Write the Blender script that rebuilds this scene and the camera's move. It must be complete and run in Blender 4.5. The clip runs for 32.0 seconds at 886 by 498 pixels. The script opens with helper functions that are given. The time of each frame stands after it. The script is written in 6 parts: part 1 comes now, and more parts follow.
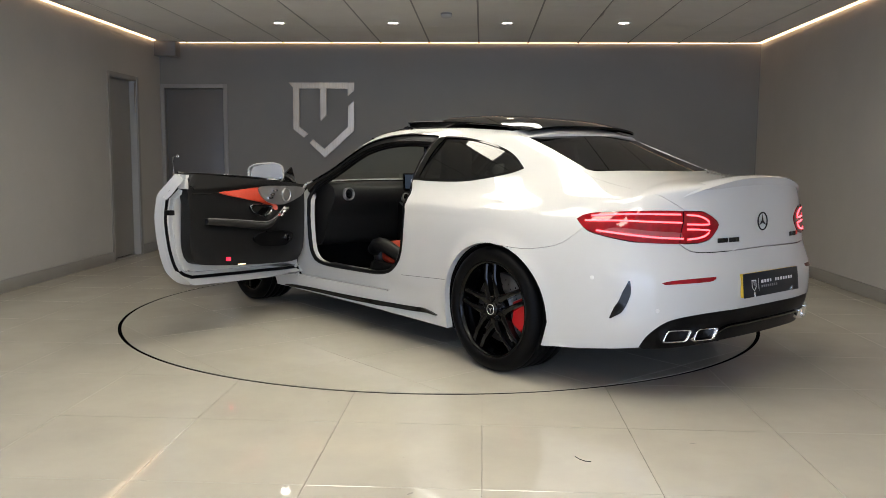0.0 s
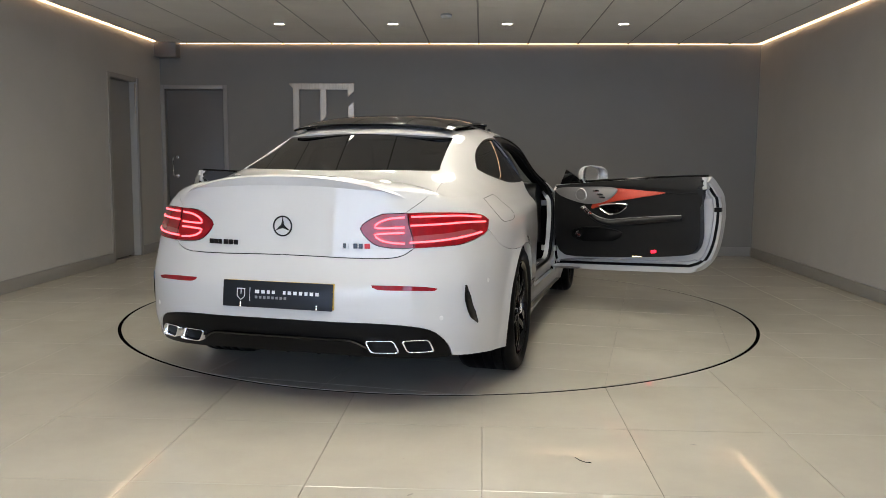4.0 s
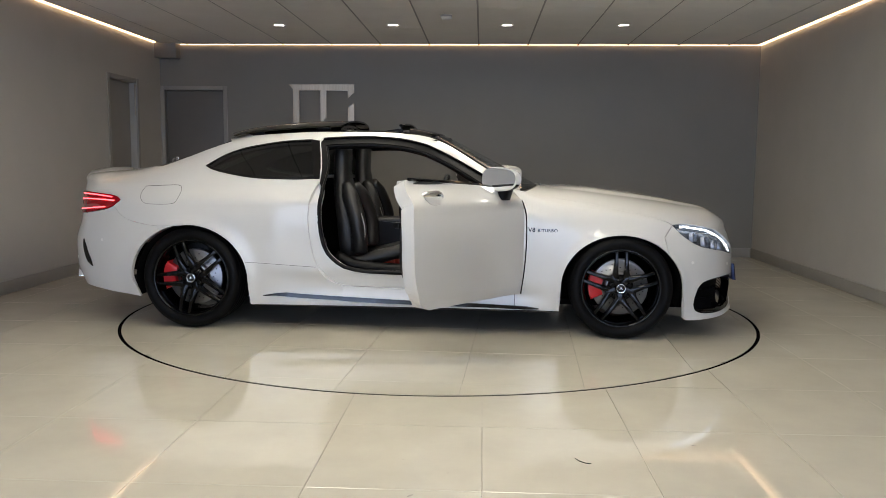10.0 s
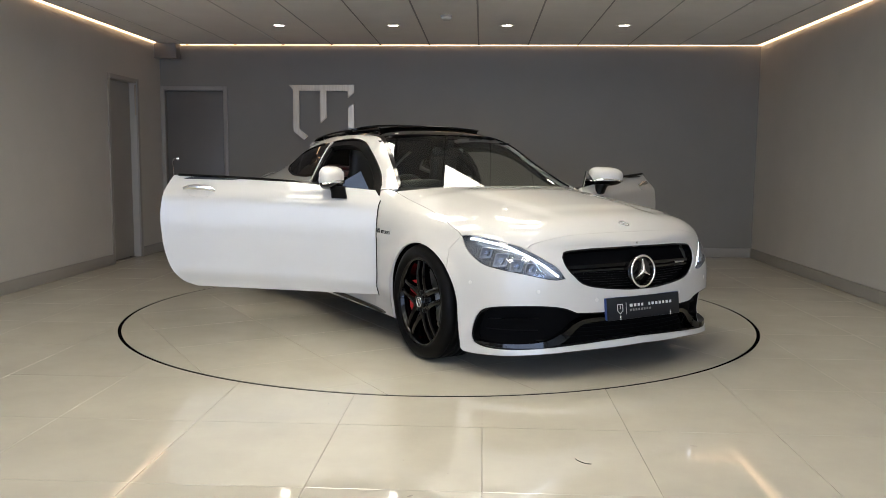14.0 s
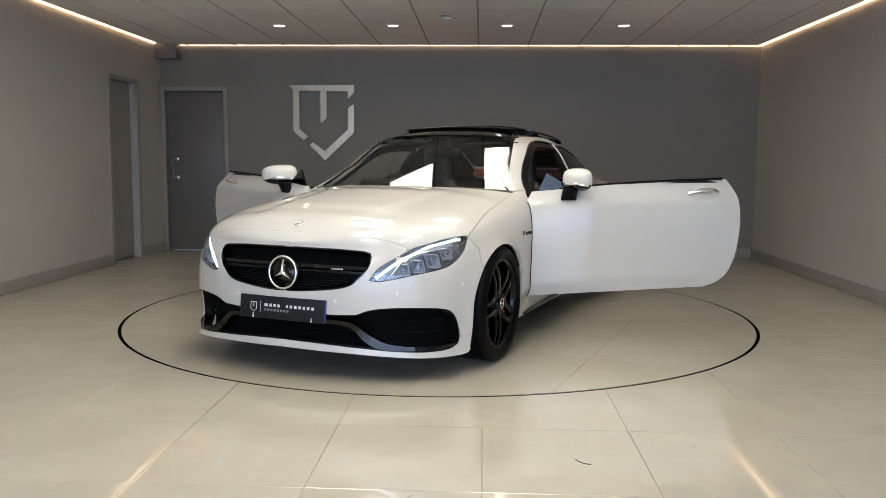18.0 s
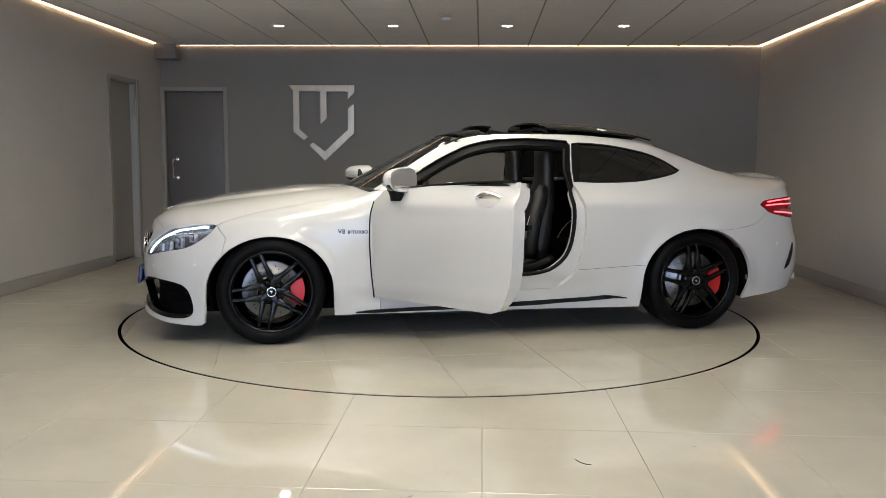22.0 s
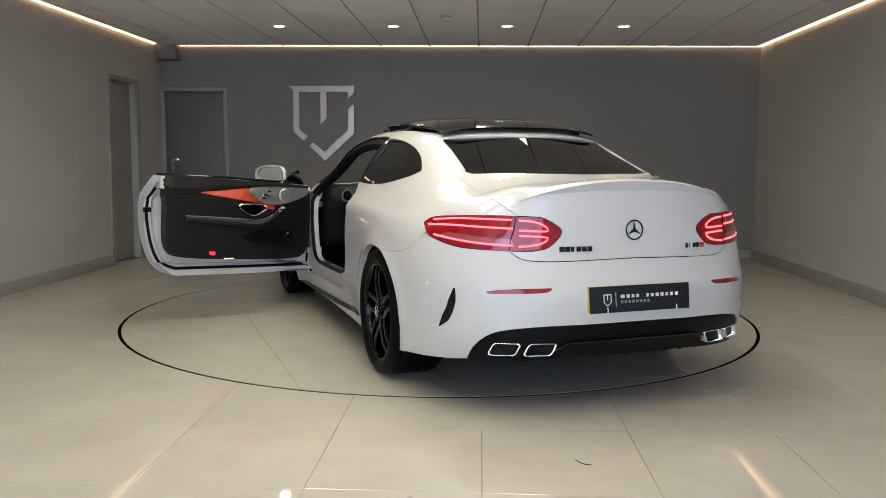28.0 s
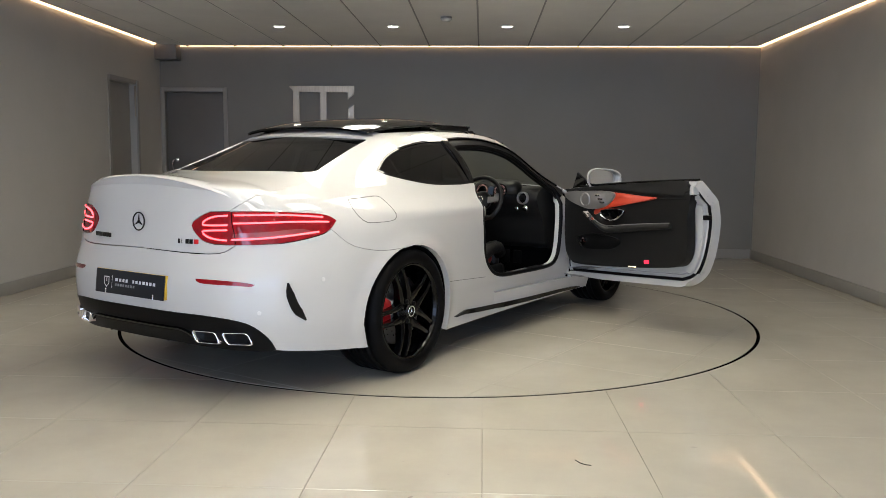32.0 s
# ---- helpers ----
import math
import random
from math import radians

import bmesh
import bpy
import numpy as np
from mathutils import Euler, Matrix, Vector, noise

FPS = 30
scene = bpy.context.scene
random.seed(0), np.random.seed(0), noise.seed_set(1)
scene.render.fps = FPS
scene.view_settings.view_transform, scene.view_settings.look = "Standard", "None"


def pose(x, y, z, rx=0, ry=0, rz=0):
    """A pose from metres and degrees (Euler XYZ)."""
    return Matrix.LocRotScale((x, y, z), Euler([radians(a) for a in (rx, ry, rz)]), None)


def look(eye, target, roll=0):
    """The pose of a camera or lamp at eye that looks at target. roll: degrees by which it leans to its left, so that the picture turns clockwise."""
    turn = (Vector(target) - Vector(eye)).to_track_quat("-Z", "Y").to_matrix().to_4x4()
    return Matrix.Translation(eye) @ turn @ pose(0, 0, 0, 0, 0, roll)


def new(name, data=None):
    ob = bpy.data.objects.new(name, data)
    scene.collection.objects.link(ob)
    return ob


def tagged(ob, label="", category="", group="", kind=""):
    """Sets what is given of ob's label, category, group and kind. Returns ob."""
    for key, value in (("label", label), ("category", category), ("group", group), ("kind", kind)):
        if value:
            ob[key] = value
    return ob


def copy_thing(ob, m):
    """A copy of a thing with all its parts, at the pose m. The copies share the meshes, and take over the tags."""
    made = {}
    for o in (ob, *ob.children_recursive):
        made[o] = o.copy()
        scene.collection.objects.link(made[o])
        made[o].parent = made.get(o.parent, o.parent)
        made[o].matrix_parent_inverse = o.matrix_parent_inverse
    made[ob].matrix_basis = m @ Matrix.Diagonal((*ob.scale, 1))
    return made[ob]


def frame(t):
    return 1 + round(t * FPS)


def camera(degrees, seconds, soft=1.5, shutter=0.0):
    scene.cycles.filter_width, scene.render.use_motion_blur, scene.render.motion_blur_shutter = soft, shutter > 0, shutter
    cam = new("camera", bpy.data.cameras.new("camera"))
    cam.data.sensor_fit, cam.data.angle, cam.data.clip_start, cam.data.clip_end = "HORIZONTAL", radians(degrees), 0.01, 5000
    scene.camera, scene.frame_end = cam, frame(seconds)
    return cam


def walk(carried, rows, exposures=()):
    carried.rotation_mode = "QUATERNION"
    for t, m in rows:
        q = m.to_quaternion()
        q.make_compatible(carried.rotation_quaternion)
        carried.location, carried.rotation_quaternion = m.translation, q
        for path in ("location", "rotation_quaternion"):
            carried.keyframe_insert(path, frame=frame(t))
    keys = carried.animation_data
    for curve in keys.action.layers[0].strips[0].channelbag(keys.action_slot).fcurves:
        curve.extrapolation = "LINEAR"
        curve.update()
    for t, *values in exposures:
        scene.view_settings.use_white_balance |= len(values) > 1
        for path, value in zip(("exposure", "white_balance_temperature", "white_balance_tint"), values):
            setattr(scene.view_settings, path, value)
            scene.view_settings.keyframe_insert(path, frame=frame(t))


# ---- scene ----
from mathutils import geometry
cam = camera(57.11, 32.0, soft=0.6)

# ---- camera: on a stand before the turntable, sagging back by a hair over the clip ----
EYE = Vector((0.0, -6.113, 1.136))


def aim(tilt):
    """The camera's pose with that tilt below the horizon, in degrees."""
    way = Vector((0.00374 * math.cos(radians(tilt)), math.cos(radians(tilt)), -math.sin(radians(tilt))))
    return look(EYE, EYE + way, 0.462)


walk(cam, [(t, aim(6.226 - d)) for t, d in (
    (0, -0.124), (3, -0.074), (6, -0.035), (9, -0.004), (14, 0.032), (20, 0.060), (26, 0.082), (32, 0.111))],
    exposures=((0, 0.66), (32, 0.66)))

# ---- the plan: the room is turned a little against the camera's line ----
TURN = -0.0507
RM = Matrix.Rotation(TURN, 4, "Z")
LEFT, RIGHT, BACK, FRONT, HIGH = -3.642, 3.576, 3.851, -9.2, 2.51
RING = 2.27
SPEED, START = -0.23612, 2.25991          # the turntable, in radians
AXIS = Vector((0.1696, -0.0439, 0.0))     # its axle in the car's own space

# ---- world: the showroom is closed, only a little daylight outside ----
world = bpy.data.worlds.new("world")
scene.world = world
world.use_nodes = True
sky = world.node_tree.nodes.new("ShaderNodeTexSky")
sky.sky_type, sky.sun_disc, sky.sun_elevation, sky.sun_rotation = "NISHITA", False, 0.6, 3.0
world.node_tree.links.new(sky.outputs[0], world.node_tree.nodes["Background"].inputs[0])
world.node_tree.nodes["Background"].inputs[1].default_value = 0.08


# ---- materials ----
def material(name, color, rough=0.5, metal=0.0, coat=0.0, vary=0.0, scale=8.0, bump=0.0, bump_scale=60.0,
             glow=None, strength=0.0, spec=0.5, rough_vary=0.0, alpha=1.0, trans=0.0, ior=1.5, stretch=(1, 1, 1), flake=0.0):
    m = bpy.data.materials.new(name)
    m.use_nodes = True
    nt = m.node_tree
    b = nt.nodes["Principled BSDF"]
    b.inputs["Base Color"].default_value = (*color, 1)
    b.inputs["Roughness"].default_value = rough
    b.inputs["Metallic"].default_value = metal
    b.inputs["Coat Weight"].default_value = coat
    b.inputs["Coat Roughness"].default_value = 0.03
    b.inputs["Specular IOR Level"].default_value = spec
    b.inputs["Transmission Weight"].default_value = trans
    b.inputs["IOR"].default_value = ior
    b.inputs["Alpha"].default_value = alpha
    if glow:
        b.inputs["Emission Color"].default_value = (*glow, 1)
        b.inputs["Emission Strength"].default_value = strength
    if vary or bump or rough_vary or flake:
        tc = nt.nodes.new("ShaderNodeTexCoord")
        mp = nt.nodes.new("ShaderNodeMapping")
        mp.inputs["Scale"].default_value = stretch
        nt.links.new(tc.outputs["Object"], mp.inputs["Vector"])
    if vary or rough_vary:
        n = nt.nodes.new("ShaderNodeTexNoise")
        n.inputs["Scale"].default_value = scale
        n.inputs["Detail"].default_value = 6
        n.inputs["Roughness"].default_value = 0.62
        nt.links.new(mp.outputs[0], n.inputs["Vector"])
    if vary:
        r = nt.nodes.new("ShaderNodeValToRGB")
        r.color_ramp.elements[0].position, r.color_ramp.elements[1].position = 0.28, 0.72
        r.color_ramp.elements[0].color = (*[c * (1 - vary) for c in color], 1)
        r.color_ramp.elements[1].color = (*[min(1, c * (1 + vary)) for c in color], 1)
        nt.links.new(n.outputs[0], r.inputs[0])
        nt.links.new(r.outputs[0], b.inputs["Base Color"])
    if rough_vary:
        mr = nt.nodes.new("ShaderNodeMapRange")
        mr.inputs["To Min"].default_value, mr.inputs["To Max"].default_value = max(0.02, rough - rough_vary), rough + rough_vary
        nt.links.new(n.outputs[0], mr.inputs[0])
        nt.links.new(mr.outputs[0], b.inputs["Roughness"])
    if bump:
        n2 = nt.nodes.new("ShaderNodeTexNoise")
        n2.inputs["Scale"].default_value = bump_scale
        n2.inputs["Detail"].default_value = 3
        nt.links.new(mp.outputs[0], n2.inputs["Vector"])
        bp = nt.nodes.new("ShaderNodeBump")
        bp.inputs["Strength"].default_value, bp.inputs["Distance"].default_value = bump, 0.004
        nt.links.new(n2.outputs[0], bp.inputs["Height"])
        nt.links.new(bp.outputs[0], b.inputs["Normal"])
    if flake:
        v = nt.nodes.new("ShaderNodeTexVoronoi")
        v.inputs["Scale"].default_value = 900
        nt.links.new(mp.outputs[0], v.inputs["Vector"])
        bp = nt.nodes.new("ShaderNodeBump")
        bp.inputs["Strength"].default_value, bp.inputs["Distance"].default_value = flake, 0.0004
        nt.links.new(v.outputs["Distance"], bp.inputs["Height"])
        nt.links.new(bp.outputs[0], b.inputs["Normal"])
    return m


def lamp_material(name, color, strength):
    return material(name, color, 0.4, glow=color, strength=strength)


# One wall paint in two tones: the back wall's weaker light is coloured in.
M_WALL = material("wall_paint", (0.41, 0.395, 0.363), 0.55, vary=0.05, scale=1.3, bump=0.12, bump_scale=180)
M_WALL_SHADED = material("wall_paint_shaded", (0.195, 0.187, 0.168), 0.55, vary=0.05, scale=1.3, bump=0.12, bump_scale=180)
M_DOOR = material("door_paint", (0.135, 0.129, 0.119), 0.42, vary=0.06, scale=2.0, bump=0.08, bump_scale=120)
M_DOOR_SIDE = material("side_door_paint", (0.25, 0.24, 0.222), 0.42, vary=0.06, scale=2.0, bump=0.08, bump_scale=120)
M_TRIM = material("trim_paint", (0.28, 0.269, 0.247), 0.4, vary=0.05, scale=3, bump=0.05)
M_CEIL = material("ceiling_board", (0.90, 0.88, 0.835), 0.85, vary=0.03, scale=2.5, bump=0.1, bump_scale=220)
M_TBAR = material("ceiling_bar", (0.36, 0.35, 0.33), 0.5)
M_TILE = material("porcelain_tile", (0.50, 0.468, 0.392), 0.055, vary=0.07, scale=2.2, bump=0.012, bump_scale=5, rough_vary=0.03, spec=1.0)
M_JOINT = material("tile_joint", (0.27, 0.245, 0.205), 0.6, vary=0.2, scale=9)
M_PIT = material("black_gap", (0.002, 0.002, 0.002), 0.9, spec=0.0)
M_STEEL = material("brushed_steel", (0.40, 0.345, 0.27), 0.34, 1.0, vary=0.14, scale=3, bump=0.1, bump_scale=40, stretch=(30, 30, 0.6))
M_CHROME = material("chrome", (0.86, 0.86, 0.87), 0.06, 1.0)
M_PLASTIC = material("white_plastic", (0.68, 0.67, 0.64), 0.45)
M_COVE = lamp_material("warm_led_strip", (1.0, 0.64, 0.37), 3.2)
M_PANEL = lamp_material("led_panel_light", (1.0, 0.935, 0.80), 9.2)
M_SPOT = lamp_material("spot_lamp", (1.0, 0.92, 0.8), 14.0)
M_DAY = lamp_material("daylight_beyond_glass", (0.56, 0.70, 1.0), 3.0)


# ---- mesh tools ----
def mesh_object(name, verts, faces, mat, smooth=False, matrix=None):
    me = bpy.data.meshes.new(name)
    me.from_pydata([tuple(v) for v in verts], [], [tuple(f) for f in faces])
    me.materials.append(mat)
    if smooth:
        me.polygons.foreach_set("use_smooth", [True] * len(me.polygons))
    me.update()
    ob = new(name, me)
    if matrix is not None:
        ob.matrix_basis = matrix
    return ob


def bm_object(name, bm, mat, parent=None, label="", smooth=None, angle=40):
    me = bpy.data.meshes.new(name)
    if smooth is None:
        smooth = True
    for f in bm.faces:
        f.smooth = smooth
    if smooth:
        for e in bm.edges:
            if len(e.link_faces) == 2 and e.calc_face_angle(0) > radians(angle):
                e.smooth = False
    bm.to_mesh(me)
    bm.free()
    for m in (mat if isinstance(mat, (list, tuple)) else [mat]):
        me.materials.append(m)
    ob = new(name, me)
    if parent is not None:
        ob.parent = parent
    if label:
        tagged(ob, label)
    return ob


def part(name, bm, mat, parent, label="", smooth=None, angle=40):
    """One mesh under a thing or under a part."""
    return bm_object(name, bm, mat, parent, label, smooth, angle)


def add_box(bm, lo, hi, bevel=0.0, matrix=None, segments=2):
    lo, hi = Vector(lo), Vector(hi)
    m = Matrix.Translation((lo + hi) / 2) @ Matrix.Diagonal((*(hi - lo), 1))
    made = bmesh.ops.create_cube(bm, size=1, matrix=(matrix @ m) if matrix is not None else m)
    if bevel:
        edges = list({e for v in made["verts"] for e in v.link_edges})
        bmesh.ops.bevel(bm, geom=edges, offset=bevel, segments=segments, affect="EDGES", profile=0.5)
    return bm


def box(lo, hi, bevel=0.0, matrix=None, segments=2):
    return add_box(bmesh.new(), lo, hi, bevel, matrix, segments)


def add_lathe(bm, profile, steps=48, matrix=None, closed=False, caps=True):
    """Turns a profile of (radius, height) pairs about z."""
    m = matrix or Matrix()
    rings = []
    for r, h in profile:
        rings.append([bm.verts.new(m @ Vector((r * math.cos(2 * math.pi * i / steps), r * math.sin(2 * math.pi * i / steps), h)))
                      for i in range(steps)])
    pairs = list(zip(rings, rings[1:])) + ([(rings[-1], rings[0])] if closed else [])
    for a, b in pairs:
        for i in range(steps):
            j = (i + 1) % steps
            bm.faces.new((a[i], a[j], b[j], b[i]))
    if not closed and caps:
        for ring, flip in ((rings[0], True), (rings[-1], False)):
            bm.faces.new(ring[::-1] if flip else ring)
    return bm


def add_tube(bm, points, radius, sides=8, closed=False, flat=1.0):
    """A round bar along points; radius may be a list."""
    pts = [Vector(q) for q in points]
    n = len(pts)
    rings, up = [], Vector((0, 0, 1))
    for i, q in enumerate(pts):
        a = pts[(i - 1) % n] if closed or i else pts[i]
        b = pts[(i + 1) % n] if closed or i < n - 1 else pts[i]
        d = (b - a).normalized()
        side = d.cross(up)
        if side.length < 1e-3:
            side = d.cross(Vector((1, 0, 0)))
        side.normalize()
        top = side.cross(d).normalized()
        r = radius[i] if isinstance(radius, (list, tuple)) else radius
        rings.append([bm.verts.new(q + r * (math.cos(k * 2 * math.pi / sides) * side + flat * math.sin(k * 2 * math.pi / sides) * top))
                      for k in range(sides)])
    for i in range(n if closed else n - 1):
        a, b = rings[i], rings[(i + 1) % n]
        for k in range(sides):
            j = (k + 1) % sides
            bm.faces.new((a[k], a[j], b[j], b[k]))
    if not closed:
        bm.faces.new(rings[0][::-1])
        bm.faces.new(rings[-1])
    return bm


def add_prism(bm, outline, depth, matrix=None, bevel=0.0):
    """Extrudes an outline of (x, y) pairs along z by depth."""
    m = matrix or Matrix()
    low = [bm.verts.new(m @ Vector((x, y, 0))) for x, y in outline]
    top = [bm.verts.new(m @ Vector((x, y, depth))) for x, y in outline]
    n = len(low)
    faces = [bm.faces.new(low[::-1]), bm.faces.new(top)]
    for i in range(n):
        j = (i + 1) % n
        faces.append(bm.faces.new((low[i], low[j], top[j], top[i])))
    if bevel:
        bmesh.ops.bevel(bm, geom=list(faces[1].edges), offset=bevel, segments=2, affect="EDGES", profile=0.5)
    return bm


def smooth_line(points, step, closed=False):
    """A Catmull-Rom line through the points, about one point every step."""
    pts = [np.array(q, float) for q in points]
    n, out = len(pts), []
    for i in range(n if closed else n - 1):
        p1, p2 = pts[i], pts[(i + 1) % n]
        p0 = pts[i - 1] if closed or i else 2 * p1 - p2
        p3 = pts[(i + 2) % n] if closed or i + 2 < n else 2 * p2 - p1
        k = max(1, int(np.ceil(np.linalg.norm(p2 - p1) / step)))
        for j in range(k):
            t = j / k
            out.append(0.5 * (2 * p1 + (p2 - p0) * t + (2 * p0 - 5 * p1 + 4 * p2 - p3) * t * t + (3 * p1 - p0 - 3 * p2 + p3) * t ** 3))
    if not closed:
        out.append(pts[-1])
    return np.array(out)


def straight_line(points, step):
    out = []
    for a, b in zip(points, points[1:]):
        a, b = np.array(a, float), np.array(b, float)
        k = max(1, int(np.ceil(np.linalg.norm(b - a) / step)))
        out += [a + (b - a) * j / k for j in range(k)]
    return np.array(out + [np.array(points[-1], float)])


def joined(*lines):
    """One closed outline out of lines laid end to end."""
    out = []
    for line in lines:
        for q in line:
            if not out or np.hypot(*(np.array(q) - out[-1])) > 1e-4:
                out.append(np.array(q, float))
    if np.hypot(*(out[0] - out[-1])) < 1e-4:
        out.pop()
    return np.array(out)


def inside(poly, pts):
    x, y = pts[:, 0], pts[:, 1]
    hit = np.zeros(len(pts), bool)
    a, b = poly, np.roll(poly, -1, 0)
    for (x1, y1), (x2, y2) in zip(a, b):
        if y1 == y2:
            continue
        hit ^= ((y1 > y) != (y2 > y)) & (x < (x2 - x1) * (y - y1) / (y2 - y1) + x1)
    return hit


def far_from(poly, pts, gap):
    ok = np.ones(len(pts), bool)
    for a, b in zip(poly, np.roll(poly, -1, 0)):
        ab = b - a
        t = np.clip(((pts - a) @ ab) / max(ab @ ab, 1e-12), 0, 1)
        ok &= np.hypot(*(pts - a - t[:, None] * ab).T) > gap
    return ok


def fill(outline, holes=(), step=0.03, stretch=1.0):
    """Triangles over an outline with holes in a plane: points and faces. stretch widens the grid along x."""
    loops = [np.array(outline, float)] + [np.array(h, float) for h in holes]
    lo, hi = loops[0].min(0), loops[0].max(0)
    gx, gy = np.meshgrid(np.arange(lo[0] + step / 2, hi[0], step * stretch), np.arange(lo[1] + step / 2, hi[1], step))
    grid = np.stack([gx.ravel(), gy.ravel()], 1)
    grid = grid[inside(loops[0], grid)]
    for loop in loops:
        grid = grid[far_from(loop, grid, step * 0.45)]
    for h in loops[1:]:
        grid = grid[~inside(h, grid)]
    verts, edges = [], []
    for loop in loops:
        k = len(verts)
        verts += [Vector(q) for q in loop]
        edges += [(k + i, k + (i + 1) % len(loop)) for i in range(len(loop))]
    verts += [Vector(q) for q in grid]
    from_cdt = geometry.delaunay_2d_cdt(verts, edges, [], 0, 1e-6)
    pts = np.array([tuple(v) for v in from_cdt[0]])
    tris = np.array([f for f in from_cdt[2]])
    mid = pts[tris].mean(1)
    keep = inside(loops[0], mid)
    for h in loops[1:]:
        keep &= ~inside(h, mid)
    return pts, tris[keep]


# ---- the room ----
def room_box(name, lo, hi, mat, bevel=0.0, label="", kind="structure", parent=None):
    ob = bm_object(name, box(lo, hi, bevel), mat, parent, smooth=bevel > 0)
    if parent is None:
        ob.matrix_basis = RM
        tagged(ob, label, kind=kind)
    return ob


THICK = 0.2
DOOR_L = (2.46, 3.12, 1.98)       # in the left wall: along v, and the height
DOOR_B = (-3.59, -2.86, 1.965)    # in the back wall: along u, and the height


def wall_with_opening(name, label, across, fixed, a, b, high, opening, outward):
    """A wall slab along u or v with one door opening through it."""
    bm = bmesh.new()
    lo, hi = sorted((fixed, fixed + outward * THICK))
    for p, q, z0, z1 in ((a, opening[0], 0, high), (opening[1], b, 0, high), (opening[0], opening[1], opening[2], high)):
        if across == "v":
            add_box(bm, (lo, p, z0), (hi, q, z1))
        else:
            add_box(bm, (p, lo, z0), (q, hi, z1))
    ob = bm_object(name, bm, M_WALL_SHADED if name == "wall_north" else M_WALL, smooth=False)
    ob.matrix_basis = RM
    return tagged(ob, label, kind="structure")


TOP = HIGH + 0.25
wall_with_opening("wall_west", "dark grey painted plaster side wall with a door recess", "v", LEFT, FRONT, BACK, TOP, DOOR_L, -1)
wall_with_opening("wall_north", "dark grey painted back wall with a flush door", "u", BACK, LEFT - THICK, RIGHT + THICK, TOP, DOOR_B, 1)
room_box("wall_east", (RIGHT, FRONT, 0), (RIGHT + THICK, BACK, TOP), M_WALL, label="dark grey painted plaster side wall")


def door_leaf(name, lo, hi, label, mat=M_DOOR):
    ob = bm_object(name, box(lo, hi, 0.004), mat)
    ob.matrix_basis = RM
    return tagged(ob, label, kind="structure")


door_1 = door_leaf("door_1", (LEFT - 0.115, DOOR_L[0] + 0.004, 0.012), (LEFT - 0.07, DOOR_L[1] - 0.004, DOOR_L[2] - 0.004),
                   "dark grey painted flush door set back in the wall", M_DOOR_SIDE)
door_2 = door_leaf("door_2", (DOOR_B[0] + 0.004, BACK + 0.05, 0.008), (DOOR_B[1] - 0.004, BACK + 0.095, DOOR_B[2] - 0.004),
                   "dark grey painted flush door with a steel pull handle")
room_box("threshold", (LEFT - 0.19, DOOR_L[0] + 0.002, 0.002), (LEFT - 0.1, DOOR_L[1] - 0.002, 0.011), M_PIT, label="black rubber threshold strip under the door")
# architraves
room_box("trim_1", (DOOR_B[0] - 0.05, BACK - 0.018, 0), (DOOR_B[0], BACK, DOOR_B[2] + 0.05), M_TRIM, 0.004, "grey painted door architrave")
room_box("trim_2", (DOOR_B[1], BACK - 0.018, 0), (DOOR_B[1] + 0.05, BACK, DOOR_B[2] + 0.05), M_TRIM, 0.004, "grey painted door architrave")
room_box("trim_3", (DOOR_B[0] + 0.001, BACK - 0.018, DOOR_B[2]), (DOOR_B[1] - 0.001, BACK, DOOR_B[2] + 0.05), M_TRIM, 0.004, "grey painted door head trim")
room_box("trim_4", (LEFT, DOOR_L[1], 0), (LEFT + 0.02, DOOR_L[1] + 0.055, DOOR_L[2] + 0.05), M_TRIM, 0.004, "grey painted door architrave")
room_box("trim_5", (LEFT, DOOR_L[0] - 0.05, 0), (LEFT + 0.012, DOOR_L[0], DOOR_L[2] + 0.05), M_TRIM, 0.004, "grey painted door architrave")
room_box("trim_6", (LEFT, DOOR_L[0] + 0.001, DOOR_L[2]), (LEFT + 0.012, DOOR_L[1] - 0.001, DOOR_L[2] + 0.05), M_TRIM, 0.004, "grey painted door head trim")

handle_bm = bmesh.new()
hx, hy = DOOR_B[0] + 0.085, BACK + 0.05
add_tube(handle_bm, [(hx + 0.035, hy, 0.905), (hx + 0.005, hy - 0.045, 0.905), (hx, hy - 0.06, 0.925), (hx, hy - 0.06, 1.115), (hx + 0.005, hy - 0.045, 1.135), (hx + 0.035, hy, 1.135)], 0.011, 10)
for z in (0.905, 1.135):
    add_lathe(handle_bm, [(0.024, 0), (0.024, 0.008), (0.018, 0.011)], 20, Matrix.Translation((hx + 0.035, hy, z)) @ Matrix.Rotation(radians(90), 4, "X"))
part("handle", handle_bm, M_CHROME, door_2, "polished steel pull handle")
edge_strip = bm_object("door_edge_strip", box((LEFT - 0.012, DOOR_L[1] - 0.012, 1.62), (LEFT + 0.006, DOOR_L[1] - 0.002, 1.965), 0.003), M_STEEL)
edge_strip.matrix_basis = RM
tagged(edge_strip, "thin steel edge strip beside the recessed door", "strip")

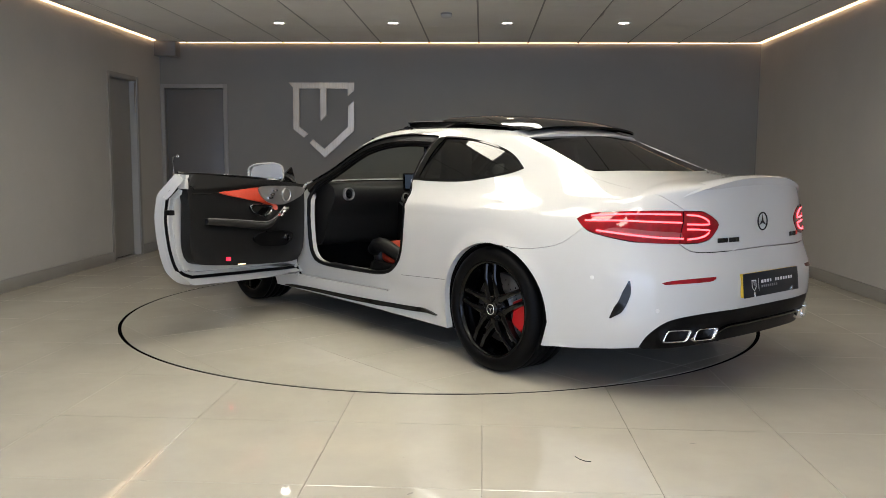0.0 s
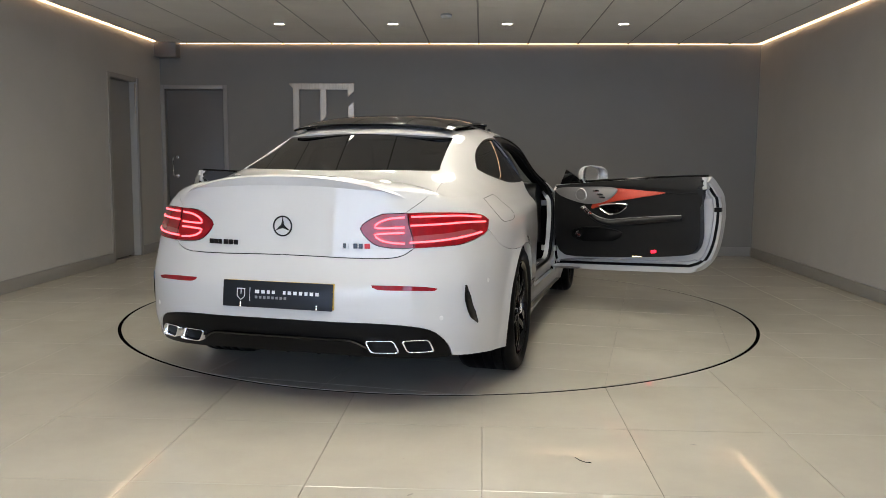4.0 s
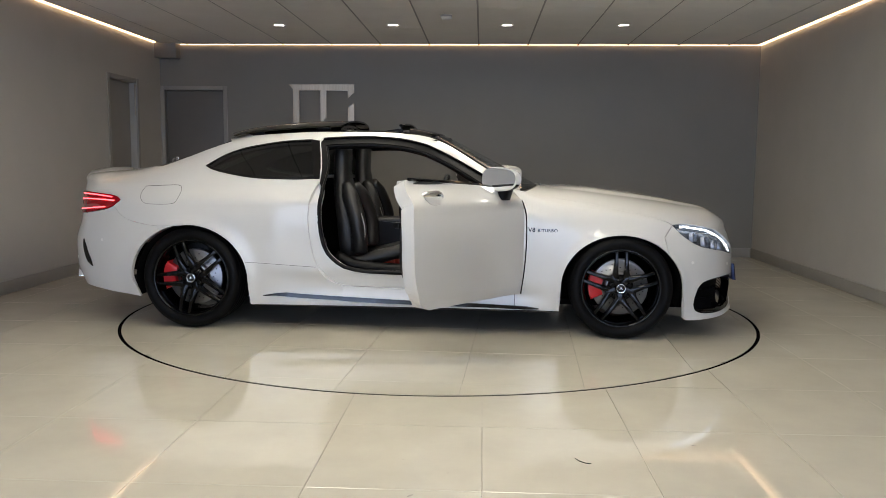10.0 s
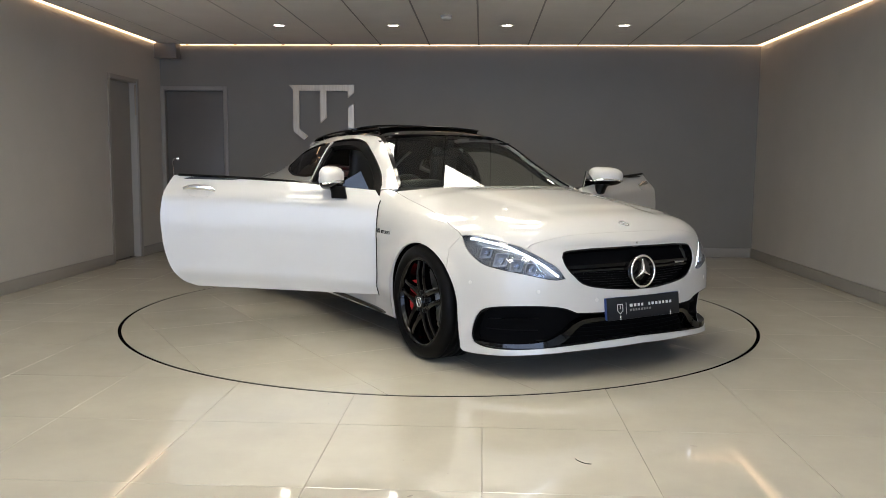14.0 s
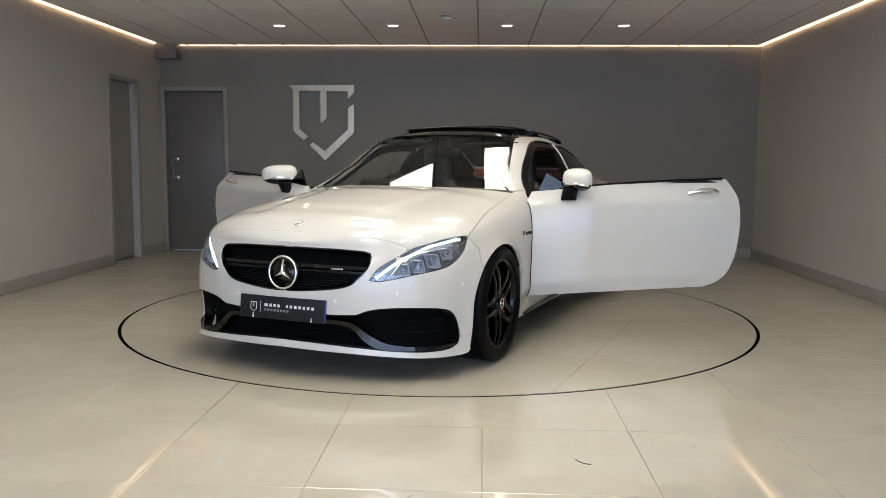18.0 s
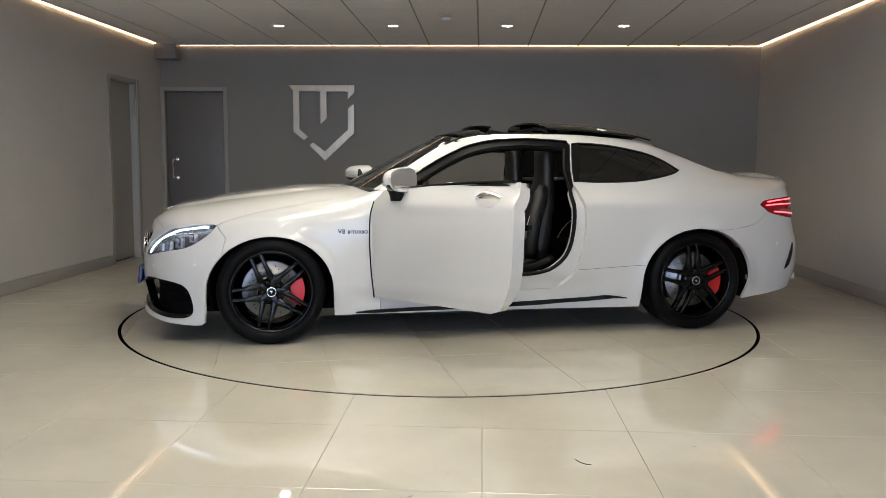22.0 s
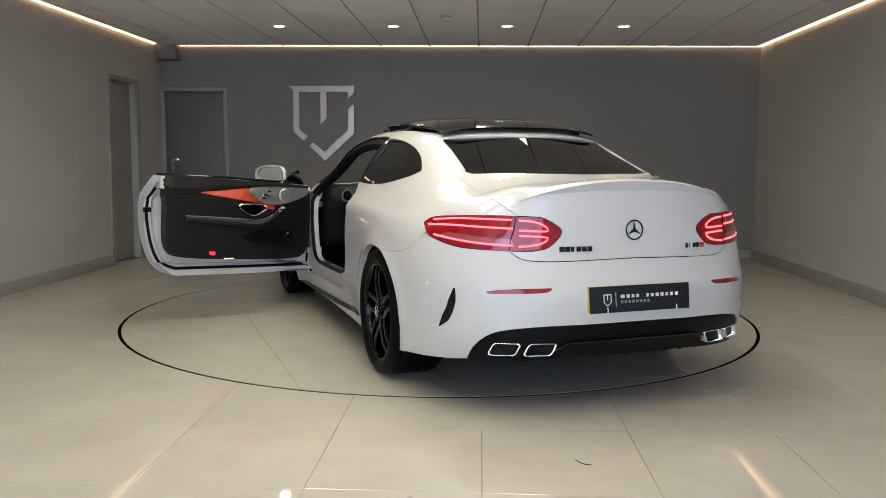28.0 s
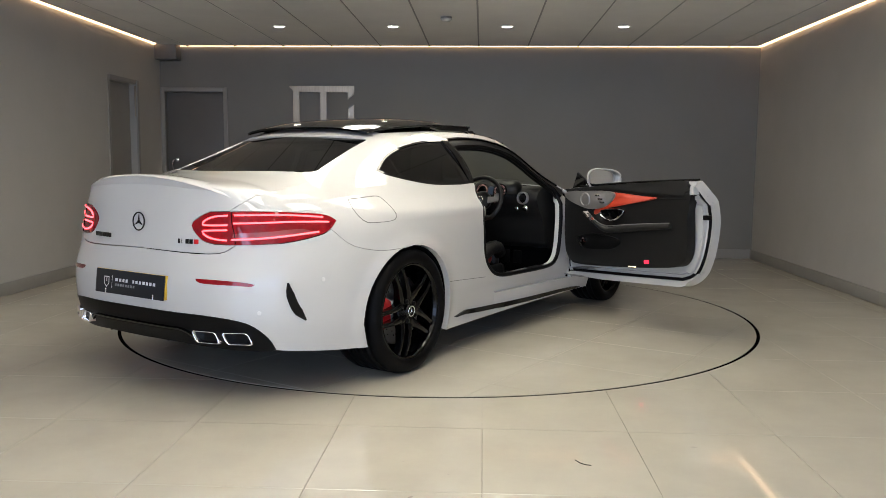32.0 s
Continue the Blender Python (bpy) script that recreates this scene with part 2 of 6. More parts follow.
# skirting
BASE = [("baseboard_1", (LEFT, FRONT, 0), (LEFT + 0.018, DOOR_L[0] - 0.05, 0.11)),
        ("baseboard_2", (LEFT, DOOR_L[1] + 0.055, 0), (LEFT + 0.018, BACK, 0.11)),
        ("baseboard_3", (DOOR_B[1] + 0.05, BACK - 0.018, 0), (RIGHT, BACK, 0.11)),
        ("baseboard_4", (RIGHT - 0.018, FRONT, 0), (RIGHT, BACK - 0.018, 0.11))]
for name, lo, hi in BASE:
    room_box(name, lo, hi, M_TRIM, 0.006, "grey painted skirting board along the wall")

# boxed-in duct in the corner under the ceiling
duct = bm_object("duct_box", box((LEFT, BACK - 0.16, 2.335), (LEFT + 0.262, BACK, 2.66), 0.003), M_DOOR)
duct.matrix_basis = RM
tagged(duct, "grey painted boxed-in duct in the ceiling corner", "duct")

# ceiling: boards between bars, held off the walls by a lit cove
GAP = 0.05
cbm = bmesh.new()
BAR0, PITCH = 0.25, 0.588
lines = [BAR0 + PITCH * k for k in range(-6, 6)]
edges_u = [LEFT + GAP] + [u for u in lines if LEFT + GAP + 0.05 < u < RIGHT - GAP - 0.05] + [RIGHT - GAP]
SPOT_V = [2.40, -2.58, -5.2, -7.2]
SPOT_U = [-1.80, -0.62, 0.545, 1.722]
for a, b in zip(edges_u, edges_u[1:]):
    v = BACK - GAP
    while v > FRONT:
        w = max(FRONT, v - 1.176)
        add_box(cbm, (a + 0.009, w + 0.0012, HIGH), (b - 0.009, v - 0.0012, HIGH + 0.015))
        v = w
ceiling = bm_object("ceiling", cbm, M_CEIL, smooth=False)
ceiling.matrix_basis = RM
tagged(ceiling, "off-white suspended ceiling of long boards in a metal grid", kind="structure")
room_box("ceiling_slab", (LEFT - THICK, FRONT - THICK, TOP), (RIGHT + THICK, BACK + THICK, TOP + 0.1), M_CEIL, label="plain white slab above the suspended ceiling")
bars = tagged(new("ceiling_grid"), "grey metal bars between the ceiling boards", kind="structure")
bars.matrix_basis = RM
for u in edges_u[1:-1]:
    part("bar", box((u - 0.0085, FRONT, HIGH + 0.004), (u + 0.0085, BACK - GAP, HIGH + 0.02)), M_TBAR, bars, smooth=False)
    part("bar_end", box((u - 0.014, BACK - GAP + 0.001, HIGH - 0.004), (u + 0.014, BACK - GAP + 0.018, HIGH + 0.02), 0.002), M_PIT, bars)

# cove lighting
for name, lo, hi in (("cove_light_west", (LEFT + 0.002, FRONT, HIGH - 0.002), (LEFT + 0.022, BACK - 0.165, HIGH + 0.014)),
                     ("cove_light_north", (LEFT + 0.265, BACK - 0.022, HIGH - 0.002), (RIGHT - 0.024, BACK - 0.002, HIGH + 0.014)),
                     ("cove_light_east", (RIGHT - 0.022, FRONT, HIGH - 0.002), (RIGHT - 0.002, BACK - 0.002, HIGH + 0.014))):
    ob = bm_object(name, box(lo, hi), M_COVE, smooth=False)
    ob.matrix_basis = RM
    tagged(ob, "glowing warm LED strip in the ceiling cove", "light strip", "cove lights")


def downlight():
    root = tagged(new("ceiling_spotlight"), "small round recessed ceiling spotlight, switched on", "spotlight", "ceiling spotlights")
    part("ring", add_lathe(bmesh.new(), [(0.050, 0.0), (0.062, -0.004), (0.066, 0.0), (0.066, 0.003), (0.050, 0.003)], 32, closed=True), M_PLASTIC, root, "white metal ring")
    part("lens", add_lathe(bmesh.new(), [(0.0495, 0.0005), (0.0495, 0.003)], 32), M_SPOT, root, "glowing frosted lens")
    return root


spot = downlight()
spot.matrix_basis = RM @ pose(SPOT_U[0], SPOT_V[0], HIGH - 0.002)
for v in SPOT_V:
    for u in SPOT_U:
        if (u, v) != (SPOT_U[0], SPOT_V[0]):
            copy_thing(spot, RM @ pose(u, v, HIGH - 0.002))

smoke = tagged(new("smoke_detector"), "round white plastic smoke detector on the ceiling", "smoke detector")
smoke.matrix_basis = RM @ pose(-0.05, 1.84, HIGH)
part("base", add_lathe(bmesh.new(), [(0.055, 0.0), (0.055, -0.012), (0.05, -0.016)], 32), M_TBAR, smoke, "grey mounting base")
part("cover", add_lathe(bmesh.new(), [(0.053, -0.0165), (0.052, -0.03), (0.036, -0.042), (0.012, -0.045)], 32), M_PLASTIC, smoke)


def panel_light(glow):
    root = tagged(new("ceiling_panel_light"), "square flat LED ceiling panel, switched on", "panel light", "ceiling panel lights")
    bm = bmesh.new()
    for lo, hi in (((-0.285, -0.285, -0.006), (-0.27, 0.285, 0.0)), ((0.27, -0.285, -0.006), (0.285, 0.285, 0.0)),
                   ((-0.2695, -0.285, -0.006), (0.2695, -0.27, 0.0)), ((-0.2695, 0.27, -0.006), (0.2695, 0.285, 0.0))):
        add_box(bm, lo, hi)
    part("frame", bm, M_PLASTIC, root, "white metal frame", smooth=False)
    part("diffuser", box((-0.269, -0.269, -0.004), (0.269, 0.269, -0.001)), glow, root, "glowing white diffuser", smooth=False)
    return root


panel_spots = [(u, v) for v in (0.42, -0.78, -1.98, -3.18, -4.38) for u in (-0.632, 0.544)]
first_panel = panel_light(M_PANEL)
first_panel.matrix_basis = RM @ pose(*panel_spots[0], HIGH - 0.001)
for u, v in panel_spots[1:]:
    copy_thing(first_panel, RM @ pose(u, v, HIGH - 0.001))

# front of the showroom, behind the camera: one wide glazed shopfront with daylight beyond it
fbm = bmesh.new()
WIN = (LEFT + 0.25, RIGHT - 0.25)
add_box(fbm, (LEFT - THICK, FRONT - THICK, 0), (WIN[0], FRONT, TOP))
add_box(fbm, (WIN[1], FRONT - THICK, 0), (RIGHT + THICK, FRONT, TOP))
add_box(fbm, (WIN[0], FRONT - THICK, 2.35), (WIN[1], FRONT, TOP))
front = bm_object("wall_south", fbm, M_WALL, smooth=False)
front.matrix_basis = RM
tagged(front, "dark grey front wall with one wide glazed opening", kind="structure")
shopfront = tagged(new("window_1"), "wide glazed shopfront with slim grey bars", kind="structure")
shopfront.matrix_basis = RM
for k in range(5):
    u = WIN[0] + 0.02 + (WIN[1] - WIN[0] - 0.04) * k / 4
    part("mullion", box((u - 0.018, FRONT - 0.12, 0.0), (u + 0.018, FRONT - 0.07, 2.35), 0.004), M_PLASTIC, shopfront)
part("transom", box((WIN[0], FRONT - 0.125, 1.62), (WIN[1], FRONT - 0.065, 1.65), 0.004), M_PLASTIC, shopfront)
room_box("backdrop", (LEFT, FRONT - 0.5, 0.0), (RIGHT, FRONT - 0.45, 2.6), M_DAY, label="bright pale daylight outside the windows")


# ---- floor tiles and turntable ----
floor = bm_object("floor", box((LEFT - THICK, FRONT - THICK, -0.08), (RIGHT + THICK, BACK + THICK, -0.004)), M_JOINT, smooth=False)
floor.matrix_basis = RM
tagged(floor, "polished greige porcelain tile floor with thin joints", kind="structure")
TILE_U, TILE_V, U0, V0 = 0.62, 0.686, 0.324, 0.03
circle = np.array([(math.cos(a), math.sin(a)) for a in np.linspace(0, 2 * math.pi, 240, endpoint=False)])


def tile_mesh(rect, ring, outside):
    """A tile's top and sides, cut by the turntable's ring."""
    (u0, v0), (u1, v1) = rect
    corners = np.array([(u0, v0), (u1, v0), (u1, v1), (u0, v1)])
    far = np.hypot(corners[:, 0], corners[:, 1])
    near = np.hypot(np.clip(0, u0, u1), np.clip(0, v0, v1))
    if outside and far.max() < ring or not outside and near > ring:
        return None
    bm = bmesh.new()
    if outside and near > ring or not outside and far.max() < ring:
        add_box(bm, (u0, v0, -0.006), (u1, v1, 0.0), 0.0012, segments=1)
        return bm
    n = len(circle)
    edges = [(i, (i + 1) % 4) for i in range(4)]
    verts = [Vector(c) for c in corners]
    base = circle * ring
    verts += [Vector(q) for q in base]
    edges += [(4 + i, 4 + (i + 1) % n) for i in range(n)]
    got = geometry.delaunay_2d_cdt(verts, edges, [], 0, 1e-6)
    pts = np.array([tuple(v) for v in got[0]])
    tris = np.array(got[2])
    mid = pts[tris].mean(1)
    keep = (mid[:, 0] > u0) & (mid[:, 0] < u1) & (mid[:, 1] > v0) & (mid[:, 1] < v1)
    in_ring = inside(base, mid)
    keep &= ~in_ring if outside else in_ring
    if not keep.any():
        return None
    used = {}
    for t in tris[keep]:
        vs = []
        for i in t:
            if i not in used:
                used[i] = bm.verts.new((*pts[i], 0.0))
            vs.append(used[i])
        bm.faces.new(vs)
    rim = [e for e in bm.edges if len(e.link_faces) == 1]
    ext = bmesh.ops.extrude_edge_only(bm, edges=rim)
    for v in ext["geom"]:
        if isinstance(v, bmesh.types.BMVert):
            v.co.z = -0.006
    return bm


def lay_tiles(owner, ring, outside, lo, hi):
    whole = None
    i0, i1 = math.floor((lo[0] - U0) / TILE_U), math.ceil((hi[0] - U0) / TILE_U)
    j0, j1 = math.floor((lo[1] - V0) / TILE_V), math.ceil((hi[1] - V0) / TILE_V)
    for i in range(i0, i1):
        for j in range(j0, j1):
            a = (max(lo[0], U0 + i * TILE_U + 0.001), max(lo[1], V0 + j * TILE_V + 0.001))
            b = (min(hi[0], U0 + (i + 1) * TILE_U - 0.001), min(hi[1], V0 + (j + 1) * TILE_V - 0.001))
            if b[0] - a[0] < 0.02 or b[1] - a[1] < 0.02:
                continue
            bm = tile_mesh((a, b), ring, outside)
            if bm is not None:
                part("tile", bm, M_TILE, owner, smooth=False)


turntable = tagged(new("turntable"), "round flush turntable in the floor with a black rim gap, turning", "turntable")
disc = bmesh.new()
add_lathe(disc, [(RING - 0.012, -0.05), (RING - 0.012, -0.0045)], 240)
part("deck", disc, M_JOINT, turntable, smooth=False)

room_ring = bmesh.new()
add_lathe(room_ring, [(RING - 0.0155, -0.0035), (RING + 0.0085, -0.0035), (RING + 0.0085, -0.0025), (RING - 0.0155, -0.0025)], 240, closed=True)
tagged(bm_object("turntable_gap", room_ring, M_PIT, smooth=False), "black gap round the turntable", kind="structure")

# ---- the car's skin: a lower belt over (s, z), and an upper shell that goes on over the roof ----
class Spline:
    """A cubic through points; soft keeps it from swinging past them."""

    def __init__(self, xs, ys, soft=True):
        self.x, self.y = np.array(xs, float), np.array(ys, float)
        if self.x[0] > self.x[-1]:
            self.x, self.y = self.x[::-1], self.y[::-1]
        h, d = np.diff(self.x), np.diff(self.y) / np.diff(self.x)
        m = np.empty_like(self.y)
        m[0], m[-1] = d[0], d[-1]
        m[1:-1] = (d[:-1] * h[1:] + d[1:] * h[:-1]) / (h[1:] + h[:-1])
        if soft:
            flat = d[:-1] * d[1:] <= 0
            m[1:-1][flat] = 0
            lim = 3 * np.minimum(np.abs(d[:-1]), np.abs(d[1:]))
            m[1:-1] = np.clip(m[1:-1], -lim, lim)
        self.m = m

    def __call__(self, q):
        q = np.clip(np.asarray(q, float), self.x[0], self.x[-1])
        i = np.clip(np.searchsorted(self.x, q) - 1, 0, len(self.x) - 2)
        h = self.x[i + 1] - self.x[i]
        t = (q - self.x[i]) / h
        return (self.y[i] * (1 + 2 * t) * (1 - t) ** 2 + self.m[i] * h * t * (1 - t) ** 2
                + self.y[i + 1] * t * t * (3 - 2 * t) + self.m[i + 1] * h * t * t * (t - 1))


# outline of the car from above, at its widest
PLAN_X = [2.275, 2.255, 2.19, 2.06, 1.88, 1.68, 1.42, 1.15, 0.8, 0.3, -0.2, -0.6, -1.0, -1.42, -1.75, -2.05, -2.25, -2.38, -2.455, -2.475]
PLAN_Y = [0.0, 0.25, 0.50, 0.70, 0.815, 0.875, 0.905, 0.895, 0.882, 0.878, 0.880, 0.888, 0.905, 0.925, 0.915, 0.865, 0.775, 0.60, 0.35, 0.0]
_px = np.array(PLAN_X[1:2] + PLAN_X + PLAN_X[-2:-1])
_py = np.array([-PLAN_Y[1]] + PLAN_Y + [-PLAN_Y[-2]])
_ps = np.concatenate([[0], np.cumsum(np.hypot(np.diff(_px), np.diff(_py)))])
_ps = _ps - _ps[1]
S_END = _ps[-2]
PX, PY = Spline(_ps, _px, False), Spline(_ps, _py, False)
_grid_s = np.linspace(0, S_END, 1200)
_grid_x, _grid_y = PX(_grid_s), PY(_grid_s)


def s_of_x(x):
    return np.interp(-np.asarray(x, float), -_grid_x, _grid_s)




def s_front(y):
    k = _grid_x > 1.3
    return np.interp(y, _grid_y[k], _grid_s[k])


def s_rear(y):
    k = _grid_x < -1.5
    return np.interp(-np.asarray(y, float), -_grid_y[k], _grid_s[k])


# how far the skin lies inside that outline, station by station, going up
LEVELS = [0.13, 0.25, 0.40, 0.55, 0.70, 0.82, 0.868, 0.92, 1.02]
STATIONS = [
    (0.0, [0.005, -0.01, 0.0, -0.012, -0.065, -0.14, -0.21, -0.3, -0.5]),
    (s_front(0.5), [0.01, -0.01, 0.0, -0.005, -0.06, -0.14, -0.21, -0.3, -0.5]),
    (s_of_x(1.92), [0.03, 0.026, 0.026, 0.018, -0.035, -0.10, -0.14, -0.2, -0.4]),
    (s_of_x(1.73), [0.026, 0.022, 0.020, 0.014, -0.024, -0.095, -0.14, -0.21, -0.4]),
    (s_of_x(1.42), [-0.03, -0.018, -0.004, 0.0, -0.016, -0.09, -0.14, -0.22, -0.4]),
    (s_of_x(1.0), [-0.035, -0.02, -0.008, 0.0, -0.004, -0.035, -0.07, -0.13, -0.25]),
    (s_of_x(0.6), [-0.035, -0.022, -0.014, -0.005, 0.0, -0.010, -0.020, -0.058, -0.12]),
    (s_of_x(-0.57), [-0.035, -0.022, -0.014, -0.006, 0.0, -0.009, -0.017, -0.062, -0.118]),
    (s_of_x(-1.0), [-0.035, -0.022, -0.01, -0.003, 0.0, -0.012, -0.024, -0.08, -0.15]),
    (s_of_x(-1.42), [-0.035, -0.02, -0.004, 0.0, -0.006, -0.027, -0.046, -0.11, -0.20]),
    (s_of_x(-1.9), [-0.04, -0.02, 0.0, 0.0, -0.015, -0.045, -0.070, -0.11, -0.22]),
    (s_of_x(-2.2), [-0.07, -0.03, 0.0, 0.0, -0.022, -0.05, -0.066, -0.09, -0.2]),
    (s_rear(0.5), [-0.1, -0.045, 0.01, 0.015, -0.03, -0.045, -0.05, -0.055, -0.07]),
    (S_END, [-0.1, -0.045, 0.015, 0.012, -0.03, -0.045, -0.05, -0.055, -0.06])]
_stations = np.array([q for q, _ in STATIONS], float)
_rows = [Spline(LEVELS, r) for _, r in STATIONS]
ARCHES = ((1.42, 0.33, 0.378, 0.34), (-1.43, 0.335, 0.398, 0.362))


def inset_at(s, z):
    s, z = np.broadcast_arrays(np.asarray(s, float), np.asarray(z, float))
    vals = np.array([r(z) for r in _rows])
    i = np.clip(np.searchsorted(_stations, s) - 1, 0, len(_stations) - 2)
    t = (s - _stations[i]) / (_stations[i + 1] - _stations[i])
    # smooth blend over four stations
    i0, i3 = np.maximum(i - 1, 0), np.minimum(i + 2, len(_stations) - 1)
    pick = lambda j: np.take_along_axis(vals, j[None], 0)[0]
    a, b, c, d = pick(i0), pick(i), pick(i + 1), pick(i3)
    h = _stations[i + 1] - _stations[i]
    m1 = (c - a) / np.maximum(_stations[i + 1] - _stations[i0], 1e-6) * h
    m2 = (d - b) / np.maximum(_stations[i3] - _stations[i], 1e-6) * h
    return b * (1 + 2 * t) * (1 - t) ** 2 + m1 * t * (1 - t) ** 2 + c * t * t * (3 - 2 * t) + m2 * t * t * (t - 1)


SHOULDER = Spline([1.4, 1.0, 0.6, 0.2, -0.3, -0.7, -1.1, -1.5, -1.9], [0.83, 0.834, 0.838, 0.852, 0.868, 0.874, 0.868, 0.86, 0.858])


def belt(s, z):
    """The lower skin: points over the way round the car and the height."""
    s, z = np.broadcast_arrays(np.asarray(s, float), np.asarray(z, float))
    x, y = PX(s), PY(s)
    e = 1e-3
    dx, dy = PX(s + e) - PX(s - e), PY(s + e) - PY(s - e)
    flat = np.hypot(dx, dy)
    dx, dy = np.where(flat < 1e-9, 0, dx), np.where(flat < 1e-9, 1, dy)
    flat = np.hypot(dx, dy)
    d = inset_at(s, z)
    for cx, cz, a, b in ARCHES:
        r = np.hypot((x - cx) / a, (z - cz) / b)
        d = d + 0.016 * np.exp(-((r - 1) / 0.11) ** 2) * (np.abs(x - cx) < 0.8)
    # crease along the doors
    along = np.clip((1.3 - x) / 0.3, 0, 1) * np.clip((x + 1.85) / 0.5, 0, 1)
    d = d + along * 0.004 * np.exp(-np.abs(z - SHOULDER(x)) / 0.045)
    low = np.clip((1.0 - x) / 0.15, 0, 1) * np.clip((x + 0.95) / 0.3, 0, 1)
    fold = 0.372 - 0.043 * x
    d = d + low * (0.004 * np.exp(-np.abs(z - fold) / 0.05) - 0.017 * np.clip((fold - z) / 0.07, 0, 1) * np.clip((z - 0.20) / 0.06, 0, 1))
    nx, ny = dy / flat, -dx / flat
    return np.stack([x + nx * d, y + ny * d, z], -1)


# the height at which the lower skin meets the upper shell, and the profile along the middle
JOIN = Spline([2.3, 2.2, 2.0, 1.74, 1.42, 1.0, 0.85, 0.70, 0.3, -0.57, -1.0, -1.4, -1.8, -2.1, -2.3, -2.48],
              [0.695, 0.695, 0.705, 0.75, 0.80, 0.86, 0.90, 0.945, 0.965, 0.975, 0.975, 0.97, 0.955, 0.955, 0.97, 1.0])
MIDDLE = Spline([2.23, 2.205, 2.105, 1.833, 1.6, 1.371, 1.145, 0.87, 0.80, 0.61, 0.434, 0.261, 0.12, -0.05, -0.22, -0.415, -0.868, -1.192,
                 -1.393, -1.593, -1.791, -1.93, -2.1, -2.3, -2.42, -2.48],
                [0.69, 0.72, 0.795, 0.857, 0.893, 0.923, 0.950, 0.975, 0.99, 1.10, 1.205, 1.298, 1.345, 1.373, 1.384, 1.387, 1.373, 1.332,
                 1.277, 1.205, 1.13, 1.088, 1.06, 1.035, 1.02, 1.0])
UP = 0.9


def shell(s, t):
    """The upper skin: from the join (t = 0) up and over to the middle line (t = 1)."""
    s, t = np.broadcast_arrays(np.asarray(s, float), np.clip(np.asarray(t, float), 0, 1))
    zj = JOIN(PX(s))
    p0 = belt(s, zj)
    tang = p0 - belt(s, zj - 0.02)
    tang = tang / np.maximum(np.linalg.norm(tang, axis=-1, keepdims=True), 1e-9)
    x0, y0, z0 = p0[..., 0], p0[..., 1], p0[..., 2]
    zm = np.maximum(MIDDLE(x0), z0 - 0.05)
    high = np.maximum(zm - z0, 0.0)
    cabin = np.clip((high - 0.05) / 0.28, 0, 1)
    cabin = cabin * cabin * (3 - 2 * cabin)
    reach = 0.30 * y0 * (1 - cabin) + 0.36 * cabin
    reach = np.minimum(reach, 0.10 + 0.9 * high + 0.25 * y0)
    y1 = y0 + tang[..., 1] * reach + 0.004 * cabin
    z1 = z0 + np.maximum(tang[..., 2], 0.1) * np.minimum(reach, high * 0.95 + 0.01)
    y2 = y0 * (0.55 * (1 - cabin) + 0.745 * cabin)
    z2 = zm + 0.004 * cabin
    k = 1 - t
    y = k ** 3 * y0 + 3 * k * k * t * y1 + 3 * k * t * t * y2
    z = k ** 3 * z0 + 3 * k * k * t * z1 + 3 * k * t * t * z2 + t ** 3 * zm
    # the bonnet's raised middle
    dome = np.clip((x0 - 0.95) / 0.3, 0, 1) * np.clip((2.12 - x0) / 0.35, 0, 1)
    wide = 0.40 - 0.05 * np.clip((x0 - 0.9) / 1.2, 0, 1)
    z = z + 0.019 * dome / (1 + np.exp(-(wide - y) / 0.011)) * (1 - 0.4 * (y / 0.4) ** 2 * (y < 0.4))
    x = x0 * np.ones_like(t)
    return np.stack([x, y, z], -1)


def skin(s, w):
    """Both together: w is the height up to the join, then goes on over the shell."""
    s, w = np.broadcast_arrays(np.asarray(s, float), np.asarray(w, float))
    zj = JOIN(PX(s))
    low = belt(s, np.minimum(w, zj))
    top = shell(s, np.maximum(w - zj, 0) / UP)
    return np.where((w <= zj)[..., None], low, top)


_shell_s = np.linspace(0, S_END, 900)
_shell_x = belt(_shell_s, JOIN(PX(_shell_s)))[..., 0]


def s_shell(x):
    """The station whose upper row lies at x."""
    return np.interp(-np.asarray(x, float), -_shell_x, _shell_s)


_tt = np.linspace(0, 1, 401)


def by_plan(x, y):
    """(s, w) of the shell's point over (x, y)."""
    s = float(s_shell(x))
    row = shell(s, _tt)
    t = float(np.interp(-y, -row[:, 1], _tt))
    return (s, float(JOIN(PX(s))) + UP * t)


def by_side(x, z):
    """(s, w) of the skin's point at x and height z, seen from the side."""
    s0 = float(s_of_x(x))
    zj = float(JOIN(PX(s0)))
    s = float(s_shell(x))
    if z <= float(JOIN(PX(s))):
        return (s0, z)
    row = shell(s, _tt)
    k = int(row[:, 2].argmax())
    return (s, float(JOIN(PX(s))) + UP * float(np.interp(z, row[:k + 1, 2], _tt[:k + 1])))


def top_edge(x):
    s = float(s_shell(x))
    return (s, float(JOIN(PX(s))) + UP)


